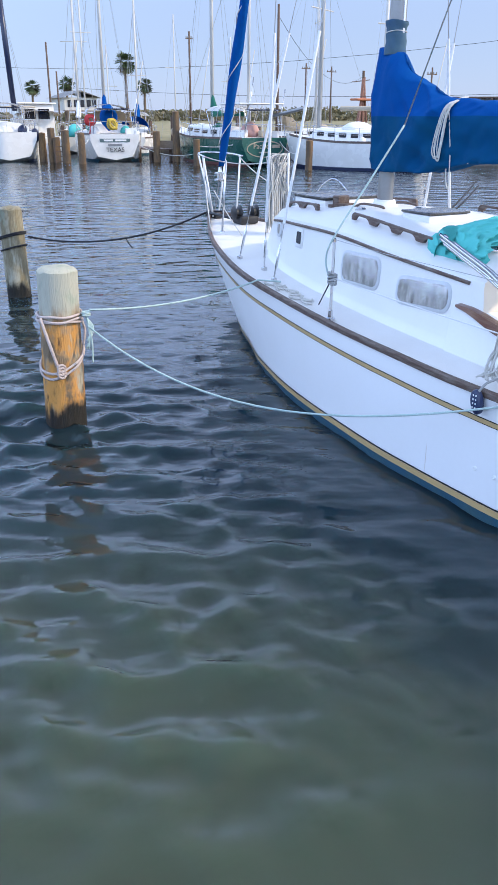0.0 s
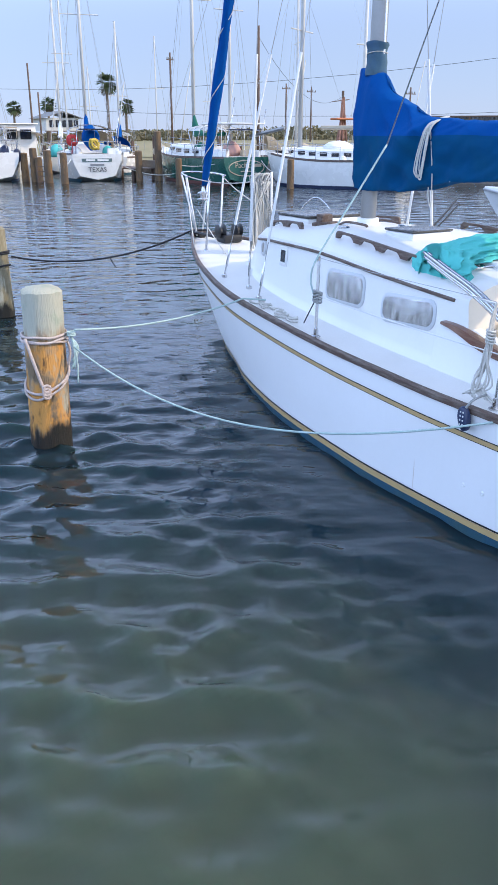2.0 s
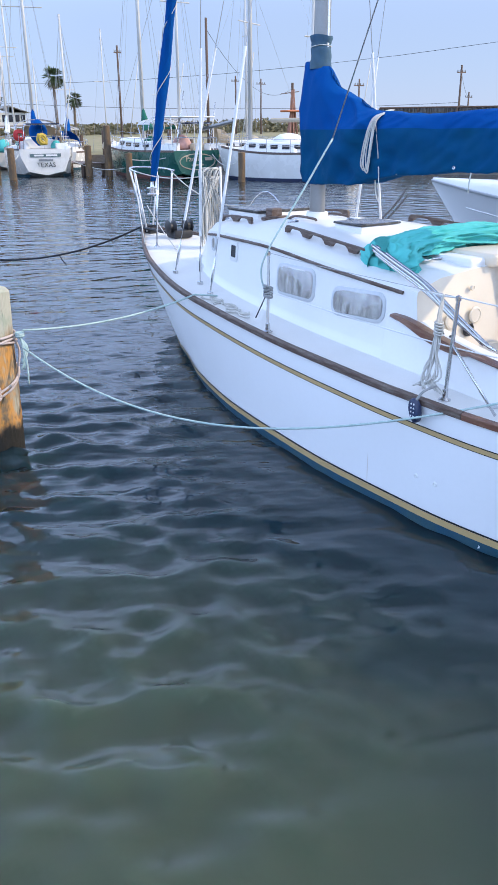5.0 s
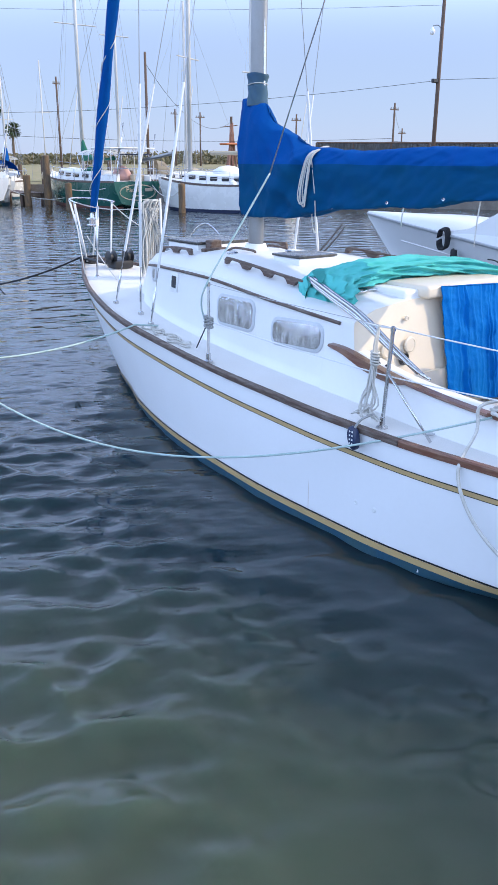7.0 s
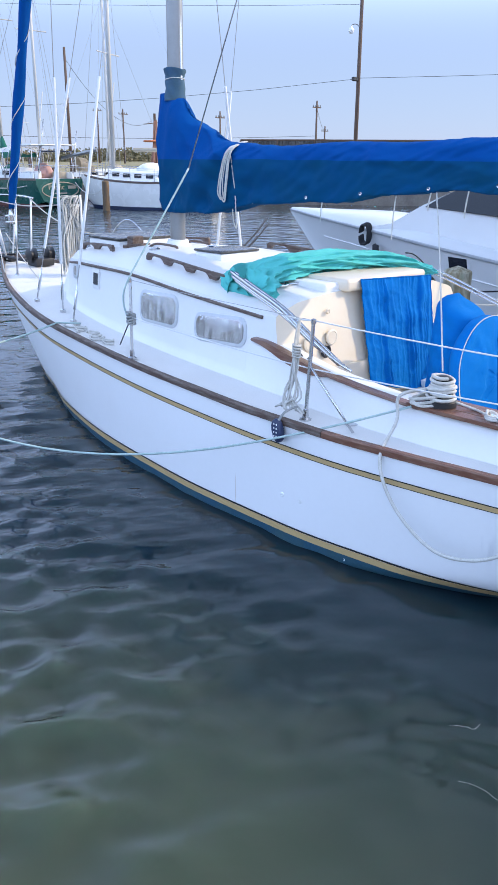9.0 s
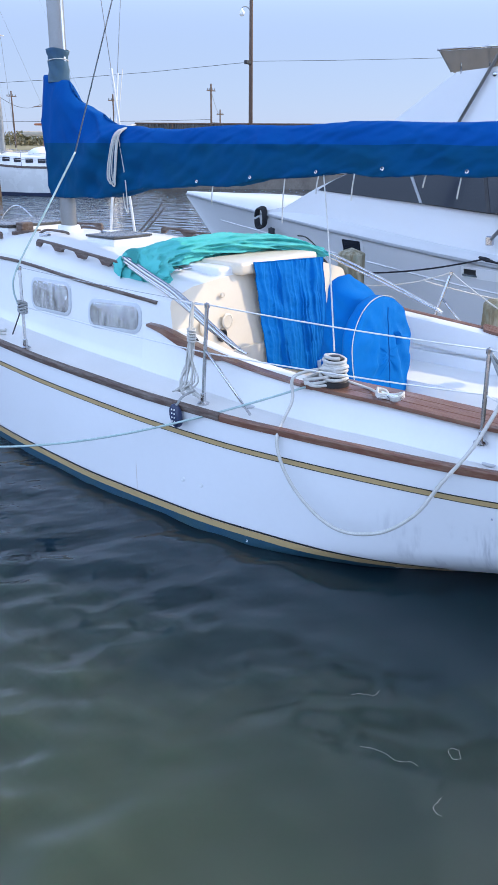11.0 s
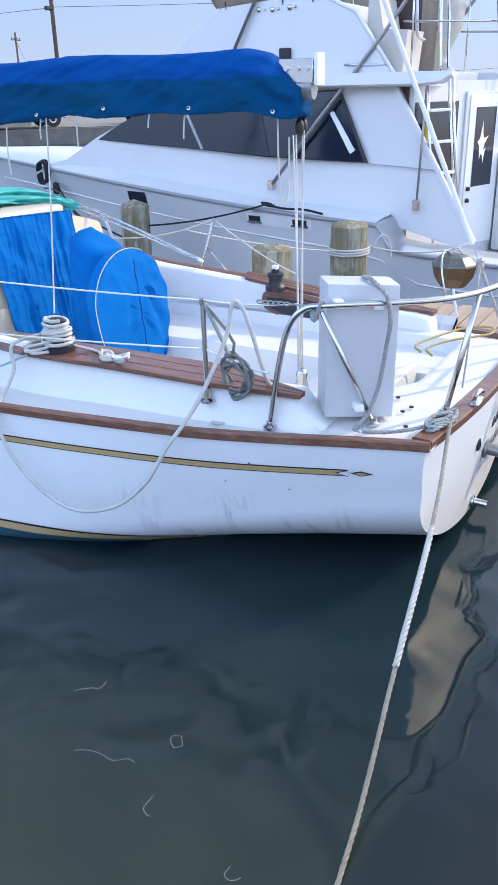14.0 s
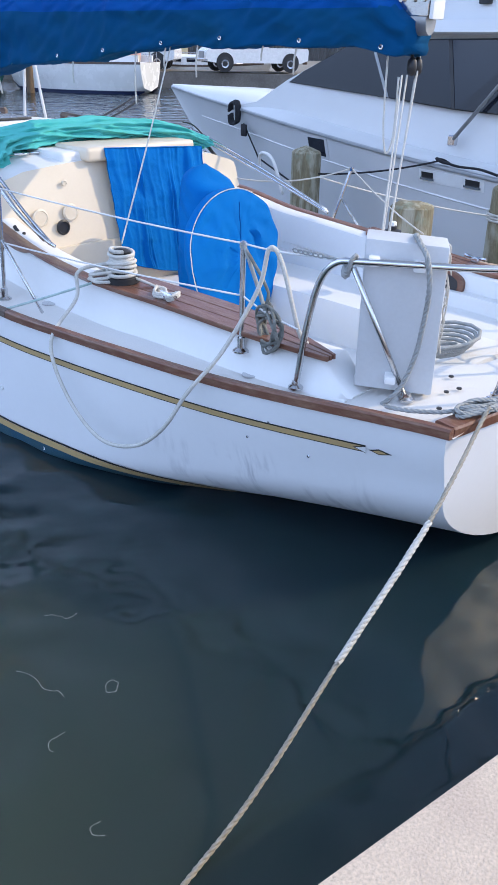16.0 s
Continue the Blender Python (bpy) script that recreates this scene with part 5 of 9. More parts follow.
# the open roll at the port end
bm = BM()
rows = []
for k in range(26):
    a = k / 25 * 8.2
    rr = .035 + .014 * a
    rows.append([Vector((-.83 + .10 * q + .012 * math.sin(a * 2 + q * 3), 4.02 + .10 * q + rr * 1.2 * math.cos(a), 1.475 + .05 * q + rr * .8 * math.sin(a) + .008 * noise.noise((a, q * 4, 1)))) for q in span(0, 1.6, 7)])
rings(bm, rows, False, False)
bmesh.ops.solidify(bm, geom=bm.faces[:], thickness=.004)
part("rolled_end", bm, M_turq, dod, "open rolled end of the canvas", smooth=True)
for k, (dx, dz) in enumerate(((0, 0), (-.02, .028), (.015, .05), (-.03, .06))):
    bm = tube(BM(), smooth_line([(-.97 + dx * .3, 2.78 + .03 * k, 1.13 + dz * .35), (-.985 + dx, 3.10, 1.255 + dz * .7), (-.955 + dx, 3.42, 1.395 + dz), (-.88 + dx, 3.80, 1.49 + dz), (-.80 + dx, 4.12, 1.56 + dz)], 6), .0115, 8)
    part("hoop", bm, M_ss, dod, "stainless hoop of the folded dodger", smooth=True)
for k, (dx, dz) in enumerate(((0, 0), (.02, .028))):
    bm = tube(BM(), smooth_line([(1.28 + dx, 2.55 + .03 * k, 1.10 + dz * .35), (1.18 + dx, 3.1, 1.31 + dz * .7), (1.06 + dx, 3.6, 1.50 + dz), (.98 + dx, 3.82, 1.58 + dz)], 6), .0115, 8)
    part("hoop", bm, M_ss, dod, "stainless hoop of the folded dodger", smooth=True)
bm = BM()
tube(bm, smooth_line([(-.95, 3.28, 1.17), (-.935, 3.22, 1.11), (-.94, 3.18, 1.14)], 5), .012, 6)
part("strap", bm, M_dark, dod, "black strap", smooth=True)
part("strap", tube(BM(), [(1.03, 3.68, 1.52), (1.08, 3.55, 1.38)], .014, 6), M_dark, dod, "black strap", smooth=True)
part("strap", tube(BM(), smooth_line([(.92, 3.82, 1.665), (.99, 3.76, 1.64), (1.06, 3.62, 1.50)], 5), .016, 6, flat=.4), M_dark, dod, "black strap", smooth=True)

# instruments on the bulkhead
def bulk_pt(x, z):
    return Vector((x, 3.4 + .22 * (z - .93) - .004, z))


for x, z, r, hole in ((-.50, 1.08, .052, True), (-.66, 1.16, .06, False), (-.42, 1.17, .06, False), (-.43, 1.36, .02, False)):
    t = lathe(BM(), (0, 0, 0), [(r, 0), (r, .008), (r * .8, .014)] + ([(r * .7, .004), (.01, .004)] if hole else [(r * .75, .010), (.01, .010)]), 20)
    bmesh.ops.transform(t, matrix=Matrix.Translation(bulk_pt(x, z)) @ Matrix.Rotation(math.pi / 2, 4, "X"), verts=t.verts)
    part("instrument_plate", t, M_cream if not hole else M_dark, sloop, smooth=40)
# compass-like chrome hoop on the cabin top
bm = BM()
c = Vector((-.52, 3.93, top_z(3.93, .62) + .012))
tube(bm, [c + Vector((.085 * math.cos(a), .085 * math.sin(a), .006)) for a in span(0, math.tau, 25)], .010, 8)
tube(bm, smooth_line([c + Vector((.08, -.03, .0)), c + Vector((.16, -.10, .01)), c + Vector((.22, -.16, 0))], 4), .009, 6)
tube(bm, smooth_line([c + Vector((-.08, .0, .0)), c + Vector((-.15, .03, .01)), c + Vector((-.19, .0, 0))], 4), .006, 6)
lone("chrome_ring", bm, M_ss, "polished metal hoop fitting lying on the cabin top", "fitting", smooth=True)

# white board strapped in the pushpit
cu = thing("boat_cushion", (-.93, .33, .93), "white plastic board lashed inside the stern rail", "cushion")
BN = Vector((.812, .584, 0))   # inboard, square to the board
BT = Vector((.584, -.812, 0))  # along the board, aft
BO = Vector((-.91, .518, .915)) + BN * .0
cu_m = Matrix(((BT.x, BN.x, -.02, BO.x), (BT.y, BN.y, -.014, BO.y), (-.06, 0, 1, BO.z), (0, 0, 0, 1)))
bm = BM()
box(bm, (.008, 0, 0), (.343, .19, .645), .011, cu_m, 2)
part("pad", bm, material("grey_white_board", (.56, .57, .58), .5, spot=(.46, .46, .46), scale=3, amount=.6, fine=.08), cu, "white plastic board, faintly stained", smooth=40)
random.seed(4)
for k in range(16):
    z = .20 + .027 * k
    bm = tube(BM(), smooth_line([cu_m @ Vector((.335, .17, z + .02)), cu_m @ Vector((.352 + random.uniform(0, .02), .17 + random.uniform(-.02, .03), z)), cu_m @ Vector((.345 + random.uniform(0, .03), .18, z - .05 - random.uniform(0, .05)))], 3), .0036, 5)
    part("fringe", bm, M_rope, cu, "frayed pale edging", smooth=True)
for x, z in ((.05, .565), (.23, .562), (.16, .07)):
    bm = BM()
    box(bm, (x - .024, -.068, z - .018), (x + .024, .004, z + .018), .010, cu_m, 2)
    part("clip", bm, M_white, cu, "white plastic clip", smooth=40)


def laid(bm, pts, r):
    """Three strands wound round a line."""
    pts = [Vector(p) for p in pts]
    seg = [pts[0]]
    for a, b in zip(pts, pts[1:]):
        m = max(1, round((b - a).length / .010))
        seg += [a.lerp(b, (k + 1) / m) for k in range(m)]
    for s in range(3):
        line = []
        for i, p in enumerate(seg):
            d = (seg[min(i + 1, len(seg) - 1)] - seg[max(i - 1, 0)]).normalized()
            u = d.cross(Vector((.3, .2, .93))).normalized()
            w = d.cross(u)
            a = i * .80 + s * math.tau / 3
            line.append(p + (u * math.cos(a) + w * math.sin(a)) * r * .5)
        tube(bm, line, r * .56, 5, False)
    return bm


bm = laid(BM(), smooth_line([cu_m @ Vector(p) for p in ((.21, .17, .64), (.21, .06, .662), (.225, -.015, .65), (.255, -.09, .61), (.275, -.095, .50), (.272, -.06, .36), (.255, -.05, .20), (.215, -.05, .06), (.165, -.05, -.02), (.14, -.06, -.045), (.17, -.09, -.05), (.22, -.08, -.05))], 6), .0115)
lone("tie_rope", bm, M_ropegrey, "grey twisted rope hung over the white board", "rope", smooth=True)

# barbecue kettle on the far stern rail
bq = thing("kettle_grill", (1.26, .53, 1.1), "brass-coloured kettle grill clamped to the stern rail", "grill")
part("bowl", lathe(BM(), (1.26, .53, 1.235), [(.03, -.145), (.085, -.135), (.135, -.07), (.152, 0), (.152, .008)], 8), material("tarnished_brass", (.15, .095, .05), .35, .8, spot=(.06, .04, .03), scale=9, amount=.8, fine=.2), bq, "tarnished brass bowl")
part("lid", lathe(BM(), (1.26, .53, 1.245), [(.157, 0), (.152, .012), (.10, .060), (.045, .075), (.01, .078)], 8), material("sooty_lid", (.13, .13, .12), .45, .5, spot=(.22, .20, .17), scale=8, amount=.7, fine=.2), bq, "dull grey faceted lid")
part("handle", tube(BM(), smooth_line([(1.26, .47, 1.315), (1.26, .50, 1.345), (1.26, .56, 1.345), (1.26, .59, 1.315)], 4), .006, 6), M_ss, bq, smooth=True)
part("leg", tube(BM(), [(1.26, .53, 1.10), (1.24, .48, .90)], .013, 8), M_ss, bq)
part("hoop", tube(BM(), [(1.12 + .17 * math.cos(a), .50 + .06 * math.sin(a), 1.16 + .20 * math.sin(a)) for a in span(.4, 3.6, 16)], .007, 6), M_ss, bq, smooth=True)


# ---------- ropes ----------
def rope(name, pts, r, mat, label, n=6, cat="rope"):
    return lone(name, tube(BM(), pts, r, n), mat, label, cat, smooth=True)


def twisted(name, pts, r, label, mat=None):
    """A laid rope: three strands wound round a line."""
    pts = [Vector(p) for p in pts]
    seg = [pts[0]]
    for a, b in zip(pts, pts[1:]):
        m = max(2, int((b - a).length / .012))
        seg += [a.lerp(b, (k + 1) / m) for k in range(m)]
    bm = BM()
    for s in range(3):
        line = []
        for i, p in enumerate(seg):
            d = (seg[min(i + 1, len(seg) - 1)] - seg[max(i - 1, 0)]).normalized()
            u = d.cross(Vector((0, 0, 1))).normalized()
            w = d.cross(u)
            a = i * .95 + s * math.tau / 3
            line.append(p + (u * math.cos(a) + w * math.sin(a)) * r * .5)
        tube(bm, line, r * .56, 5, False)
    return lone(name, bm, mat or M_rope, label, "rope", smooth=True)


STERN = smooth_line([(-.74, -.05, .95), (-.80, -.06, .90), (-1.21, -.13, .64), (-1.79, -.19, .34), (-2.25, -.245, .11), (-2.63, -.29, .02), (-3.13, -.42, .03), (-3.6, -.62, .30), (-3.9, -.77, .82)], 5)
stern_line = twisted("stern_line", STERN, .0098, "thick tan twisted stern line sagging from the transom to the quay", M_ropetan)
sleeve = [p for p in STERN if -1.80 < p[0] < -1.20]
part("spliced_end", laid(BM(), sleeve, .0135), M_rope, stern_line, "white twisted rope spliced to the tan one", smooth=True)
part("seizing", tube(BM(), [p for p in STERN if -1.26 < p[0] < -1.15], .0125, 7), M_ropeblack, stern_line, "black tape whipping", smooth=True)
path = []
for k in range(46):
    a = k * .62
    path.append(Vector((-.735 + (.085 + .025 * math.sin(k * 1.3)) * math.cos(a) + .02 * math.sin(a * .37), -.005 + .045 * math.sin(a + .5) - .05 * math.cos(a), .922 + .012 * math.sin(a * 1.7 + 1) + .0004 * k)))
bm = laid(BM(), smooth_line([(-.955, .30, .90), (-.93, .20, .905), (-.86, .09, .915), (-.80, .03, .93)] + path, 2), .010)
lone("stern_knot", bm, M_ropegrey, "grey mooring rope knotted on the stern cleat", "rope", smooth=True)
# line from the near pile to the winch, with a bight hanging over the side
rope("spring_line", [Vector((-3.05, 5.60, .86)).lerp(Vector((-1.12, 2.18, 1.06)), k / 28) - Vector((0, 0, 1.76 * (k / 28) * (1 - k / 28) * (1.25 - k / 56))) for k in range(29)], .0075, M_ropeteal, "pale spring line from the pile to the winch")
bight = smooth_line([(-1.02, 2.14, 1.16), (-1.16, 2.24, 1.12), (-1.20, 2.22, .98), (-1.415, 2.16, .80), (-1.45, 2.0, .56), (-1.45, 1.72, .40), (-1.42, 1.45, .44), (-1.39, 1.25, .60), (-1.33, 1.14, .80), (-1.20, 1.04, 1.0), (-1.06, .96, 1.28), (-1.03, .93, 1.455), (-1.0, .88, 1.40), (-.96, .80, 1.10), (-.92, .78, 1.04)], 7)
rope("hanging_bight", bight, .0105, M_rope, "white rope hanging in a bight over the topsides", 7)
pts = [(-1.12, 2.20, COT(2.2) + .05)]
for k in range(26):
    a = k * .75
    pts.append((-1.05 + (.085 + .02 * math.sin(k * 1.7)) * math.cos(a), 2.13 + (.07 + .02 * math.sin(k * 2.3)) * math.sin(a), COT(2.13) + .045 + .018 * math.sin(k * .9) + .001 * k))
lone("winch_knot", tube(BM(), smooth_line(pts, 3), .0095, 6), M_rope, "loops of white rope made fast at the winch", "rope", smooth=True)
pts = [(-.98, 2.0, COT(2) + .06), (-.93, 1.86, COT(1.86) + .03)]
for k in range(22):
    a = k * .9
    pts.append((-1.02 + .035 * math.sin(2 * a) + .006 * math.sin(k), 1.66 + .085 * math.cos(a), COT(1.66) + .042 + .014 * math.sin(2 * a + 1) + .0012 * k))
lone("cleat_hitch", tube(BM(), smooth_line(pts, 3), .0078, 6), M_rope, "white rope hitched on the coaming cleat", "rope", smooth=True)
# coil hung beside the third stanchion
pts = [(-1.02, 1.09, 1.43), (-1.026, 0.929, 1.26)]
for k in range(64):
    a = k * .72
    pts.append((-1.026 + .025 * math.sin(k * 1.1) + .03 * math.cos(a), 0.929 + (.085 + .022 * math.sin(k * .7)) * math.cos(a), 1.12 + (.075 + .020 * math.sin(k * 1.3)) * math.sin(a) - .0008 * k))
lone("rope_coil", tube(BM(), smooth_line(pts, 3), .0078, 6), material("dark_rope", (.16, .165, .15), .9, spot=(.34, .34, .31), scale=25, amount=.7, fine=.3, bump=.6, bump_scale=120), "dark grey rope coil hung beside the stanchion", "rope", smooth=True)
# bundle on the second stanchion
bm = BM()
random.seed(5)
for k in range(14):
    x, y = -1.30 + random.uniform(-.03, .03), 3.0 + random.uniform(-.03, .03)
    tube(bm, smooth_line([(-1.255, 2.98, 1.49), (-1.265 + random.uniform(-.015, .015), 2.99, 1.36), (-1.27 + random.uniform(-.02, .02), 3.0 + random.uniform(-.02, .02), 1.16), (x, y + random.uniform(-.06, .06), .98), (x - .02, y + random.uniform(-.11, .11), .895)], 5), .006, 5)
for k in range(5):
    tube(bm, [Vector((-1.265 + .026 * math.cos(a), 2.99 + .026 * math.sin(a), 1.24 + .018 * k + .004 * math.sin(a))) for a in span(0, math.tau, 10)], .007, 5)
lone("hanging_rope", bm, M_rope, "thin white rope gathered and hung from the lifeline", "rope", smooth=True)
bl = thing("rope_block", (-1.40, 2.93, .80), "dark blue pulley block hung over the toe rail", "pulley block")
bm = BM()
rings(bm, [[Vector((-1.482 + ox, 2.928 + .040 * sc * math.cos(a) + .18 * .075 * math.sin(a), .802 + .076 * sc * math.sin(a))) for a in [k * math.tau / 24 for k in range(24)]] for ox, sc in ((-.025, .82), (-.020, .95), (-.010, 1), (.010, 1), (.020, .95), (.025, .82))], True, True)
part("cheek", bm, material("navy_plastic", (.02, .035, .09), .35), bl, smooth=40)
bm = BM()
for k in range(4):
    box(bm, (-1.5105, 2.912, .765 + .026 * k), (-1.5065, 2.920, .775 + .026 * k))
    box(bm, (-1.5105, 2.934, .765 + .026 * k), (-1.5065, 2.942, .775 + .026 * k))
part("sheave_marks", bm, M_white, bl)
part("becket", tube(BM(), smooth_line([(-1.48, 2.925, .87), (-1.44, 2.91, .92), (-1.34, 2.92, .93), (-1.28, 2.95, .91)], 5), .008, 6), M_ropegrey, bl)
# flaked rope and cleat on the side deck, lines on stanchion one
cl = [(cx(6.05) - 1.16, 6.05), (cx(5.5) - 1.20, 5.5)]
bm = BM()
for k in range(9):
    y = 5.35 + .09 * k
    x = -B_(y) + .17 + .03 * math.sin(k * 2.1)
    tube(bm, [Vector((cx(y) + x + .045 * math.cos(a), y + .08 * math.sin(a), deck_z(y, x) + .012 + .004 * math.sin(a + k))) for a in span(k, k + 4.6, 12)], .0085, 5)
lone("flaked_rope", bm, M_rope, "white rope flaked loosely on the side deck", "rope", smooth=True)
rope("bow_spring", sag((-3.04, 5.60, 1.0), (cx(6.1) - B_(6.1) + .02, 6.1, S_(6.1) + .05), .07, 14) + [(cx(6.0) - 1.15, 5.95, S_(6) + .05)], .0085, M_ropeteal, "pale mooring line from the pile to the side deck")
bm = BM()
for k in range(6):
    tube(bm, [Vector((-1.26 + .035 * math.cos(a), 4.85 + .035 * math.sin(a), 1.18 + .015 * k + .012 * math.sin(a + k))) for a in span(k, k + 6, 11)], .008, 5)
lone("stanchion_knot", bm, M_ropegrey, "grey rope knotted round the stanchion", "rope", smooth=True)
# tag line from the first stanchion up into the rigging
a, b = Vector((-1.26, 4.87, 1.20)), Vector((-1.245, 4.88, 1.50))
rope("tag_line", smooth_line([(-1.25, 4.9, 1.20), (-1.28, 4.92, 1.34), (-1.25, 4.88, 1.52), (-0.975, 4.789, 1.977), (-0.75, 4.717, 2.354)], 6), .0075, M_ropeteal, "faded teal halyard tied back to the stanchion")
rope("tag_wire", [(-0.75, 4.717, 2.354), (0.75, 4.336, 6.749)], .0052, M_wire, "steel wire leading aloft from a teal tail")
# halyard coil at the sail cover
pts = []
for k in range(5):
    y, w = 5.05 + .009 * k, .03 + .010 * (k % 3)
    x = boom_x(y) - .165 - max(cover_side(y, q) for q in (.3, .5, .7))
    pts += [(boom_x(y), y - .06, ctop(y) + .012), (x + .02, y - .02, 2.50), (x - .002 * k, y + .03 + w * .3, 2.32), (x - .004 * k, y + w + .03, 2.16 - .025 * (k % 3)), (x - .006, y + .02 - .01 * (k % 2), 2.10 - .03 * (k % 2)), (x - .002, y - .005, 2.26 - .02 * k), (x + .02, y - .04, 2.49)]
pts += [(boom_x(5) - .15, 5.0, 2.2), (boom_x(5) - .14, 4.99, 1.98), (boom_x(5) - .11, 5.02, 1.84), (boom_x(5) - .11, 5.06, 1.92), (boom_x(5) - .13, 5.05, 2.1)]
bm = tube(BM(), smooth_line(pts, 5), .0052, 5)
lone("halyard_coil", bm, M_rope, "grey-white halyard coil slung over the sail cover", "rope", smooth=True)
# bundle of lines hung on a post behind the pulpit
lb = thing("line_bundle", (cx(8) + .05, 7.95, 1.1), "thick bundle of white lines hung on a post on the foredeck", "rope")
part("post", tube(BM(), [(cx(8) + .17, 7.95, 1.05), (cx(8) + .17, 7.95, 2.02)], .014, 7), M_tube, lb, smooth=True)
random.seed(8)
for k in range(34):
    x0, x, y = random.uniform(-.10, .12), random.uniform(-.12, .13), 7.95 + random.uniform(-.05, .05)
    w = random.uniform(.01, .03)
    z1 = 1.20 + random.uniform(-.03, .08)
    part("line", tube(BM(), smooth_line([(cx(8) + .15, 7.95, 1.99), (cx(8) + x0, y, 1.93 + random.uniform(0, .05)), (cx(8) + x + random.uniform(-.015, .015), y, 1.58), (cx(8) + x, y, z1), (cx(8) + x + w, y + .01, z1 + .01), (cx(8) + x + w, y + .01, 1.58), (cx(8) + x0 + w, y, 1.92)], 4), .0062, 5), M_rope if k % 3 else M_ropegrey, lb, smooth=True)
bow_rope = sag((-2.17, 10.90, .86), (cx(9.4) - .12, 9.46, S_(9.4) + .05), .20, 20)
bm = tube(BM(), bow_rope + [(cx(9.3), 9.2, 1.26)], .013, 6)
tube(bm, smooth_line([bow_rope[11], bow_rope[11] + Vector((.03, -.02, -.07)), bow_rope[11] + Vector((.08, -.03, -.14))], 4), .008, 5)
lone("black_mooring_line", bm, M_ropeblack, "black mooring line from the outer pile to the bow", "rope", smooth=True)

# thin hoop rail by the starboard bow, yellow hose and coil on the after deck
bm = tube(BM(), smooth_line([(.80, 8.35, 1.10), (.82, 8.28, 1.5), (.86, 8.05, 1.70), (.90, 7.85, 1.66), (.93, 7.6, 1.42), (.95, 7.45, 1.05)], 6), .008, 6)
lone("bow_hoop", bm, M_ss, "thin bent rail hoop on the foredeck edge", "rail", smooth=True)
bm = tube(BM(), smooth_line([(.30, .36, .90), (.40, .42, .91), (.62, .34, .91), (.86, .16, .91), (.98, .18, .92), (.92, .34, .91), (.62, .46, .91), (.42, .50, .91), (.34, .44, .90)], 6), .0075, 7)
lone("yellow_hose", bm, material("dull_yellow_hose", (.36, .27, .08), .5), "yellow hose lying on the after deck", "hose", smooth=True)
pts = []
for k in range(60):
    a = k * .55
    r = .12 + .0016 * k
    pts.append((.17 + r * 1.2 * math.cos(a), .74 + r * .8 * math.sin(a), .755 + .0016 * k))
lone("floor_coil", tube(BM(), pts, .011, 6), M_ropegrey, "grey rope coiled on the helm seat", "rope", smooth=True)
# starboard gate: braced stanchion with white lines
rope("gate_line", sag((1.78, 2.75, 1.36), (1.2, 3.5, 1.25), .06), .006, M_rope, "white line tied to the gate stanchion")
rope("gate_line", sag((1.78, 2.75, 1.36), (1.62, 1.9, 1.0), .03), .006, M_rope, "white line tied to the gate stanchion")
rope("drop_line", smooth_line([(.16, 3.02, 2.22), (-.40, 2.55, 1.75), (-.98, 2.08, 1.27)], 6), .0048, M_rope, "thin white line from the boom down to the winch")

# two black lines from the starboard deck to the far side of the slip
for k in range(2):
    rope("black_spring_line", sag((1.08 + .05 * k, 6.60 + .04 * k, 1.20 - .04 * k), (5.0 + .06 * k, 9.86, 1.43 - .07 * k), .06), .013, M_ropeblack, "thick black mooring line leading off the starboard deck")

# ---------- pale fishing line afloat ----------
def thread(x, y, size, seed):
    random.seed(seed)
    a, p, pts = random.uniform(0, 6), Vector((x, y, WATER_Z + .012)), []
    turn = random.uniform(-.9, .9)
    for k in range(random.randint(6, 12)):
        pts.append(p.copy())
        a += turn + random.uniform(-.7, .7)
        p = p + Vector((math.cos(a), math.sin(a), 0)) * size * random.uniform(.12, .3)
        p.z = WATER_Z + .012 + random.uniform(0, .006)
    lone("fishing_line", tube(BM(), smooth_line(pts, 4), .0009, 4), M_ropegrey, "thin pale fishing line curled on the water", "fishing line", "floating fishing lines", smooth=True)


for k, (x, y, size) in enumerate(((-2.41, .60, .16), (-2.10, .98, .07), (-2.22, .53, .08), (-2.58, .40, .08), (-2.62, .06, .06))):
    thread(x, y, size, 60 + k)

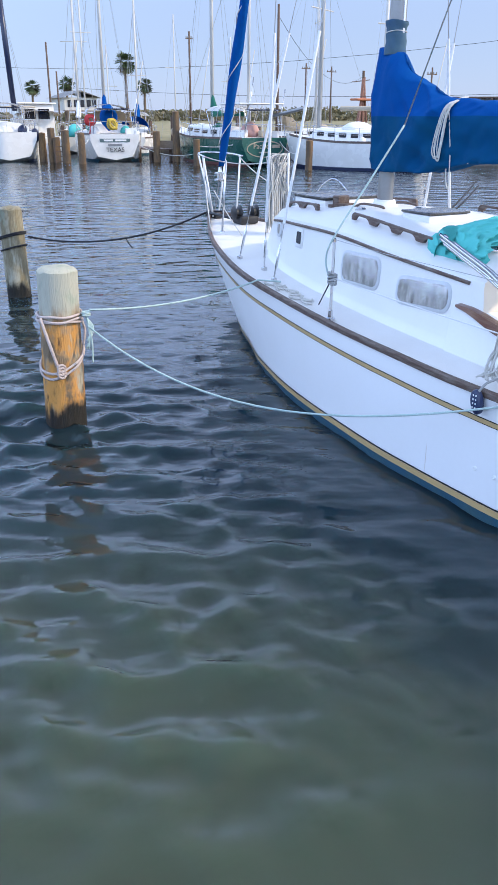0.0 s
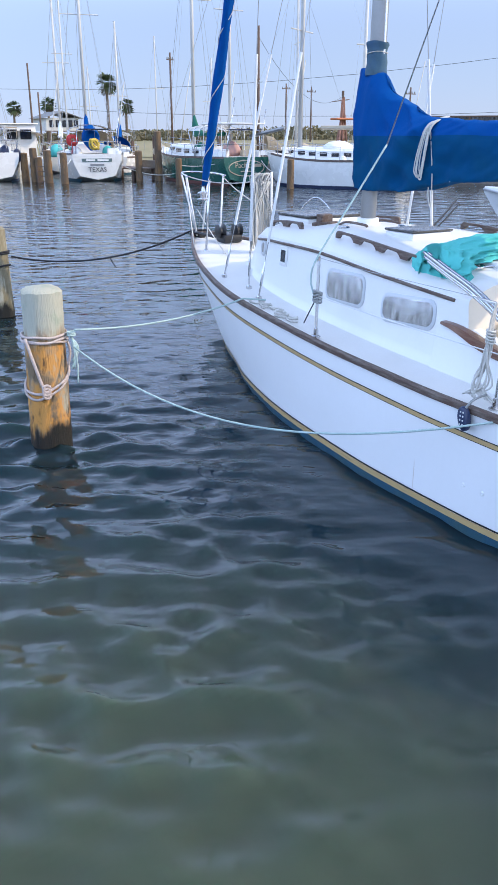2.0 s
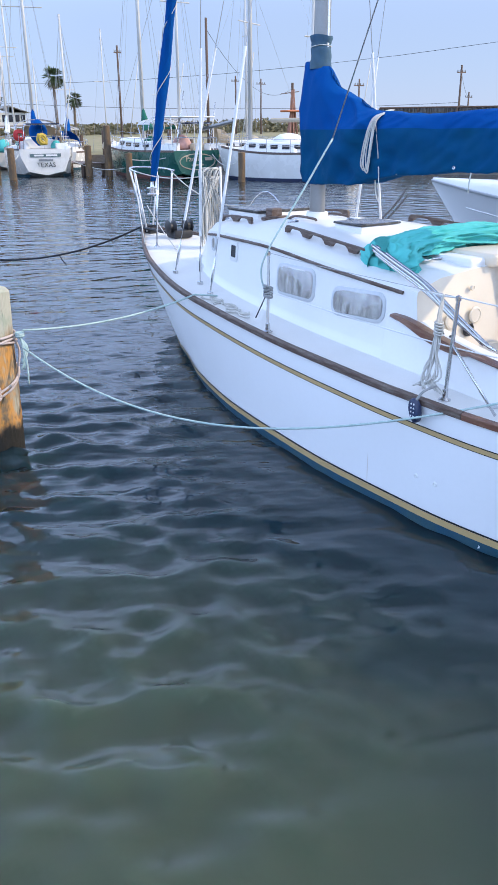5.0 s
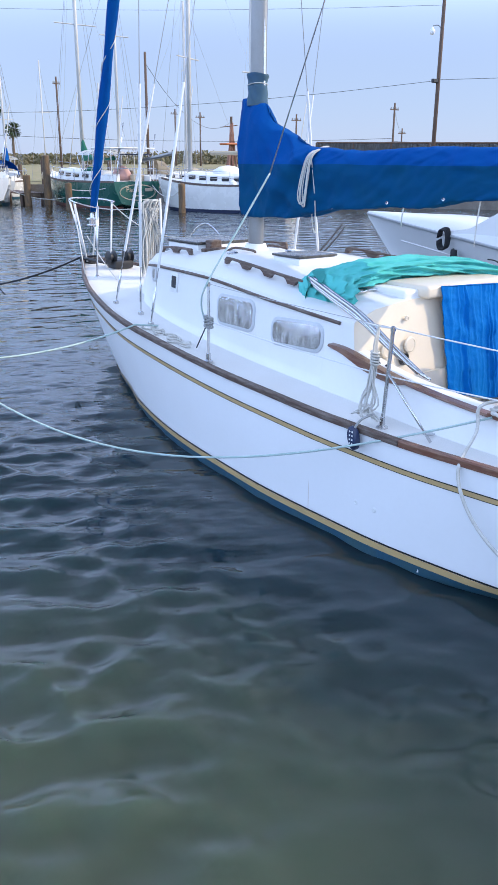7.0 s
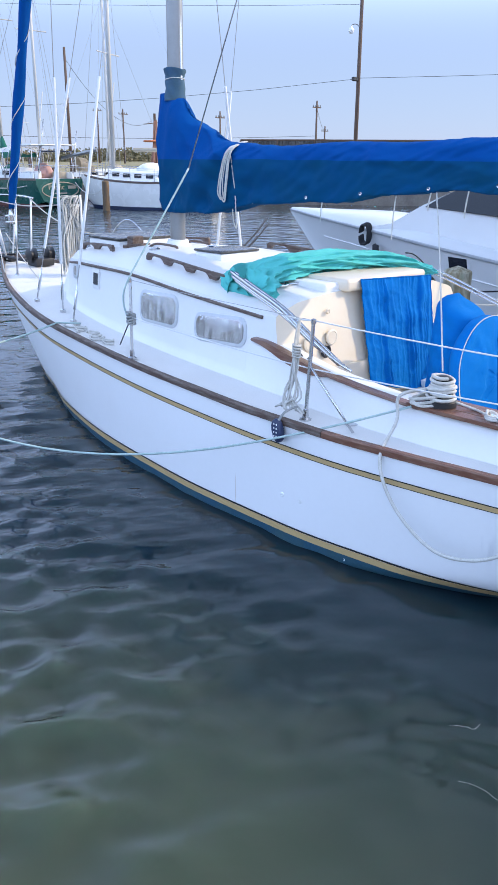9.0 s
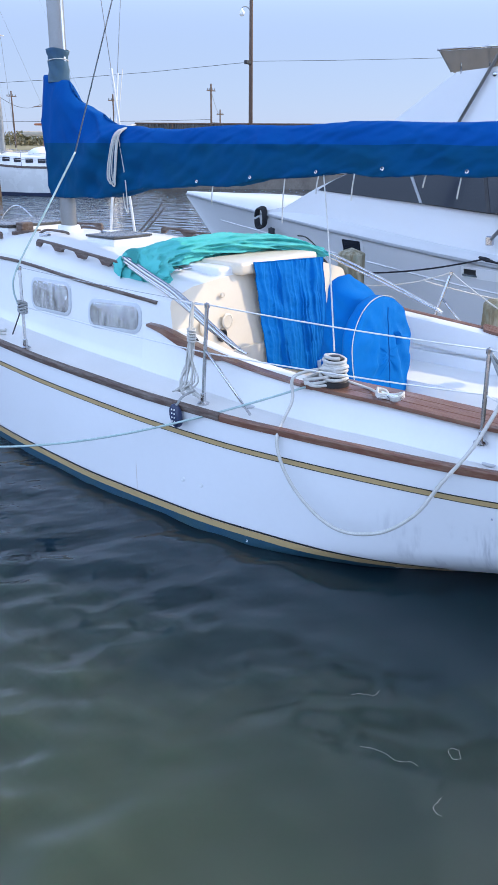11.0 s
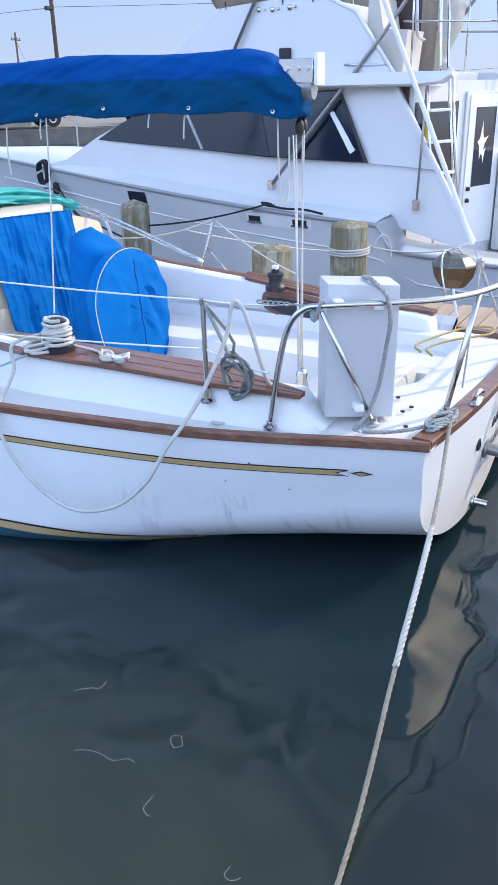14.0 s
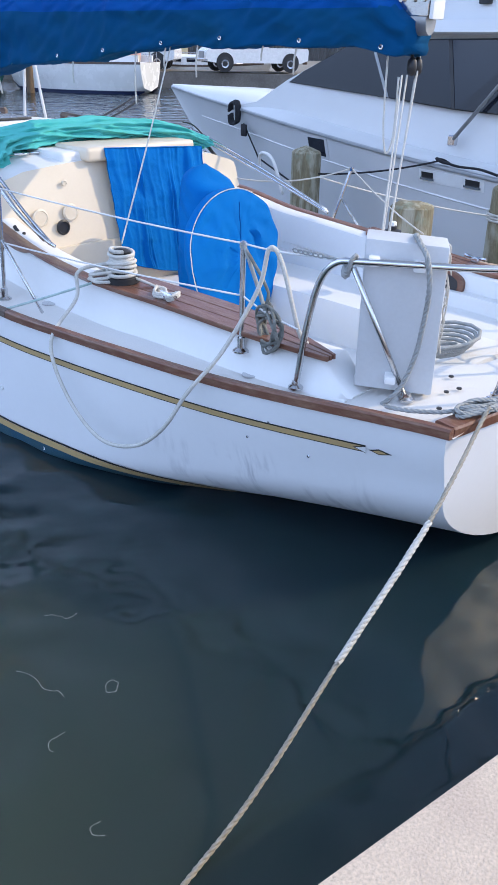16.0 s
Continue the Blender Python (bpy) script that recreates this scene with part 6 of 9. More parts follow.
# ---------- mooring posts ----------
def pile_material(name, base, orange):
    m = material(name, base, 0.85, spot=tuple(c * .55 for c in base), scale=5, amount=0.85, fine=0.6, fine_scale=30, stretch=(5, 5, .55), bump=0.9, bump_scale=22)
    nt = m.node_tree
    b = nt.nodes["Principled BSDF"]
    c = b.inputs["Base Color"].links[0].from_socket
    ge = nt.nodes.new("ShaderNodeNewGeometry")
    sp = nt.nodes.new("ShaderNodeSeparateXYZ")
    nt.links.new(ge.outputs["Position"], sp.inputs[0])

    def tex(scale, stretch, detail=5.0, rough=.6):
        mp = nt.nodes.new("ShaderNodeMapping")
        mp.inputs["Scale"].default_value = stretch
        nt.links.new(ge.outputs["Position"], mp.inputs[0])
        n = nt.nodes.new("ShaderNodeTexNoise")
        n.inputs["Scale"].default_value, n.inputs["Detail"].default_value, n.inputs["Roughness"].default_value = scale, detail, rough
        nt.links.new(mp.outputs[0], n.inputs["Vector"])
        return n.outputs["Fac"]

    def ramp(sock, lo, hi, top=1.0):
        r = nt.nodes.new("ShaderNodeMapRange")
        r.interpolation_type = "SMOOTHSTEP"
        r.inputs[1].default_value, r.inputs[2].default_value, r.inputs[4].default_value = lo, hi, top
        nt.links.new(sock, r.inputs[0])
        return r.outputs[0]

    def calc(op, a, q):
        x = nt.nodes.new("ShaderNodeMath")
        x.operation = op
        for i, v in enumerate((a, q)):
            if isinstance(v, float):
                x.inputs[i].default_value = v
            else:
                nt.links.new(v, x.inputs[i])
        return x.outputs[0]

    def lay(prev, fac, colour):
        mx = nt.nodes.new("ShaderNodeMix")
        mx.data_type = "RGBA"
        nt.links.new(fac, mx.inputs[0])
        nt.links.new(prev, mx.inputs[6])
        mx.inputs[7].default_value = (*colour, 1)
        return mx.outputs[2]

    blot, grain = tex(3.2, (1, 1, .7)), tex(13, (1, 1, .16))
    height = calc("ADD", sp.outputs["Z"], calc("MULTIPLY", blot, .5))
    height = calc("ADD", height, calc("MULTIPLY", grain, .25))  # heights below count from about .37
    c = lay(c, calc("MULTIPLY", ramp(grain, .44, .60), ramp(blot, .40, .56, .85)), (.42, .40, .31))   # bleached streaks
    if orange:
        bare = calc("MULTIPLY", ramp(blot, .43, .53), ramp(tex(7, (1, 1, .35)), .40, .52))
        c = lay(c, calc("MULTIPLY", bare, ramp(height, 1.40, 1.25, .95)), (.58, .27, .06))
        c = lay(c, calc("MULTIPLY", ramp(tex(9, (1, 1, .4)), .55, .66), ramp(height, 1.5, 1.2, .9)), (.06, .035, .02))
    if orange:
        c = lay(c, ramp(height, 1.25, 1.42, .85), (.46, .46, .37))       # pale head
    c = lay(c, calc("MULTIPLY", ramp(tex(8, (1, 1, .6)), .54, .66, .55), ramp(height, 1.2, 1.45)), (.26, .32, .24))   # green bloom
    c = lay(c, ramp(height, .66, .52, .97), (.008, .008, .006))      # wet weed line
    nt.links.new(c, b.inputs["Base Color"])
    return m


M_pile = pile_material("pile_timber", (0.27, 0.23, 0.14), False)
M_pilefar = material("dark_pile_timber", (0.12, 0.085, 0.055), 0.9, spot=(0.36, 0.19, 0.06), scale=1.6, amount=0.75, fine=0.5, fine_scale=9, stretch=(2, 2, .6), bump=0.6, bump_scale=8)
M_pileworn = pile_material("worn_pile_timber", (0.24, 0.17, 0.10), True)


def pile(x, y, h, r, label, seed=0, lean=(0, 0), dome=.03, group="mooring posts", mat=None):
    random.seed(seed)
    bm = BM()
    rows = []
    n = 36
    for k, z in enumerate(span(-.9, h - .02, 34) + [h]):
        rr = r * (1 - .05 * max(0, z) / max(h, .1)) * (.88 if z == h else 1)
        lp = []
        for j in range(n):
            a = j * math.tau / n
            w = 1 + .045 * noise.noise((math.cos(a) * 1.4, math.sin(a) * 1.4, z * .9 + seed * 7)) + .03 * noise.noise((math.cos(a) * 6, math.sin(a) * 6, z * .8 + seed * 3)) - .03 * max(0, noise.noise((math.cos(a) * 4, math.sin(a) * 4, z * 3 + seed)))
            lp.append(Vector((x + lean[0] * z + rr * w * math.cos(a), y + lean[1] * z + rr * w * math.sin(a), z + (.02 * noise.noise((math.cos(a) * 2, math.sin(a) * 2, seed)) if z > h - .03 else 0))))
        rows.append(lp)
    vs = rings(bm, rows, True, False)
    tip = bm.verts.new((x + lean[0] * h, y + lean[1] * h, h + dome))
    for j in range(n):
        bm.faces.new((vs[-1][j], vs[-1][(j + 1) % n], tip))
    return lone("mooring_post", bm, mat or M_pile, label, "mooring post", group, smooth=40)


PX, PY, PR = -3.245, 5.79, .165
# narrow timber pier between the two berths
pier = thing("finger_pier", (2.05, 0, 0), "narrow sunlit pier of pale weathered planks between the berths", "pier", kind="structure")
M_pierplank = material("pale_pier_plank", (.44, .33, .24), .8, spot=(.34, .26, .19), scale=4, amount=.7, fine=.25, fine_scale=60, bump=.3, bump_scale=40, stretch=(.3, 2, 1))
for x in (1.80, 2.30):
    bm = BM()
    box(bm, (x - .04, -1.70, .47), (x + .04, 1.92, .655), .006)
    part("stringer", bm, M_pierplank, pier, "long timber under the planks")
bm = BM()
box(bm, (-.33, -.066, -.018), (.33, .066, .018), .004)
board = part("plank", bm, M_pierplank, pier)
board.matrix_basis = pose(2.05, -1.615, .676)
for k in range(1, 25):
    p = new("plank", board.data)
    p.parent = pier
    p.matrix_parent_inverse = board.matrix_parent_inverse.copy()
    p.matrix_basis = pose(2.05 + .008 * math.sin(k * 5.1), -1.615 + .143 * k, .676 + .003 * math.sin(k * 3.3), rz=.6 * math.sin(k * 2.7))
for x in (1.80, 2.30):
    part("pier_post", lathe(BM(), (x, 1.80, -.8), [(.075, 0), (.075, 1.27), (.01, 1.27)], 10), M_pierplank, pier, smooth=40)
pile(PX, PY, 1.31, PR, "thick timber mooring post with worn orange patches", 1, (.02, 0), mat=M_pileworn)
pile(-2.33, 11.05, 1.24, .165, "timber mooring post with a greenish bleached head", 2, (-.015, 0))
pile(2.17, 2.40, 1.085, .185, "squat pale timber mooring post", 3)
pile(3.42, 2.18, 1.13, .195, "timber mooring post with white rope turns", 4)
pile(4.27, 5.46, 1.07, .19, "grey round-topped mooring post", 5, dome=.06)
# turns of rope on the near pile
bm = BM()
for k, (z, t) in enumerate(((.955, 0), (.93, .02), (.905, -.015), (.60, .10), (.575, .12))):
    tube(bm, [Vector((PX + .02 * z + (PR + .012) * math.cos(a), PY + (PR + .012) * math.sin(a), z + t * math.cos(a - .6) + .004 * math.sin(5 * a + k))) for a in span(0, math.tau, 33)], .011, 6)
tube(bm, smooth_line([(PX - .16, PY - .09, .95), (PX - .12, PY - .14, .75), (PX - .07, PY - .165, .55), (PX - .04, PY - .18, .50)], 5), .013, 6)
for k in range(3):
    tube(bm, [Vector((PX - .05 + .03 * math.cos(a), PY - .18, .50 + .025 * k + .03 * math.sin(a))) for a in span(0, 6, 10)], .011, 6)
tube(bm, smooth_line([(PX + .16, PY - .07, .93), (PX + .19, PY - .09, .82), (PX + .16, PY - .11, .70)], 5), .010, 6)
lone("pile_rope", bm, material("pinkish_rope", (.56, .46, .42), .9, spot=(.4, .34, .31), scale=20, amount=.5, fine=.3, bump=.6, bump_scale=120), "faded pinkish rope wound round the mooring post", "rope", smooth=True)
bm = BM()
for k in range(4):
    tube(bm, smooth_line([(PX + .19, PY - .14, .96 - .01 * k), (PX + .20 + .012 * k, PY - .16, .84), (PX + .205 - .012 * k, PY - .16, .74 - .06 * (k % 2))], 5), .0085, 5)
tube(bm, smooth_line([(PX + .19, PY - .15, .95), (PX + .215, PY - .17, .75), (PX + .21, PY - .17, .56)], 4), .0075, 5)
for k in range(3):
    tube(bm, [Vector((PX + .19 + .03 * math.cos(a), PY - .15 + .02 * math.sin(a), .95 + .012 * k)) for a in span(0, 6.2, 10)], .0095, 5)
lone("pile_knot", bm, M_ropeteal, "pale teal rope knots hanging beside the pile", "rope", smooth=True)
bm = BM()
for z in (.88, .86, .70):
    tube(bm, [Vector((-2.33 - .015 * z + .177 * math.cos(a), 11.05 + .177 * math.sin(a), z + .05 * math.cos(a + 1))) for a in span(0, math.tau, 25)], .012, 6)
lone("pile_rope", bm, M_ropeblack, "black rope looped round the outer pile", "rope", smooth=True)
bm = BM()
for z in (.90, .875, .85):
    tube(bm, [Vector((3.42 + .203 * math.cos(a), 2.18 + .203 * math.sin(a), z + .01 * math.cos(a))) for a in span(0, math.tau, 25)], .012, 6)
tube(bm, sag((3.50, 1.99, .90), (3.9, 1.2, .88), .05), .010, 6)
tube(bm, smooth_line([(3.52, 1.97, .86), (3.56, 1.93, .98), (3.62, 1.88, 1.0), (3.68, 1.84, .9), (3.66, 1.82, .78)], 5), .010, 6)
lone("pile_rope", bm, M_rope, "white rope turns round the mooring post", "rope", smooth=True)
rope("rail_line", sag((mir(P2b)[0], 2.87, 1.30), (3.15, 2.2, .9), .03), .007, M_rope, "white line from the far rail to a pile")

# ---------- motor yacht ----------
def ycx(y):
    return 6.15 + .04 * (y - 2.15)


YB = curve([-4.2, 0, 2.15, 4, 6.2, 8.1, 9.5, 10.3, 10.72], [1.62, 1.75, 1.75, 1.56, 1.25, .80, .42, .15, .02])
YS = curve([-4.2, .8, 1.65, 2.05, 2.11, 2.28, 2.6, 4.06, 6.4, 8.1, 10.72], [.60, .645, .685, .725, .75, .985, 1.0, 1.07, 1.24, 1.36, 1.52])
YW = curve([-4.2, 2, 4, 6, 8, 9.2, 10.72], [1.52, 1.58, 1.35, .92, .38, .05, .01])
yacht = thing("motor_yacht", (6.2, 3, 0), "white sport-fishing motor yacht with tinted windows and flybridge", "motor yacht")


def yside(y, z):
    s = YS(y)
    k = float(np.interp(y, [-5, 7, 9.2, 10.72], [-.4, -.3, 0, 1.45]))
    u = min(max((z - k) / max(s - k, .01), 0), 1)
    return YW(y) + (YB(y) - YW(y)) * u ** 1.5


def yk(y):
    return float(np.interp(y, [-5, 7, 9.2, 10.72], [-.4, -.3, 0, 1.45]))


bm = BM()
rows = []
ystn = span(-4.2, 1.9, 10) + span(2.0, 2.4, 13) + span(2.6, 10.72, 34)
for y in ystn:
    zs = [yk(y) + (YS(y) - yk(y)) * k / 8 for k in range(9)]
    rows.append([Vector((ycx(y) - yside(y, z), y, z)) for z in zs[::-1]] + [Vector((ycx(y) + yside(y, z), y, z)) for z in zs])
vs = rings(bm, rows, False, False)
bm.faces.new(vs[0])
yhull = part("hull", bm, M_yacht, yacht, "white flared hull", smooth=40)
bm = BM()
for sg in (-1, 1):
    rings(bm, [[Vector((ycx(y) + sg * (YB(y) + o), y, YS(y) + z)) for o, z in ((0, -.045), (.02, -.035), (.024, -.02), (.02, -.005), (0, .004))] for y in ystn], True, True)
part("rub_rail", bm, M_yachtgrey, yhull, "grey metal rub rail along the sheer", smooth=40)
# raised moulding line low on the topsides
bm = BM()
rings(bm, [[Vector((ycx(y) - yside(y, z) - o, y, z)) for o, z in ((0, YS(y) - .36), (.012, YS(y) - .35), (0, YS(y) - .335))] for y in span(-3, 9.6, 30)], True, False)
part("knuckle", bm, M_yacht, yhull, smooth=40)
# foredeck and side decks
YC = curve([2.5, 4.5, 6.0, 7.0, 8.2, 9.5, 10.7], [.04, .07, .14, .22, .21, .12, .03])
bm = BM()
rows = []
for y in span(2.29, 10.7, 32):
    b = YB(y)
    rows.append([Vector((ycx(y) + b * q, y, YS(y) + .002 + YC(y) * (1 - abs(q) ** 3) ** .85)) for q in span(-1, 1, 25)])
rings(bm, rows, False, False)
part("foredeck", bm, M_yacht, yacht, "white crowned foredeck", smooth=True)
bm = BM()
rings(bm, [[Vector((ycx(y) + x * YB(y), y, z)) for x, z in ((-1, YS(y)), (-.86, YS(y) + .012), (-.84, .32), (.84, .32), (.86, YS(y) + .012), (1, YS(y)))] for y in span(-4.2, 2.0, 9)], False, False)
part("cockpit", bm, M_yacht, yacht, "white open cockpit", smooth=30)

# deckhouse: sides, raked windscreen, aft wing


def dh_x(y, z, sg):
    w = 1.22 - .10 * max(0, z - 1.0) - .085 * max(0, y - 3.8)
    return ycx(y) + sg * w


prof = [(1.34, .78), (2.38, 2.36), (5.35, 2.40), (6.95, 1.78), (7.6, 1.46), (8.2, 1.36), (2.3, .90), (1.5, .70)]
bm = BM()
rings(bm, [[Vector((ycx(y) + (dh_x(y, z, 1) - ycx(y)) * q, y, z + .05 * (1 - q * q))) for q in span(-1, 1, 9)] for y, z in prof[1:6]], False, False)
bmesh.ops.solidify(bm, geom=bm.faces[:], thickness=.02)
house = part("deckhouse", bm, M_yacht, yacht, "white deckhouse roof with a raked front", smooth=30)
for sg in (-1, 1):
    bm = BM()
    rings(bm, [[Vector((dh_x(y, z, sg) - sg * o, y, z)) for y, z in prof] for o in (0, .02)], True, True)
    part("house_side", bm, M_yacht, house, "white side of the deckhouse", smooth=30)


def yplate(name, pts, off, mat, label="", parent=None, thick=.01):
    for sg in (-1, 1):
        lo = [Vector((dh_x(y, z, sg) + sg * (off - thick), y, z)) for y, z in pts]
        hi = [Vector((dh_x(y, z, sg) + sg * off, y, z)) for y, z in pts]
        bm = BM()
        rings(bm, [lo, hi], True, True)
        part(name, bm, mat, parent or house, label)


M_seal = material("window_seal", (.03, .03, .033), .5)
yplate("window_surround", [(6.90, 1.755), (6.62, 1.90), (5.62, 2.30), (3.02, 2.345), (2.62, 1.565), (3.97, 1.60), (4.96, 1.66)], .012, M_seal, "dark seal round the side windows")
for pts in ([(6.86, 1.765), (6.60, 1.90), (5.64, 2.285), (5.40, 2.29), (5.02, 1.675)], [(4.97, 1.672), (5.35, 2.29), (4.18, 2.31), (3.98, 1.615)], [(3.93, 1.612), (4.13, 2.31), (3.05, 2.33), (2.68, 1.58)]):
    yplate("side_window", pts, .017, M_glassdark, "dark tinted side window")
yplate("window_frame", [(3.93, 1.61), (4.13, 2.31), (4.18, 2.31), (3.98, 1.615)], .024, M_seal)
yplate("window_frame", [(4.97, 1.67), (5.35, 2.29), (5.40, 2.29), (5.02, 1.675)], .024, M_yachtgrey)
yplate("vent_panel", [(2.85, 1.66), (3.14, 2.10), (3.09, 2.12), (2.79, 1.70)], .026, M_white, "white louvred strip on the window")
yplate("side_seam", [(2.65, 1.555), (1.75, 1.50), (1.75, 1.51), (2.65, 1.565)], .006, M_yachtgrey)
# sloping trim of the wing
for sg in (-1, 1):
    bm = BM()
    rings(bm, [[Vector((dh_x(y, z, sg) + sg * a, y - b, z)) for a, b in ((.02, .0), (.02, .05), (-.05, .05), (-.05, 0))] for y, z in ((1.34, .78), (2.38, 2.36))], True, True)
    part("wing_trim", bm, M_yacht, house, smooth=30)
# flybridge deck with overhang, and its coaming
bm = BM()
rings(bm, [[Vector((ycx(y) + (1.24 - .05 * max(0, y - 3.5)) * q, y, z)) for q, z in ((-1.0, 2.365), (-1.03, 2.39), (-1.01, 2.51), (1.01, 2.51), (1.03, 2.39), (1, 2.365))] for y in span(2.0, 5.75, 12)], True, True)
fly = part("flybridge_deck", bm, M_yacht, yacht, "white flybridge deck", smooth=40)
for sg in (-1, 1):
    bm = BM()
    rings(bm, [[Vector((ycx(y) + sg * (1.24 * q + d), y, z)) for q, d, z in ((1.0, 0, 2.365 + e), (1.03, 0, 2.39 + e), (1.01, 0, 2.508), (1.0, -.22 + i, 2.508), (1.0, -.22 + i, 2.365 + e))] for y, e, i in ((2.02, 0, 0), (1.80, .02, .06), (1.68, .09, .16))], True, True)
    part("overhang_tip", bm, M_yacht, fly, "tapered end of the flybridge overhang", smooth=30)
fp = [(2.36, 2.50), (2.86, 3.13), (3.38, 3.36), (4.66, 3.27), (5.68, 2.62), (5.72, 2.50)]
bm = BM()
fx = lambda y, z, sg: ycx(y) + sg * (1.17 - .12 * (z - 2.5) - .06 * max(0, y - 3.5))
for sg in (-1, 1):
    rings(bm, [[Vector((fx(y, z, sg) - sg * o, y, z)) for y, z in fp] for o in (0, .04)], True, True)
rings(bm, [[Vector((ycx(y) + (fx(y, z, 1) - ycx(y)) * q, y + .22 * (1 - q * q) - o, z)) for q in span(-1, 1, 9)] for y, z, o in ((4.66, 3.27, 0), (5.68, 2.62, 0), (5.72, 2.5, 0), (5.67, 2.5, 0), (5.62, 2.62, 0), (4.62, 3.25, 0), (4.66, 3.27, 0))], False, False)
flyc = part("flybridge_coaming", bm, M_yacht, fly, "white flybridge side and brow", smooth=30)
for sg in (-1, 1):
    bm = BM()
    box(bm, (fx(3.72, 2.72, sg) - .03, 3.66, 2.66), (fx(3.72, 2.72, sg) + .03, 3.80, 2.80), .01)
    part("vent", bm, M_dark, flyc, "small dark vent")
bm = BM()
tube(bm, [(fx(2.9, 2.6, -1) - .012, 2.95, 2.60), (fx(2.9, 2.6, -1) - .012, 2.45, 2.58)], .012, 8)
part("grab_bar", bm, M_ss, flyc, smooth=True)
for y, z in ((4.12, 3.22), (3.93, 3.21), (3.70, 3.22)):
    for dy, r in ((0, .028), (-.08, .018)):
        t = lathe(BM(), (0, 0, 0), [(r, -.01), (r, .012), (r * .6, .022), (r * .3, .024)], 12)
        bmesh.ops.transform(t, matrix=Matrix.Translation((fx(y, z, -1), y + dy, z)) @ Matrix.Rotation(-math.pi / 2, 4, "Y"), verts=t.verts)
        part("deck_fitting", t, M_ss, flyc, "small round metal fitting", smooth=40)
for sg in (-1, 1):
    part("edge_trim", tube(BM(), [(fx(y, z, sg), y, z) for y, z in fp[:3]], .022, 8), M_white, flyc, "white rounded edge", smooth=True)
# windscreen of the flybridge: wood-brown frame with smoky panels, rail above
bm = BM()
wn0, wn1 = [(4.75, 3.27), (3.45, 3.34)], [(4.92, 3.52), (3.50, 3.50)]
for sg in (-1, 1):
    rings(bm, [[Vector((fx(y, 3.3, sg) + sg * .0, y, z)) for y, z in wn0], [Vector((fx(y, 3.3, sg) + sg * .05, y, z)) for y, z in wn1]], False, False)
rings(bm, [[Vector((ycx(4.7) + 1.0 * q, 4.72 + .2 * (1 - q * q), 3.27)) for q in span(-1, 1, 7)], [Vector((ycx(4.9) + 1.05 * q, 4.90 + .2 * (1 - q * q), 3.52)) for q in span(-1, 1, 7)]], False, False)
bmesh.ops.solidify(bm, geom=bm.faces[:], thickness=.012)
part("wind_deflector", bm, material("smoked_acrylic", (.30, .27, .23), .2, fine=.1), flyc, "smoky wind deflector")
for sg in (-1, 1):
    fr = part("flybridge_rail", tube(BM(), [(fx(4.9, 3.5, sg) + sg * .05, 4.95, 3.54), (fx(3.5, 3.5, sg) + sg * .05, 3.48, 3.52), (fx(2.8, 3.4, sg), 2.9, 3.48), (fx(2.6, 3.4, sg), 2.2, 3.46), (fx(2.6, 3.3, sg), 1.2, 3.30), (fx(2.6, 3.3, sg), 1.15, 2.5)], .016, 8), M_ss, fly, "stainless flybridge rail", smooth=True)
    for y in (4.6, 4.2, 3.8, 3.4, 2.9, 2.2):
        part("rail_post", tube(BM(), [(fx(y, 3.3, sg), y, 3.25 if y > 2.8 else 2.5), (fx(y, 3.5, sg) + sg * .05, y, 3.52)], .011, 6), M_ss, fr, smooth=True)
    part("mid_rail", tube(BM(), [(fx(2.6, 3, sg), 2.3, 3.0), (fx(2.6, 3, sg), 1.2, 2.95)], .012, 8), M_ss, fr, smooth=True)
bm = BM()
box(bm, (ycx(3) - .5, 3.3, 2.5), (ycx(3) + .5, 3.9, 3.3), .05, seg=2)
part("helm_console", bm, M_yacht, fly, smooth=40)
M_vinyl = material("vinyl_seat", (.56, .54, .49), .55, spot=(.44, .41, .36), scale=3, amount=.6, fine=.15)
bm = BM()
rings(bm, [[Vector((x, y, z)) for y, z in ((2.34, 2.508), (2.30, 2.93), (2.58, 2.95), (2.66, 3.32), (2.76, 3.32), (2.78, 2.508))] for x in (5.20, 5.22, 5.74, 5.76)], True, True)
part("bench_seat", bm, M_vinyl, fly, "grey-beige bench on the flybridge", smooth=40)
# dark brown box between the seats, placed to fit the camera's view
bm = BM()
box(bm, (5.84, 2.36, 2.508), (6.46, 2.72, 3.40), .02, seg=2)
part("dark_locker", bm, material("dark_brown_panel", (.045, .026, .022), .5, spot=(.07, .05, .04), scale=3, amount=.6, fine=.1), fly, "dark brown block between bench and chair on the flybridge", smooth=40)
bm = BM()
rings(bm, [[Vector((x, y, z)) for x, z in ((6.48, 2.508), (6.48, 2.85), (6.62, 3.02), (7.0, 2.508))] for y in (2.40, 2.44)], True, True)
part("spray_panel", bm, material("olive_vinyl", (.16, .15, .11), .5, spot=(.10, .10, .08), scale=2, amount=.6, fine=.1), fly, "olive smoky panel by the chair", smooth=30)
bm = BM()
rings(bm, [disc_ring((7.16, 2.62, 2.508), r, 18, z) for r, z in ((.09, 0), (.10, .06), (.20, .22), (.36, .55), (.40, .85), (.36, 1.0), (.2, 1.04))], True, True)
part("helm_chair", bm, M_vinyl, fly, "cream round helm chair", smooth=40)
bm = BM()
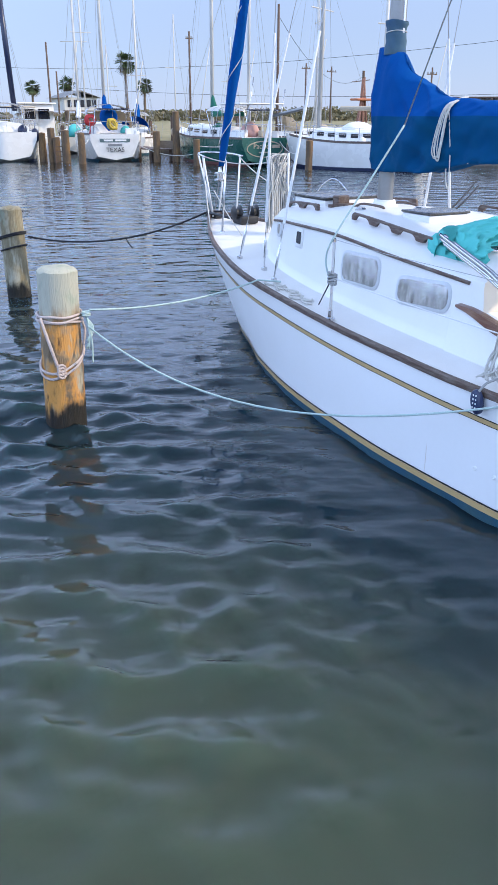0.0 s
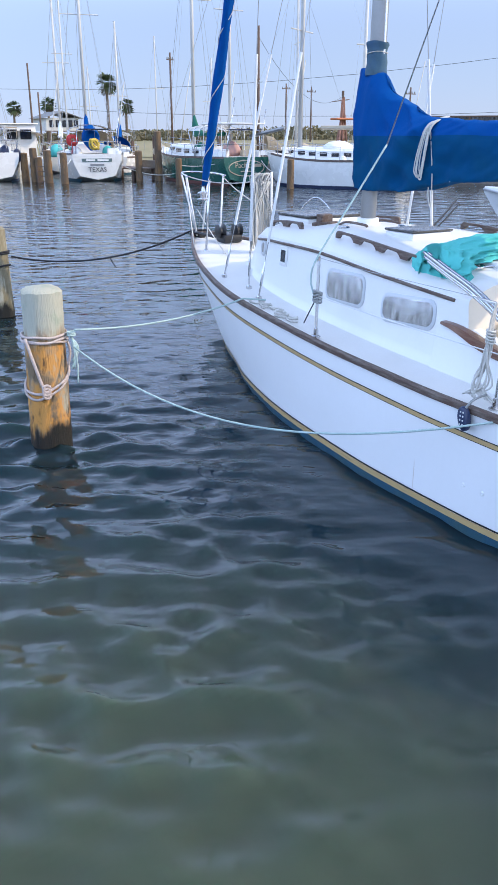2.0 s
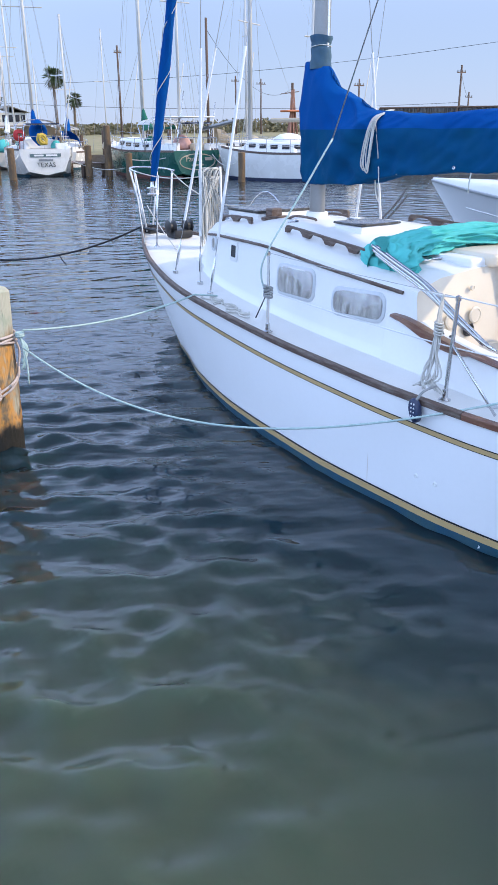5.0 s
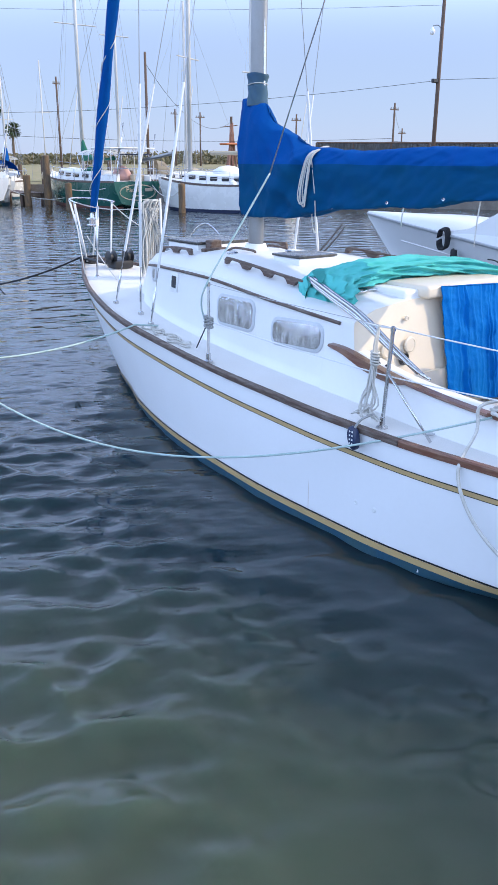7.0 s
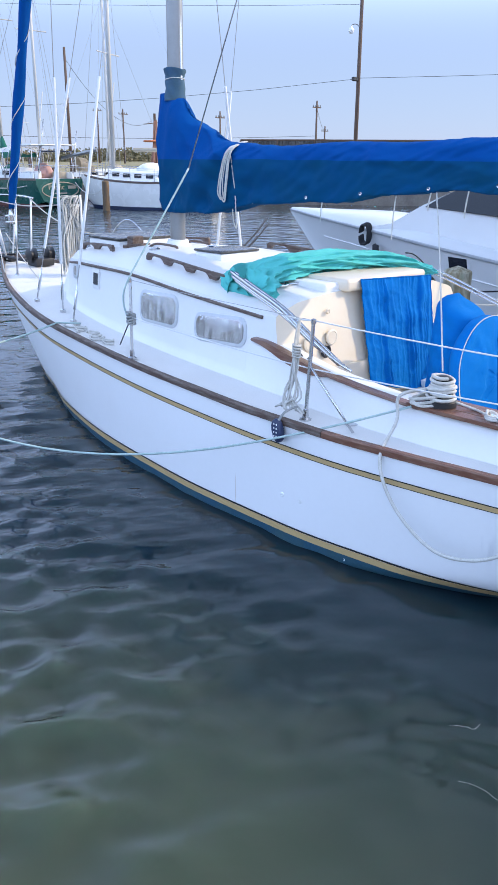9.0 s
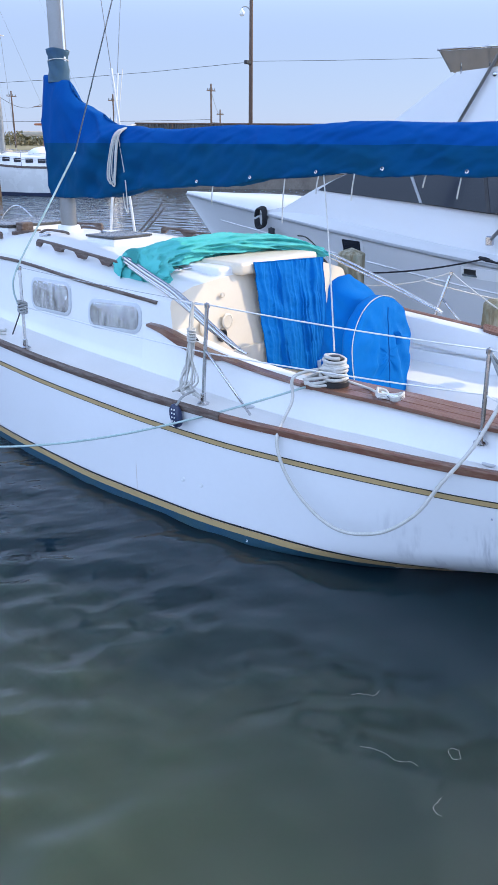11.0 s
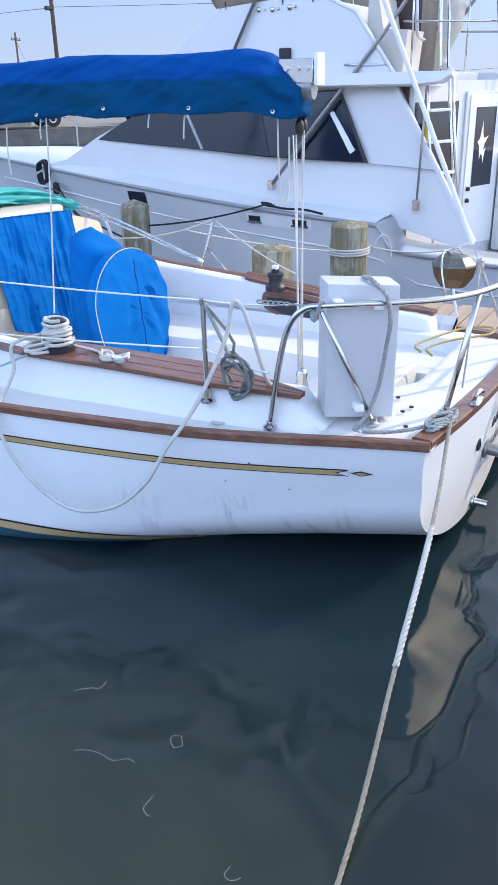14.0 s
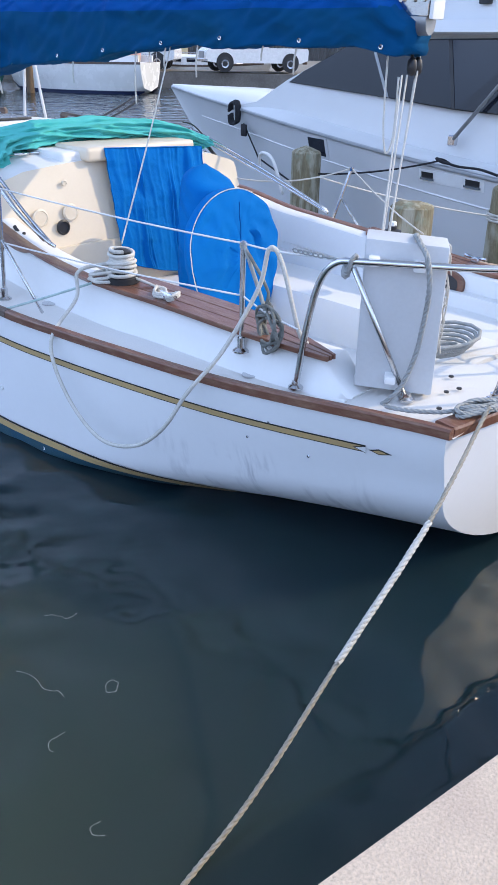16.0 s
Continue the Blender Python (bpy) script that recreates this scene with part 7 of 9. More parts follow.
for k in range(3):
    rings(bm, [[Vector((5.95 + .17 * k + r * math.cos(a) * (1 + .2 * noise.noise((3 * math.cos(a), 3 * math.sin(a), k * 4.0))), 2.45 + .6 * r * math.sin(a), z + .05 * math.sin(k * 2))) for a in [j * math.tau / 14 for j in range(14)]] for r, z in ((.05, 3.26), (.13, 3.32), (.15, 3.48), (.12, 3.66), (.04, 3.74))], True, True)
part("life_jacket", bm, material("orange_cloth", (.50, .05, .02), .8, fine=.3, bump=.3), fly, "orange life jackets hung on the rail", smooth=True)
for pts in ([(5.45, 2.3, 3.36), (5.45, 2.28, 2.95), (5.5, 2.26, 2.86), (5.62, 2.24, 2.84)], [(5.35, 1.95, 2.5), (5.4, 2.0, 3.0), (5.6, 2.1, 3.6)], [(6.5, 2.2, 2.5), (6.55, 2.25, 3.1), (6.65, 2.3, 3.35), (6.9, 2.3, 3.4)]):
    part("grab_hoop", tube(BM(), smooth_line(pts, 5), .018, 7), M_ss, fly, "bent stainless grab hoop", smooth=True)
# covering boards beside the wings
for sg in (-1, 1):
    bm = BM()
    rings(bm, [[Vector((ycx(y) + sg * (YB(y) - .005), y, YS(y) + .003)), Vector((ycx(y) + sg * 1.5, y, YS(y) + .008)), Vector((dh_x(y, 1.0, sg) - sg * .06, y, YS(y) + .012)), Vector((dh_x(y, 1.0, sg) - sg * .06, y, .5))] for y in span(-4.1, 1.9, 8) + span(2.0, 2.40, 12) + [2.52]], False, False)
    bmesh.ops.solidify(bm, geom=bm.faces[:], thickness=.015)
    part("covering_board", bm, M_yacht, yacht, "white covering board beside the cockpit", smooth=30)
# tower legs
for sg in (-1, 1):
    for a, b, r in (((fx(4.2, 3.2, sg) + sg * .08, 4.55, 2.60), (fx(3.0, 3.2, sg) - sg * .2, 2.9, 5.6), .022), ((fx(1.2, 2.6, sg), 1.2, 2.5), (fx(1.6, 3.2, sg) - sg * .2, 1.7, 5.6), .02)):
        part("tower_leg", tube(BM(), [a, b], r, 8), M_alu, fly, "aluminium tower leg", smooth=True)
# outrigger props on the house side
for sg in (-1, 1):
    x = lambda y, z: dh_x(y, z, sg) + sg * .06
    bm = tube(BM(), [(x(3.85, 1.3), 3.85, 1.30), (x(3.2, 2.0) + sg * .05, 3.22, 2.05), (x(2.4, 3) + sg * .06, 2.5, 2.9), (x(1.5, 4) + sg * .1, 1.2, 4.6)], [.024, .024, .022, .020], 8)
    o = part("outrigger", bm, M_alu, yacht, "aluminium outrigger pole", smooth=True)
    bm = BM()
    box(bm, (min(dh_x(3.87, 1.28, sg), x(3.87, 1.28)) - .02, 3.83, 1.22), (max(dh_x(3.87, 1.28, sg), x(3.87, 1.28)) + .02, 3.92, 1.34), .015)
    part("bracket", bm, M_ss, o)
    part("stay", tube(BM(), [(x(1.95, 1.2), 1.98, 1.18), (x(1.95, 2.4), 1.98, 2.42)], .014, 6), M_alu, o, smooth=True)
    bm = BM()
    box(bm, (x(1.95, 1.1) - .04, 1.94, 1.08), (x(1.95, 1.1) + .04, 2.02, 1.2), .012)
    part("stay_foot", bm, M_ss, o)
# aft bulkhead, set at a slant, with saloon window, door and ladder
A0, AU, AN = Vector((4.97, 2.2, 0)), Vector((.958, -.287, 0)), Vector((-.287, -.958, 0))
am = Matrix(((AU.x, -AN.x, 0, A0.x), (AU.y, -AN.y, 0, A0.y), (0, 0, 1, 0), (0, 0, 0, 1)))  # s along, depth in, up


def aft_box(name, s0, s1, z0, z1, d0, d1, mat, parent, label="", bevel=0.0, smooth=False):
    bm = BM()
    box(bm, (s0, -d1, z0), (s1, -d0, z1), bevel, am, 2)
    return part(name, bm, mat, parent, label, smooth=smooth)


aft = aft_box("aft_bulkhead", .15, 2.42, .3, 2.42, -.06, 0, M_yacht, yacht, "white aft bulkhead of the deckhouse")
aft_box("saloon_window", .18, 1.05, 1.26, 2.20, .002, .012, M_glassdark, aft, "dark saloon window", .003)
dfr = aft_box("door_frame", 1.20, 2.06, .45, 2.30, .002, .03, M_yacht, aft, "white door frame", .008, 40)
dr = aft_box("saloon_door", 1.26, 2.00, .48, 2.26, .031, .045, M_white, aft, "white saloon door", .008, 40)
aft_box("door_pane", 1.40, 1.86, 1.20, 2.12, .046, .052, M_glassdark, dr, "dark door pane", .003)
fish = [(0, .27), (.02, .12), (.05, .06), (.16, .09), (.07, .0), (.05, -.08), (.10, -.05), (.07, -.16), (.06, -.24), (.03, -.14), (-.01, -.12), (-.03, -.20), (-.045, -.10), (-.06, -.02), (-.10, .02), (-.05, .06), (-.03, .13)]
bm = BM()
bm.faces.new([bm.verts.new(am @ Vector((1.56 + x, -.056, 1.70 + z))) for x, z in fish])
part("door_decal", bm, M_white, dr, "white spiky decal on the pane")
for z in (1.16, 1.02):
    bm = BM()
    lathe(bm, am @ Vector((1.31, -.07, z)), [(.022, 0), (.026, .02), (.022, .045), (.01, .05)], 10)
    part("door_knob", bm, M_dark, dr)
bm = BM()
rings(bm, [disc_ring(am @ Vector((2.10, -.12, 1.76)), r, 14, z) for r, z in ((.04, 0), (.085, .06), (.09, .30), (.06, .37), (.02, .40))], True, True)
part("fender", bm, M_white, aft, "white fender on the bulkhead", smooth=40)
aft_box("tackle_locker", 2.02, 2.42, .34, 1.60, .05, .50, M_yacht, aft, "white tackle locker", .03, 40)
for s0, s1, dp in ((.02, .20, .24), (.44, .64, .24), (.36, .55, .34)):
    bm = tube(BM(), [am @ Vector((s1 + .12, -dp - .05, .5)), am @ Vector((s1, -dp - .02, 1.4)), am @ Vector((s0, -dp, 2.45))], .017, 8)
    part("ladder_rail", bm, M_ss, yacht, "stainless rail of the flybridge ladder", smooth=True)
for z in (.85, 1.15, 1.45, 1.79, 2.12):
    f = (2.45 - z) / 1.05
    bm = BM()
    box(bm, (.02 + .18 * f, -.30, z - .015), (.46 + .18 * f, -.22, z + .015), .008, am, 2)
    part("ladder_step", bm, M_white, yacht, smooth=40)
bm = BM()
box(bm, (.30, -.10, 1.75), (.42, -.03, 1.98), .04, am, 3)
part("yellow_float", bm, material("yellow_plastic", (.60, .42, .05), .5), aft, "small yellow float", smooth=40)
# hull openings: portlight, recessed hawse
def yhullplate(name, y0, y1, z0, z1, off, mat, label="", parent=None):
    bm = BM()
    pts = [(y0, z0), (y1, z0), (y1, z1), (y0, z1)]
    rings(bm, [[Vector((ycx(y) - yside(y, z) - o, y, z)) for y, z in pts] for o in (-.03, off)], True, True)
    return part(name, bm, mat, parent or yhull, label)


w = yhullplate("portlight", 5.76, 6.36, .86, 1.15, .006, M_yacht, "portlight in the hull")
yhullplate("pane", 5.82, 6.18, .90, 1.12, .010, M_glassdark, "", w)
w = yhullplate("hawse_recess", 3.12, 4.08, .84, .975, .006, M_white, "recess with chocks in the hull side")
yhullplate("chock", 3.86, 4.04, .875, .95, .010, M_dark, "", w)
yhullplate("chock", 3.18, 3.38, .875, .95, .010, M_dark, "", w)
yhullplate("chock_lip", 3.84, 4.06, .862, .885, .022, M_ss, "", w)
yhullplate("chock_lip", 3.16, 3.40, .862, .885, .022, M_ss, "", w)
# black mooring line with chafe loop, over the bow rail
def yrail(y, up=.02):
    return Vector((ycx(y) - YB(y) - .01, y, YS(y) + up))


bm = BM()
for k in range(4):
    c = yrail(8.05, .03)
    tube(bm, [c + Vector((-.03 - .015 * k, .085 * math.cos(a) + .012 * k, -.09 + .17 * math.sin(a) - .01 * k + .02 * math.sin(3 * a))) for a in span(.1, 6.2, 20)], .018, 6)
box(bm, yrail(7.80, -.30) - Vector((.05, .06, .07)), yrail(7.80, -.30) + Vector((-.01, .06, .10)), .012)
tube(bm, [yrail(7.85, -.2), yrail(7.45, -.62) + Vector((.05, 0, 0)), Vector((4.35, 5.5, .55))], .012, 6)
lone("mooring_strop", bm, M_ropeblack, "black mooring strop looped over the yacht's rail", "rope", smooth=True)
bm = BM()
tube(bm, sag((4.30, 5.40, .80), yrail(3.75, .05), .05), .012, 6)
tube(bm, smooth_line([yrail(3.75, .05), yrail(3.5, .03), yrail(3.2, .05), yrail(2.95, .03)], 5), .014, 6)
for k in range(3):
    tube(bm, [yrail(3.75 - .03 * k, .05) + Vector((.04 * math.cos(a), .06 * math.sin(a), .02 * math.sin(a))) for a in span(0, 6, 10)], .012, 6)
lone("mooring_line", bm, M_ropeblack, "black mooring line from a pile to the yacht", "rope", smooth=True)
bm = BM()
tube(bm, smooth_line([(4.02, 5.6, .55), (3.98, 5.75, .95), (4.02, 6.0, 1.0), (4.1, 6.1, .8)], 5), .02, 7)
lone("pile_hoop", bm, M_white, "white plastic hoop by the mooring post", "hoop", smooth=True)

# ---------- shore ----------
M_grass = material("shore_grass", (0.25, 0.22, 0.10), 0.9, spot=(0.33, 0.26, 0.14), scale=.08, amount=.8, fine=.5, fine_scale=1.2, bump=.5, bump_scale=2)
M_bush = material("scrub_leaves", (0.15, 0.14, 0.075), 0.8, spot=(0.26, 0.20, 0.12), scale=.4, amount=.8, fine=.4, fine_scale=3)
M_frond = material("palm_leaves", (0.05, 0.085, 0.03), 0.7, spot=(0.10, 0.10, 0.04), scale=2, amount=.6, fine=.3)
M_trunk = material("palm_trunk", (0.16, 0.12, 0.085), 0.9, spot=(0.09, 0.07, 0.05), scale=3, amount=.7, fine=.5, fine_scale=12, stretch=(1, 1, 3))
M_polewood = material("pole_wood", (0.13, 0.085, 0.062), 0.9, spot=(0.08, 0.06, 0.05), scale=3, amount=.6, fine=.4)
M_wallmetal = material("grey_sheet_metal", (0.20, 0.20, 0.195), 0.6, .3, spot=(0.13, 0.13, 0.13), scale=.8, amount=.7, fine=.3, fine_scale=6)
M_asphalt = material("parking_gravel", (0.26, 0.24, 0.21), 0.95, spot=(0.18, 0.17, 0.15), scale=.5, amount=.7, fine=.5, fine_scale=8)
M_seawall = material("seawall_stone", (0.22, 0.19, 0.16), 0.9, spot=(0.12, 0.10, 0.085), scale=1.5, amount=.8, fine=.5, fine_scale=14, bump=.6, bump_scale=6)
GZ = .75
shore = [(-2500, 300), (-150, 120), (-20, 86), (8, 66), (17, 56), (21.5, 47), (24.6, 35), (34, 24), (60, 4), (140, -40), (2500, -900)]
bm = BM()
edge = [Vector((x, y, GZ)) for x, y in shore]
far_edge = [Vector((x * 1.0 + (600 if i > 0 else 0) * min(1, abs(x) / 800), max(y, 0) + 2600, GZ)) for i, (x, y) in enumerate(shore)]
mid1 = [a.lerp(b, .02) + Vector((0, 0, .25)) for a, b in zip(edge, far_edge)]
mid2 = [a.lerp(b, .04) + Vector((0, 0, .9)) for a, b in zip(edge, far_edge)]
far_edge = [v + Vector((0, 0, 1.2)) for v in far_edge]
rings(bm, [edge, mid1, mid2, far_edge], False, False)
lone("ground", bm, M_grass, "grassy low shore reaching to the horizon", "ground", kind="structure", smooth=True)
bm = BM()
rings(bm, [[v + Vector((0, 0, .03)) for v in edge], [v + Vector((0, 0, -1.6)) for v in edge]], False, False)
rings(bm, [[v + Vector((0, 0, .03)) for v in edge], [v + Vector((.35, .45, .03)) for v in edge]], False, False)
lone("seawall", bm, M_seawall, "brown stone seawall along the shore", "seawall", kind="structure")
bm = BM()
rings(bm, [[Vector((24.9, 35.4, GZ + .06)), Vector((34.5, 24.4, GZ + .06)), Vector((60, 4.5, GZ + .06))], [Vector((50, 62, GZ + .4)), Vector((66, 44, GZ + .4)), Vector((95, 20, GZ + .4))]], False, False)
lone("car_park", bm, M_asphalt, "pale gravel car park behind the seawall", "car park", kind="structure")

# scrub along the horizon: many small clumps of leaves
random.seed(11)
bm = BM()
for k in range(2600):
    x = random.uniform(-40, 150)
    y = 128 - .35 * (x - 30) * .4 + random.uniform(-12, 14)
    if x > 80:
        y -= (x - 80) * .6
    base = GZ + .8
    hh = random.uniform(.8, 1.35) * (1.7 if noise.noise((x * .045, 3, 0)) > .12 else .85) * (1.5 if 44 < x < 60 else 1)
    w = random.uniform(.8, 2.0)
    for j in range(20):
        c = Vector((x + random.gauss(0, w * .6), y + random.gauss(0, w * .4), base + hh * random.uniform(.15, 1)))
        u = Vector((random.gauss(0, 1), random.gauss(0, 1), random.gauss(0, 1))).normalized()
        v = u.cross(Vector((random.gauss(0, 1), random.gauss(0, 1), random.gauss(0, 1)))).normalized()
        s = random.uniform(.08, .26)
        bm.faces.new([bm.verts.new(c + u * s * a + v * s * b) for a, b in ((-1, -.6), (0, -.9), (1, -.3), (.6, .8), (-.5, .9))])
lone("scrub", bm, M_bush, "low green-brown scrub along the far shore", "scrub", kind="stuff")


def palm(x, y, top, seed, r=1.5):
    random.seed(seed)
    p = thing("palm_tree", (x, y, GZ + .7), "tall fan palm with a shaggy round crown", "palm tree", "palms on the shore")
    h = top
    lean = random.uniform(-.02, .03)
    part("trunk", tube(BM(), [(x + lean * z * 1.2, y, z) for z in span(GZ + .5, h, 8)], [.20 - .008 * k for k in range(8)], 8), M_trunk, p, smooth=True)
    bm = BM()
    cx0 = x + lean * h * 1.2
    for k in range(46):
        az, el = random.uniform(0, math.tau), math.asin(random.uniform(-.75, .98))
        d = Vector((math.cos(az) * math.cos(el), math.sin(az) * math.cos(el), math.sin(el)))
        s = d.cross(Vector((0, 0, 1))).normalized() if abs(d.z) < .98 else Vector((1, 0, 0))
        n = s.cross(d)
        o = Vector((cx0, y, h))
        st, ln = r * .35, r * random.uniform(.85, 1.1)
        for q in range(-4, 5):
            a = q * .21
            e = o + (d * math.cos(a) + s * math.sin(a)) * ln + Vector((0, 0, -.22 * r * (1 - .6 * d.z)))
            b0 = o + d * st
            w = s * .05 * r + n * .02
            bm.faces.new([bm.verts.new(v) for v in (b0 - w, b0 + w, b0.lerp(e, .65) + w * .9, e, b0.lerp(e, .65) - w * .9)])
    part("crown", bm, M_frond, p)
    bm = BM()
    for k in range(40):
        az = random.uniform(0, math.tau)
        o = Vector((cx0 + .2 * math.cos(az), y + .2 * math.sin(az), h - random.uniform(.1, .5)))
        e = o + Vector((.35 * r * math.cos(az), .35 * r * math.sin(az), -random.uniform(.5, 1.0) * r * .8))
        w = Vector((-math.sin(az), math.cos(az), 0)) * .1
        bm.faces.new([bm.verts.new(v) for v in (o - w, o + w, e + w * .4, e - w * .4)])
    part("dead_skirt", bm, M_trunk, p, "dry brown hanging fronds")


palm(30.6, 93, 7.9, 21, 1.3)
palm(28.1, 125, 6.1, 22, 1.2)
palm(30.0, 114.5, 6.3, 23, 1.2)
palm(36.1, 101.6, 5.9, 24, 1.1)


# ---------- poles and wires ----------
def pole(x, y, top, r=.14, arm=0.0, label="weathered brown timber power pole", lamp=False, lean=0.0):
    p = thing("power_pole", (x, y, GZ), label, "power pole", "power poles")
    part("shaft", tube(BM(), [(x, y, -.3), (x + lean, y, top)], [r * .8, r * .55], 10), M_polewood, p, smooth=True)
    if arm:
        bm = BM()
        arm *= .75
        box(bm, (x - arm, y - .05, top - .70), (x + arm, y + .05, top - .61))
        part("crossarm", bm, M_polewood, p)
        for q in (-.85, -.3, .3, .85):
            part("insulator", lathe(BM(), (x + arm * q, y, top - .6), [(.05, 0), (.07, .08), (.05, .16), (.02, .2)], 8), M_grey, p)
    if lamp:
        bm = tube(BM(), smooth_line([(x, y, top * .66), (x - .3, y + .1, top * .66 + .25), (x - .62, y + .2, top * .66 + .22), (x - .70, y + .22, top * .66 + .1)], 5), .03, 8)
        la = part("lamp_arm", bm, M_grey, p, smooth=True)
        part("lamp_head", lathe(BM(), (x - .70, y + .22, top * .66 - .32), [(.10, 0), (.17, .10), (.19, .24), (.09, .36), (.06, .46)], 14), M_white, la, "pale glass lamp head", smooth=True)
        bm = BM()
        box(bm, (x - .62, y - .12, 7.35), (x - .10, y + .12, 7.6), .05)
        part("splice_box", bm, M_dark, p, "black cable splice box")
    return p


pole(40.75, 38.45, 16.0, .19, lamp=True, label="tall timber pole with a street lamp and splice box")
pole(60.8, 61.0, 8.0, .16, .8)
pole(83.5, 80.6, 6.6, .16, .9)
pole(30.75, 59.8, 10.4, .17)
pole(33.0, 81.2, 10.2, .16, .5)
pole(62.4, 98.9, 8.6, .17, 1.0)
pole(59.5, 100.8, 9.0, .17, .9)
pole(17.0, 76.5, 8.3, .13)
pole(19.1, 81.1, 6.2, .13)
pole(57.0, 72.0, 7.2, .15, .9)


def wire(pts, r=.022):
    bm = BM()
    for a, b, s in pts:
        tube(bm, sag(a, b, s, 14), r * .6, 4)
    lone("power_line", bm, M_dark, "black overhead cable strung between poles", "cable", "overhead cables")


wire([((40.6, 38.5, 7.5), (-10, 120, 11.5), 3.2), ((40.6, 38.5, 7.55), (100, -12, 13.5), 1.0)])
wire([((40.6, 38.5, 12.4), (100, -12, 18.0), 1.2)], .02)
wire([((40.6, 38.5, 12.0), (-10, 118, 20), 1.5)], .016)
wire([((30.75, 59.8, 9.6), (60.0, 88.3, 7.0), 2.4)], .035)
wire([((60.8, 61, 7.4), (83.5, 80.6, 6.0), .5), ((60.8, 61, 4.3), (120, 20, 5.0), .8), ((60.8, 61, 4.6), (25, 95, 5.2), .6)], .03)

# long corrugated wall of a store yard
wl = thing("store_wall", (48, 44, GZ), "long grey corrugated metal wall of a store yard", "wall")
a, b = Vector((41.6, 51.4, 0)), Vector((57.5, 33.4, 0))
d = (b - a).normalized()
nrm = Vector((-d.y, d.x, 0))
bm = BM()
n = 330
top = [a.lerp(b, k / n) + nrm * (.045 if (k // 2) % 2 else -.045) for k in range(n + 1)]
rings(bm, [[p + Vector((0, 0, 3.72)) for p in top], [p + Vector((0, 0, .4)) for p in top]], False, False)
bmesh.ops.solidify(bm, geom=bm.faces[:], thickness=.03)
part("sheeting", bm, M_wallmetal, wl, "ribbed grey sheeting")
bm = BM()
tube(bm, [a + Vector((0, 0, 3.78)), b + Vector((0, 0, 3.78))], .07, 6)
part("coping", bm, M_polewood, wl, "dark coping along the top")
bm = BM()
for k in range(9):
    p = a.lerp(b, k / 8) - nrm * .1
    tube(bm, [p, p + Vector((0, 0, 3.75))], .06, 6)
part("post", bm, M_polewood, wl)

# beach house on stilts
hs = thing("beach_house", (28.2, 104.5, GZ), "pale raised beach house with a low pitched grey roof", "house")
M_siding = material("pale_siding", (.55, .54, .50), .8, spot=(.45, .44, .4), scale=2, amount=.4)
bm = BM()
box(bm, (26.1, 102.5, 2.9), (30.2, 108, 4.35))
part("wall", bm, M_siding, hs)
bm = BM()
rings(bm, [[Vector((25.6, y, 4.3)), Vector((28.1, y, 5.15)), Vector((30.7, y, 4.3)), Vector((28.1, y, 5.0))] for y in (101.9, 108.5)], True, True)
part("roof", bm, M_wallmetal, hs)
for x in (26.5, 27.3, 28.1, 28.9, 29.6):
    bm = BM()
    box(bm, (x, 102.44, 3.3), (x + .5, 102.49, 4.1))
    part("window", bm, M_glassdark, hs)
for x in (26.2, 27.5, 28.8, 30.1):
    part("stilt", tube(BM(), [(x, 102.6, GZ), (x, 102.6, 2.9)], .1, 6), M_polewood, hs)
bm = BM()
box(bm, (25.9, 101.6, 2.78), (30.5, 102.5, 2.9))
part("porch_deck", bm, M_polewood, hs)


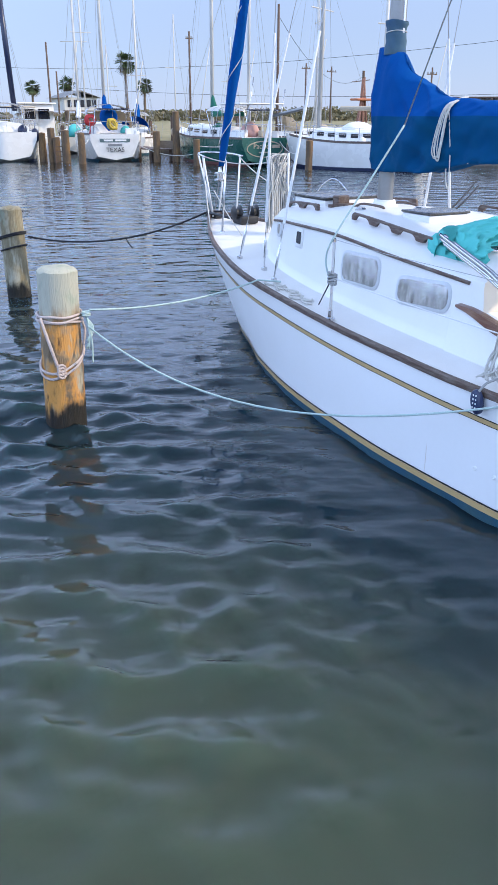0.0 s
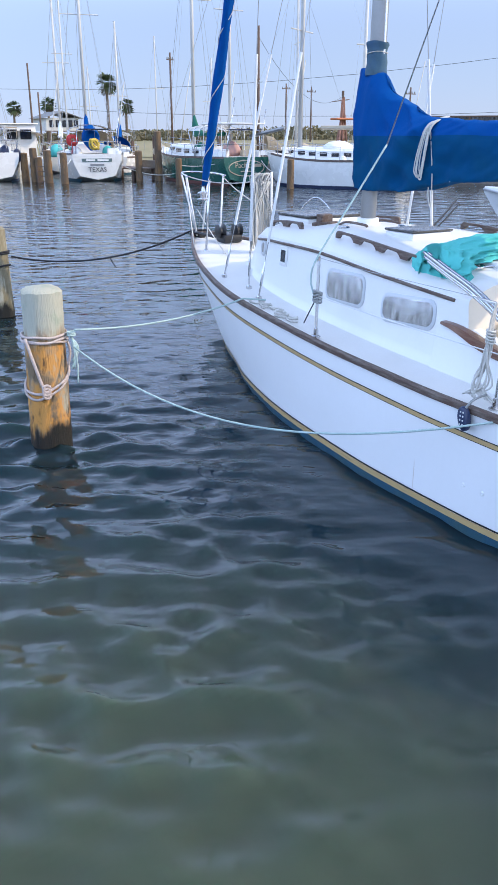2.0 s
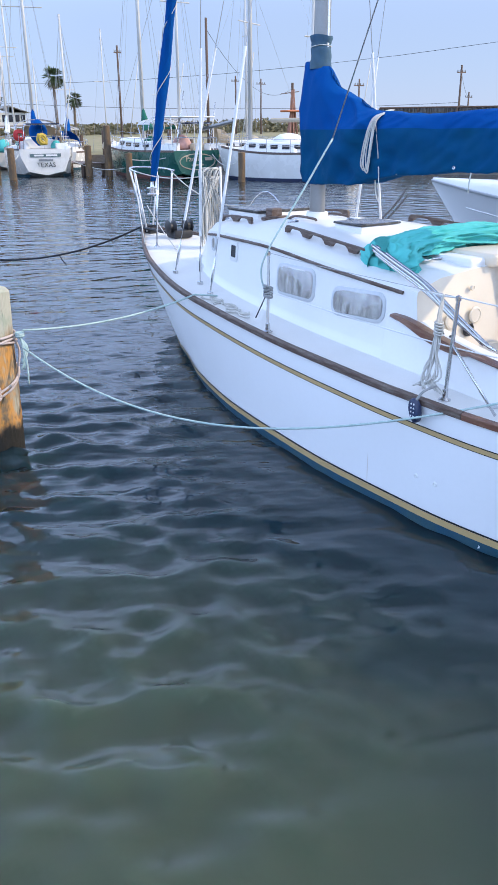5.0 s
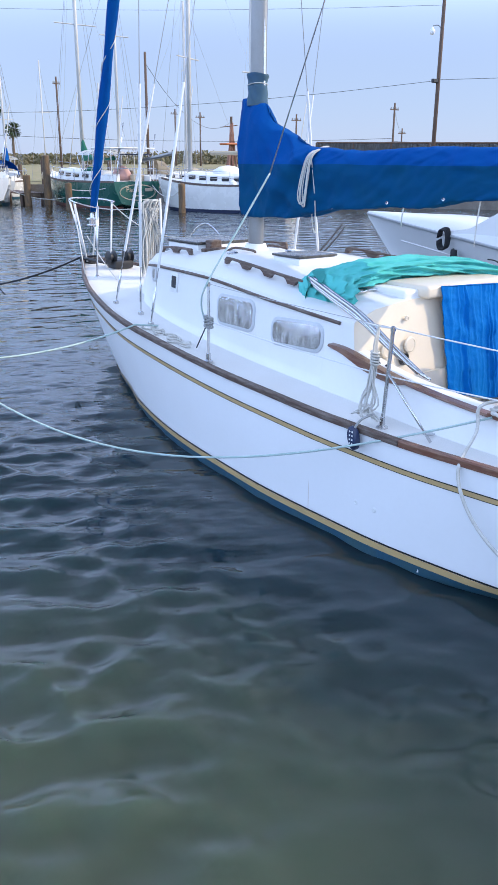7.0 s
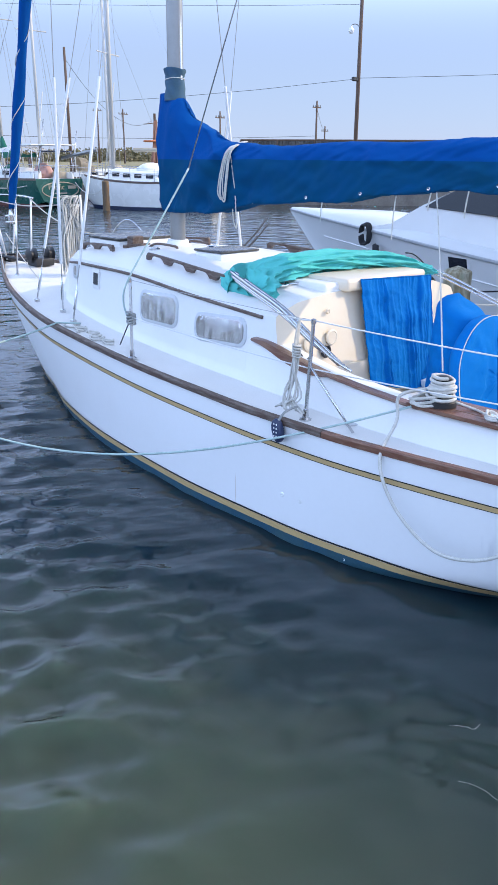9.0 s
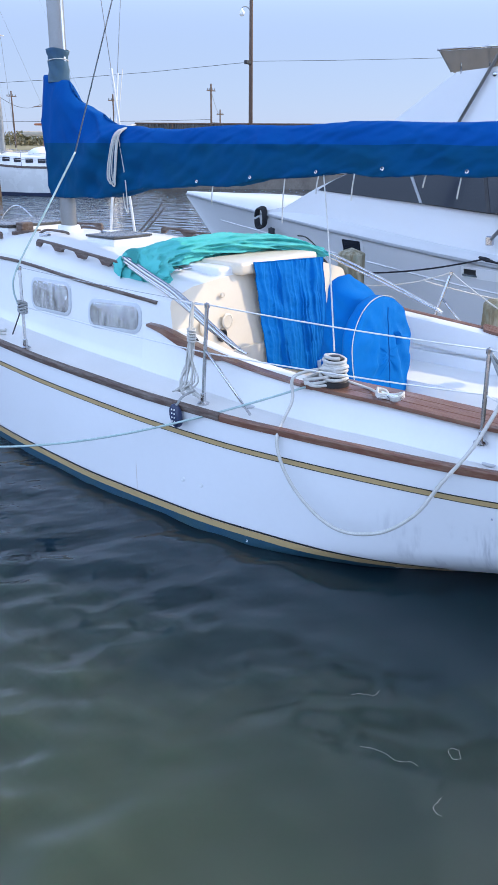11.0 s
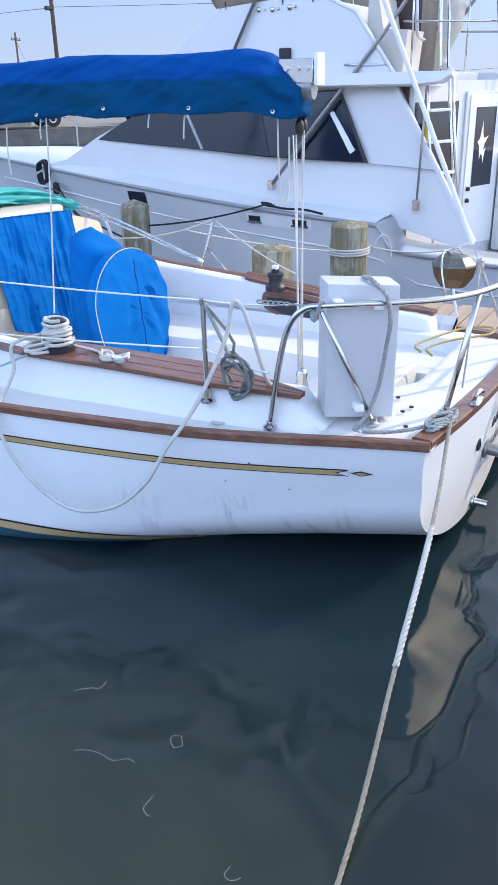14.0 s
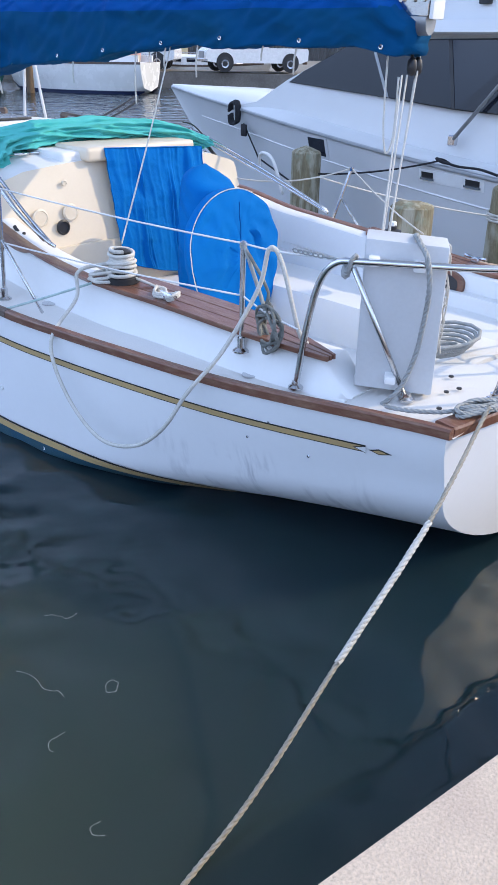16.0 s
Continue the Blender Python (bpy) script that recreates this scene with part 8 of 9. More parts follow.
# ---------- parked vehicles ----------
def pickup(x, y, turn, mat, label, s=1.0):
    m = Matrix.Translation((x, y, GZ + .1)) @ Matrix.Rotation(radians(turn), 4, "Z") @ Matrix.Scale(s, 4)
    p = thing("pickup_truck", (x, y, GZ + .1), label, "pickup truck", "parked vehicles")
    prof = [(-2.7, .55), (-2.72, 1.0), (-2.65, 1.12), (-.55, 1.12), (-.45, 1.78), (-.2, 1.86), (.75, 1.84), (1.35, 1.22), (2.5, 1.10), (2.72, .95), (2.75, .5), (2.2, .42), (-2.3, .42)]
    bm = BM()
    rings(bm, [[m @ Vector((u, v * (1 - .10 * max(0, z - 1.15)), z)) for u, z in prof] for v in (-.95, -.9, .9, .95)], True, True)
    body = part("body", bm, mat, p, smooth=30)
    for v in (-1, 1):
        for nm, pts in (("cab_window", [(-.38, 1.2), (-.30, 1.72), (.22, 1.74), (.22, 1.2)]), ("cab_window", [(.28, 1.2), (.28, 1.74), (.70, 1.72), (1.2, 1.22)])):
            bm = BM()
            rings(bm, [[m @ Vector((u, v * (.955 - .09 * max(0, z - 1.15) + o), z)) for u, z in pts] for o in (-.02, .012)], True, True)
            part(nm, bm, M_glassdark, body)
        for u in (-1.75, 1.75):
            w = BM()
            lathe(w, (0, 0, 0), [(.30, -.11), (.37, -.09), (.38, 0), (.37, .09), (.30, .11)], 18)
            bmesh.ops.transform(w, matrix=m @ Matrix.Translation((u, v * .86, .38)) @ Matrix.Rotation(math.pi / 2, 4, "X"), verts=w.verts)
            ty = part("tyre", w, M_dark, p, smooth=30)
            w = lathe(BM(), (0, 0, 0), [(.05, -.1), (.2, -.118), (.22, 0), (.2, .118), (.05, .1)], 14)
            bmesh.ops.transform(w, matrix=m @ Matrix.Translation((u, v * .86, .38)) @ Matrix.Rotation(math.pi / 2, 4, "X"), verts=w.verts)
            part("rim", w, M_ss, ty, smooth=30)
            w = lathe(BM(), (0, 0, 0), [(.45, -.02), (.46, .0), (.45, .02)], 18)
            bmesh.ops.transform(w, matrix=m @ Matrix.Translation((u, v * .945, .44)) @ Matrix.Rotation(math.pi / 2, 4, "X"), verts=w.verts)
            part("wheel_arch", w, M_dark, body)
    bm = BM()
    box(bm, (2.70, -.55, .62), (2.775, .55, .95), .02, m)
    part("grille", bm, M_grey, body)
    bm = BM()
    box(bm, (2.66, -.98, .45), (2.86, .98, .60), .03, m)
    part("bumper", bm, M_ss, body)
    for v in (-.76, .76):
        bm = BM()
        box(bm, (2.64, v - .14, .72), (2.765, v + .14, .92), .02, m)
        part("headlight", bm, M_white, body)
    return p


M_carwhite = material("white_car_paint", (.74, .74, .74), .25, fine=.02, coat=.5)
pickup(28.9, 31.4, 152, M_carwhite, "white pickup truck parked behind the seawall")
pickup(24.9, 36.6, 128, M_carwhite, "white pickup truck parked nose to the water", .95)
pickup(36.5, 27.0, 150, M_carwhite, "white pickup truck parked further along the quay")


# ---------- moored boats across the basin ----------
def text_part(word, m, size, mat, parent):
    cu = bpy.data.curves.new("lettering", "FONT")
    cu.body, cu.size, cu.align_x, cu.align_y, cu.extrude = word, size, "CENTER", "CENTER", .004
    tmp = bpy.data.objects.new("lettering", cu)
    scene.collection.objects.link(tmp)
    me = bpy.data.meshes.new_from_object(tmp.evaluated_get(bpy.context.evaluated_depsgraph_get()))
    bpy.data.objects.remove(tmp)
    me.transform(m)
    me.materials.clear()
    me.materials.append(mat)
    ob = new("lettering", me)
    ob.parent = parent
    ob.matrix_parent_inverse = base_of(parent).inverted()
    return ob


def moored(name, stern, turn, L, W, F, mat, label, sheer=.25, cabin=.45, masts=(), trim=None, bottom=None, windows=4, dodger=None, roof=None):
    """A sailing boat: stern position, heading in degrees from +y towards +x, length, beam, freeboard."""
    m = Matrix.Translation((*stern, 0)) @ Matrix.Rotation(-radians(turn), 4, "Z")
    p = thing(name, (*stern, 0), label, "sailboat", "boats across the basin")
    hb = curve([0, .15, .45, .7, .9, 1], [.36 * W, .44 * W, .5 * W, .40 * W, .16 * W, .01])
    sz = lambda u: F * (1 + sheer * max(0, (u - .35) / .65) ** 2 + .06 * (1 - u))
    wl = curve([0, .15, .45, .7, .85, .92, 1], [.22 * W, .36 * W, .46 * W, .32 * W, .12 * W, .01, .005])
    kz = curve([0, .12, .5, .85, .93, 1], [.12, -.2, -.3, -.1, .1, F * (1 + sheer) * .93])
    rows, us = [], span(0, 1, 22)
    for u in us:
        k, s = kz(u), sz(u)
        half = []
        for i in range(8):
            v = i / 7
            z = k + (s - k) * v
            x = wl(u) + (hb(u) - wl(u)) * min(1, v * 1.3) ** .8 if v > 0 else 0
            half.append((x, z))
        rows.append([m @ Vector((-x, u * L - .10 * L * 0, z)) for x, z in half[::-1]] + [m @ Vector((x, u * L, z)) for x, z in half[1:]])
    bm = BM()
    vs = rings(bm, rows, False, False)
    bm.faces.new(vs[0])
    hl = part("hull", bm, mat, p, smooth=50)
    bm = BM()
    rings(bm, [[m @ Vector((hb(u) * q, u * L, sz(u) - .03 + .05 * (1 - q * q))) for q in span(-1, 1, 7)] for u in us], False, False)
    part("deck", bm, M_deck, p, smooth=True)
    for nm, mt, f0, f1 in (("boot_stripe", bottom or M_antifoul, -.05, .16), ("sheer_stripe", trim or M_teakdark, None, None)):
        bm = BM()
        for sg in (-1, 1):
            r2 = []
            for u in us[:-1]:
                k, s = kz(u), sz(u)
                z0, z1 = (max(f0, k), max(f1, k + .01)) if f0 is not None else (s - .07, s + .03)
                r2.append([m @ Vector((sg * (wl(u) + (hb(u) - wl(u)) * min(1, max(0, (z - k) / (s - k)) * 1.3) ** .8 + .012), u * L, z)) for z in (z0, (z0 + z1) / 2, z1)])
            rings(bm, r2, False, False)
        part(nm, bm, mt, hl, smooth=True)
    # cabin trunk with windows
    u0, u1 = .30, .72
    bm = BM()
    rows = []
    for u in [u0] + span(u0 + .01, u1, 10) + [u1 + .06]:
        w = hb(u) * .62
        t = sz(u) + cabin * (1 if u <= u1 else .08)
        rows.append([m @ Vector((x, u * L, z)) for x, z in ((-w, sz(u) - .02), (-w * .95, t - .05), (-w * .85, t), (0, t + .07), (w * .85, t), (w * .95, t - .05), (w, sz(u) - .02))])
    rings(bm, rows, True, True)
    cb = part("cabin", bm, M_gel, p, smooth=30)
    for sg in (-1, 1):
        for k in range(windows):
            u = u0 + (u1 - u0) * (k + .5) / windows
            du = (u1 - u0) / windows * .30
            bm = BM()
            rings(bm, [[m @ Vector((sg * (hb(u) * .62 * .975 + o), v * L, sz(u) + cabin * z)) for v, z in ((u - du, .35), (u + du, .35), (u + du, .75), (u - du, .75))] for o in (-.06, .03)], True, True)
            part("cabin_window", bm, M_glassdark, cb)
    # cockpit coaming, rails
    bm = BM()
    for sg in (-1, 1):
        box(bm, (sg * hb(.15) * .6 - .05, .03 * L, sz(.1) - .05), (sg * hb(.15) * .6 + .05, .30 * L, sz(.1) + .28), .02, m)
    part("coaming", bm, M_gel, p)
    bm = BM()
    for sg in (-1, 1):
        pts = [m @ Vector((sg * hb(u) * .94, u * L, sz(u) + .6)) for u in span(0.02, .96, 12)]
        tube(bm, pts, .012, 4)
        tube(bm, [q - Vector((0, 0, .3)) for q in pts], .008, 4)
        for q in pts[::2]:
            tube(bm, [q, q - Vector((0, 0, .62))], .016, 4)
    tube(bm, [m @ Vector((-hb(0) * .94, .02 * L, sz(0) + .6)), m @ Vector((-hb(0) * .5, -.05, sz(0) + .62)), m @ Vector((hb(0) * .5, -.05, sz(0) + .62)), m @ Vector((hb(0) * .94, .02 * L, sz(0) + .6))], .018, 5)
    part("rail", bm, M_ss, p)
    for u, top, r, cov, boomL, spr in masts:
        z0 = sz(u) + cabin
        bm = tube(BM(), [m @ Vector((0, u * L, z0)), m @ Vector((0, u * L - .06, top))], r, 10)
        ms = part("mast", bm, M_farmast, p, smooth=True)
        if spr:
            part("spreader", tube(BM(), [m @ Vector((-spr[1], u * L, spr[0])), m @ Vector((spr[1], u * L, spr[0]))], .03, 5), M_farmast, ms)
        for sg in (-1, 1):
            for du in (-.03, .05):
                part("shroud", tube(BM(), [m @ Vector((sg * hb(u) * .9, (u + du) * L, sz(u))), m @ Vector((0, u * L, top - .2))], .009, 4), M_wire, ms)
        for v in (.98, .01):
            part("stay", tube(BM(), [m @ Vector((0, v * L, sz(v))), m @ Vector((0, u * L, top))], .009, 4), M_wire, ms)
        if cov:
            zb = z0 + .55
            rows = []
            for k in range(26):
                v = k / 25
                hgt = .16 + .95 * math.exp(-v * 9) + .05 * math.sin(v * 14)
                y = u * L - .1 - boomL * v
                rows.append([m @ Vector((q[0] * (.17 - .05 * v) , y, zb + hgt * q[1])) for q in ((0, 1), (.6, .85), (1, .4), (.8, 0), (0, -.08), (-.8, 0), (-1, .4), (-.6, .85))])
            bm = BM()
            rings(bm, rows, True, True)
            part("sail_cover", bm, cov, ms, smooth=True)
    if dodger:
        bm = BM()
        w = hb(.25) * .75
        rings(bm, [[m @ Vector((w * math.cos(a), y * L, sz(.2) + .25 + (h - .25) * math.sin(a) ** .6)) for a in span(0.02, math.pi - .02, 13)] for y, h in ((.36, .75), (.32, 1.15), (.26, 1.25))], False, False)
        bmesh.ops.solidify(bm, geom=bm.faces[:], thickness=.02)
        part("dodger", bm, dodger, p, smooth=40)
    if roof:
        bm = BM()
        w = hb(.15) * .8
        box(bm, (-w, .03 * L, sz(0) + 1.55), (w, .24 * L, sz(0) + 1.62), .03, m)
        for sx in (-.95, .95):
            for v in (.04, .23):
                tube(bm, [m @ Vector((sx * w, v * L, sz(0))), m @ Vector((sx * w, v * L, sz(0) + 1.56))], .02, 5)
        part("bimini", bm, roof, p)
    return p, m, hl


M_greenhull = material("green_hull", (.012, .085, .065), .25, spot=(.02, .11, .09), scale=1, amount=.5, fine=.03, coat=.2)
M_greencan = material("green_canvas", (.01, .13, .085), .85, fine=.2)
M_whiteboat = material("far_white_hull", (.72, .71, .68), .25, spot=(.6, .58, .53), scale=1, amount=.5, fine=.05)
M_navy = material("navy_paint", (.012, .02, .06), .3)
M_tan = material("tan_canvas", (.45, .38, .28), .85)

M_farmast = material("dull_mast", (.50, .49, .46), .45, spot=(.40, .39, .36), scale=2, amount=.5, fine=.05)
# the white boat with the lettered stern
b1, m1, h1 = moored("lettered_sailboat", (11.05, 43.8), 14, 9.5, 3.7, 1.38, M_whiteboat, "white sailboat, stern to, with lettering on the transom", masts=((.52, 13.5, .09, M_blue, 3.4, (8.8, 1.1)),), trim=M_navy, dodger=M_tan)
bm = BM()
rings(bm, [[m1 @ Vector((x, -.015, z)) for x, z in ((-.80, 1.05), (.80, 1.05), (.83, 1.22), (-.83, 1.22))], [m1 @ Vector((x, -.03, z)) for x, z in ((-.80, 1.05), (.80, 1.05), (.83, 1.22), (-.83, 1.22))]], True, True)
part("name_board", bm, material("grey_green_board", (.10, .15, .15), .6), b1, "dark board with pale lettering bars")
bm = BM()
for x0, x1 in ((-.60, -.10), (.02, .62)):
    box(bm, (x0, -.04, 1.09), (x1, -.03, 1.18), 0, m1)
part("lettering_bar", bm, M_white, b1)
bm = BM()
box(bm, (-.38, -.03, .84), (.38, -.02, .95), 0, m1)
part("lettering_bar", bm, M_grey, b1)
text_part("TEXAS", m1 @ Matrix.Translation((0, -.03, .64)) @ Matrix.Rotation(math.pi / 2, 4, "X"), .34, M_dark, b1)
ring = lambda c, r, rr, n=20: tube(BM(), [c + Vector((r * math.cos(a), .03 * math.sin(2 * a), r * math.sin(a))) for a in span(0, math.tau, n)], rr, 7)
bm = BM()
c = m1 @ Vector((-.1, -.05, 1.95))
for k in range(4):
    tube(bm, [c + Vector(((.27 - .03 * k) * math.cos(a + k), -.03 * k, (.27 - .02 * k) * math.sin(a))) for a in span(0, math.tau, 20)], .05, 6)
lone("yellow_hose", bm, material("yellow_hose", (.55, .40, .06), .6), "yellow hose coil hung on a stern rail", "hose", smooth=True)
bm = BM()
c = Vector((10.0, 44.6, 2.15))
for k in range(4):
    tube(bm, [c + Vector(((.28 - .04 * k) * math.cos(a), -.03 * k, (.28 - .04 * k) * math.sin(a) + .03 * math.sin(3 * a))) for a in span(0, math.tau, 20)], .05, 6)
tube(bm, [c, (10.05, 45.0, 1.2)], .04, 6)
lone("red_hose", bm, material("red_hose", (.5, .03, .03), .6), "red hose coil hung by a boat", "hose", smooth=True)
bm = BM()
c = m1 @ Vector((-.15, 1.2, 1.6))
rings(bm, [disc_ring(c, max(.02, .5 * math.sin(math.pi * (k + .3) / 10)), 14, 1.35 * k / 9) for k in range(10)], True, True)
lone("covered_gear", bm, M_blue, "gear under a blue tarpaulin on a boat's deck", "tarpaulin", smooth=True)
# the boat at the far left
b2, m2, h2 = moored("white_sailboat", (5.75, 45.6), 6, 9.5, 4.2, 1.45, M_whiteboat, "white sailboat, stern to, with a navy waterline stripe", masts=((.40, 13, .085, None, 3, None),), trim=M_navy, bottom=M_navy)
bm = tube(BM(), [(7.1, 49.2, 2.6), (6.83, 49.2, 9.5)], .15, 10)
lone("furled_sail", bm, M_navy, "sail rolled in a dark blue sleeve on its mast", "furled sail", smooth=True)
# the green ketch
b3, m3, h3 = moored("green_ketch", (16.5, 36.9), 1, 10.6, 3.6, 1.3, M_greenhull, "green-hulled ketch with a green sail cover, stern to", masts=((.58, 14, .10, M_greencan, 3.6, (9.2, 1.2)), (.17, 11.5, .075, None, 2, (8.2, .8))), trim=M_teakdark, bottom=material("red_brown_bottom", (.14, .05, .04), .6), roof=M_white, sheer=.35)
bm = BM()
pl = [m3 @ Vector((1.02 * math.cos(a), -.012, .86 + .36 * math.sin(a) * (1 if math.sin(a) > 0 else 1.1))) for a in span(0, math.tau, 25)]
tube(bm, pl, .025, 5)
part("transom_moulding", bm, M_tan, b3)
text_part("Pacific", m3 @ Matrix.Translation((-.22, -.02, .98)) @ Matrix.Rotation(math.pi / 2, 4, "X"), .36, M_tan, b3)
bm = BM()
box(bm, (.42, -.03, .90), (.85, -.02, 1.05), 0, m3)
part("lettering_bar", bm, M_tan, b3)
bm = BM()
box(bm, (-.35, -.03, .66), (.35, -.02, .72), 0, m3)
part("lettering_bar", bm, M_tan, b3)
bm = BM()
tube(bm, [m3 @ Vector((.4, .4, 2.35)), m3 @ Vector((1.55, -1.1, 2.75))], .09, 8)
part("boom_crutch", bm, M_alu, b3, "spar lying over the stern")
# the white cruising sloop lying broadside
b4, m4, h4 = moored("white_sloop", (21.3, 30.3), -30, 7.4, 3.3, 1.25, M_whiteboat, "white cruising sloop lying broadside with a brown sheer strake", masts=((.75, 14, .11, None, 3.6, (7.05, 1.15)),), trim=M_teakdark, bottom=M_navy, windows=5, sheer=.3)
bm = tube(BM(), [m4 @ Vector((0, 4.4, 2.75)), m4 @ Vector((0, .8, 2.75))], .10, 8)
part("boom", bm, M_tan, b4, "boom with a furled cream sail")
bm = BM()
c = m4 @ Vector((0, 1.6, 1.45))
rings(bm, [disc_ring(c, r, 12, z) for r, z in ((.5, 0), (.52, .4), (.38, .8), (.15, .95))], True, True)
part("cockpit_cover", bm, M_tan, b4, "cream cover in the cockpit", smooth=True)
bm = BM()
rings(bm, [disc_ring(m4 @ Vector((.3, 3.6, 1.75)), r, 14, z, 1.6, 1) for r, z in ((.55, 0), (.5, .2), (.3, .36), (.05, .42))], True, True)
part("dinghy", bm, M_white, b4, "upturned white dinghy on the cabin top", smooth=True)
bm = lathe(BM(), (23.2, 33.7, .05), [(.03, -.22), (.2, -.12), (.24, 0), (.2, .14), (.05, .22)], 14)
lone("red_fender", bm, material("red_rubber", (.55, .02, .02), .5), "red ball fender afloat behind a stern", "fender", smooth=True)
# further boats and bare masts beyond
moored("small_sailboat", (14.5, 50.5), 30, 7.5, 2.6, 1.05, M_whiteboat, "small white sailboat with a blue tarpaulin", masts=((.5, 9.2, .07, M_blue, 2.4, None),), dodger=M_blue)
moored("distant_sailboat", (8.6, 53), -20, 9, 3, 1.2, M_whiteboat, "white sailboat moored further in", masts=((.5, 12.5, .08, M_tan, 3, (8, 1)),), roof=M_tan)
moored("distant_sailboat", (12.2, 54), 20, 9, 3, 1.2, M_whiteboat, "white sailboat moored further in", masts=((.5, 11, .08, M_white, 3, (7, .9)),))
moored("distant_sailboat", (22.5, 49.5), 110, 9, 3, 1.1, M_whiteboat, "white sailboat along the far seawall", masts=((.5, 12, .08, None, 3, (8, 1)),), dodger=M_tan)
moored("distant_boat", (27.0, 39.0), 150, 8, 2.8, 1.0, M_whiteboat, "white boat without a mast along the far seawall")
# cabin cruiser
cr = thing("cabin_cruiser", (9.9, 56, 0), "white cabin cruiser with a square wheelhouse", "motor boat")
bm = BM()
box(bm, (8.6, 54, -.2), (11.6, 60, 1.1), .15, seg=3)
part("hull", bm, M_whiteboat, cr, smooth=40)
bm = BM()
box(bm, (8.75, 54.8, 1.1), (11.0, 57.5, 3.05), .08, seg=2)
wh = part("wheelhouse", bm, M_whiteboat, cr, smooth=40)
for x in (9.05, 9.95):
    bm = BM()
    box(bm, (x, 54.77, 2.15), (x + .72, 54.79, 2.75))
    part("window", bm, M_glassdark, wh)
bm = BM()
box(bm, (8.65, 54.6, 3.05), (11.1, 57.7, 3.13), .02)
part("roof", bm, M_white, wh)
# shrimp boat mast with hanging nets, far off
sh = thing("trawler_rig", (60, 88.3, GZ), "weathered trawler mast with hanging nets and an orange awning", "trawler")
part("mast", tube(BM(), [(60, 88.3, .5), (60, 88.3, 7.6)], .16, 8), M_polewood, sh)
bm = BM()
random.seed(3)
for k in range(22):
    x = 60 + random.uniform(-.75, .75)
    tube(bm, [(60 + random.uniform(-.2, .2), 88.2, 6.4 + random.uniform(-.4, .5)), (x, 88.2 + random.uniform(-.3, .3), 1.6)], random.uniform(.05, .12), 5)
part("net", bm, material("faded_net", (.30, .16, .12), .9), sh)
bm = BM()
box(bm, (58.7, 87.6, 4.2), (61.4, 89.2, 4.45), .1)
part("awning", bm, material("orange_awning", (.45, .16, .08), .8), sh)
part("gaff", tube(BM(), [(58.3, 88.3, 6.3), (61, 88.3, 6.6)], .06, 6), M_polewood, sh)

# piles and finger pier by the far boats
for i, (x, y, h, r) in enumerate(((14.2, 42.7, 2.6, .2), (13.2, 43.1, 1.6, .2), (13.45, 38.5, 1.3, .17), (8.75, 42.5, 1.55, .19), (8.3, 43.8, 1.65, .22), (7.9, 45.0, 1.75, .2), (7.55, 45.6, 1.5, .2), (16.78, 33.2, 1.35, .17), (8.05, 44.6, 1.3, .19))):
    pile(x, y, h, r, "tall grey mooring post by the pier" if h > 2 else "weathered brown mooring post by the pier", 30 + i, group="far mooring posts", mat=M_pilefar)
pier = thing("finger_pier", (14, 46, 0), "grey plank finger pier on timber posts", "pier")
for k in range(16):
    bm = BM()
    box(bm, (12.9 + .0, 43.3 + .32 * k, .62), (14.3, 43.58 + .32 * k, .68), .006)
    part("plank", bm, M_teakdark, pier)
for x in (13.0, 14.2):
    for y in (43.5, 46, 48.2):
        part("post", tube(BM(), [(x, y, -1), (x, y, .62)], .1, 8), M_polewood, pier)
la = thing("dock_ladder", (7.95, 43.9, 0), "small grey wooden ladder on the pier", "ladder")
for x in (7.75, 8.15):
    part("stile", tube(BM(), [(x, 43.9, -.2), (x, 43.95, 1.0)], .035, 6), M_polewood, la)
for k in range(4):
    part("rung", tube(BM(), [(7.75, 43.9, .1 + .25 * k), (8.15, 43.9, .1 + .25 * k)], .025, 6), M_polewood, la)
# slack mooring lines among the far boats
for a, b, s in (((12.3, 43.5, .9), (15.9, 41.5, .8), .5), ((13.45, 38.5, 1.0), (15.6, 37.4, 1.2), .15), ((17.2, 36.6, 1.2), (16.78, 33.3, 1.1), .45), ((8.75, 42.5, 1.2), (9.6, 43.9, 1.2), .2)):
    rope("mooring_line", sag(a, b, s, 12), .022, M_rope, "white mooring line slung between boat and pile", 5)
# bare masts of boats behind the others
for x, y, h, r in ((17.0, 55.4, 7.9, .06), (31.6, 47.2, 13, .12), (13.7, 56.6, 12, .06), (16.6, 60, 7, .05), (21, 58, 9, .05), (24, 55, 7.5, .05)):
    t = thing("bare_mast", (x, y, 0), "bare pale mast of a boat moored further in", "mast", "bare masts")
    part("spar", tube(BM(), [(x, y, -.5), (x, y, h)], r, 8), M_farmast, t, smooth=True)
    part("spreader", tube(BM(), [(x - .7, y, h * .62), (x + .7, y, h * .62)], r * .4, 5), M_farmast, t)
    bm = BM()
    for dx in (-1.2, 1.2):
        tube(bm, [(x + dx, y, .8), (x, y, h - .1)], .010, 4)
    part("stay", bm, M_wire, t)


# ---------- gear on the decks of the far boats ----------
M_pinkish = material("faded_pink_cloth", (.50, .30, .27), .85, fine=.2)


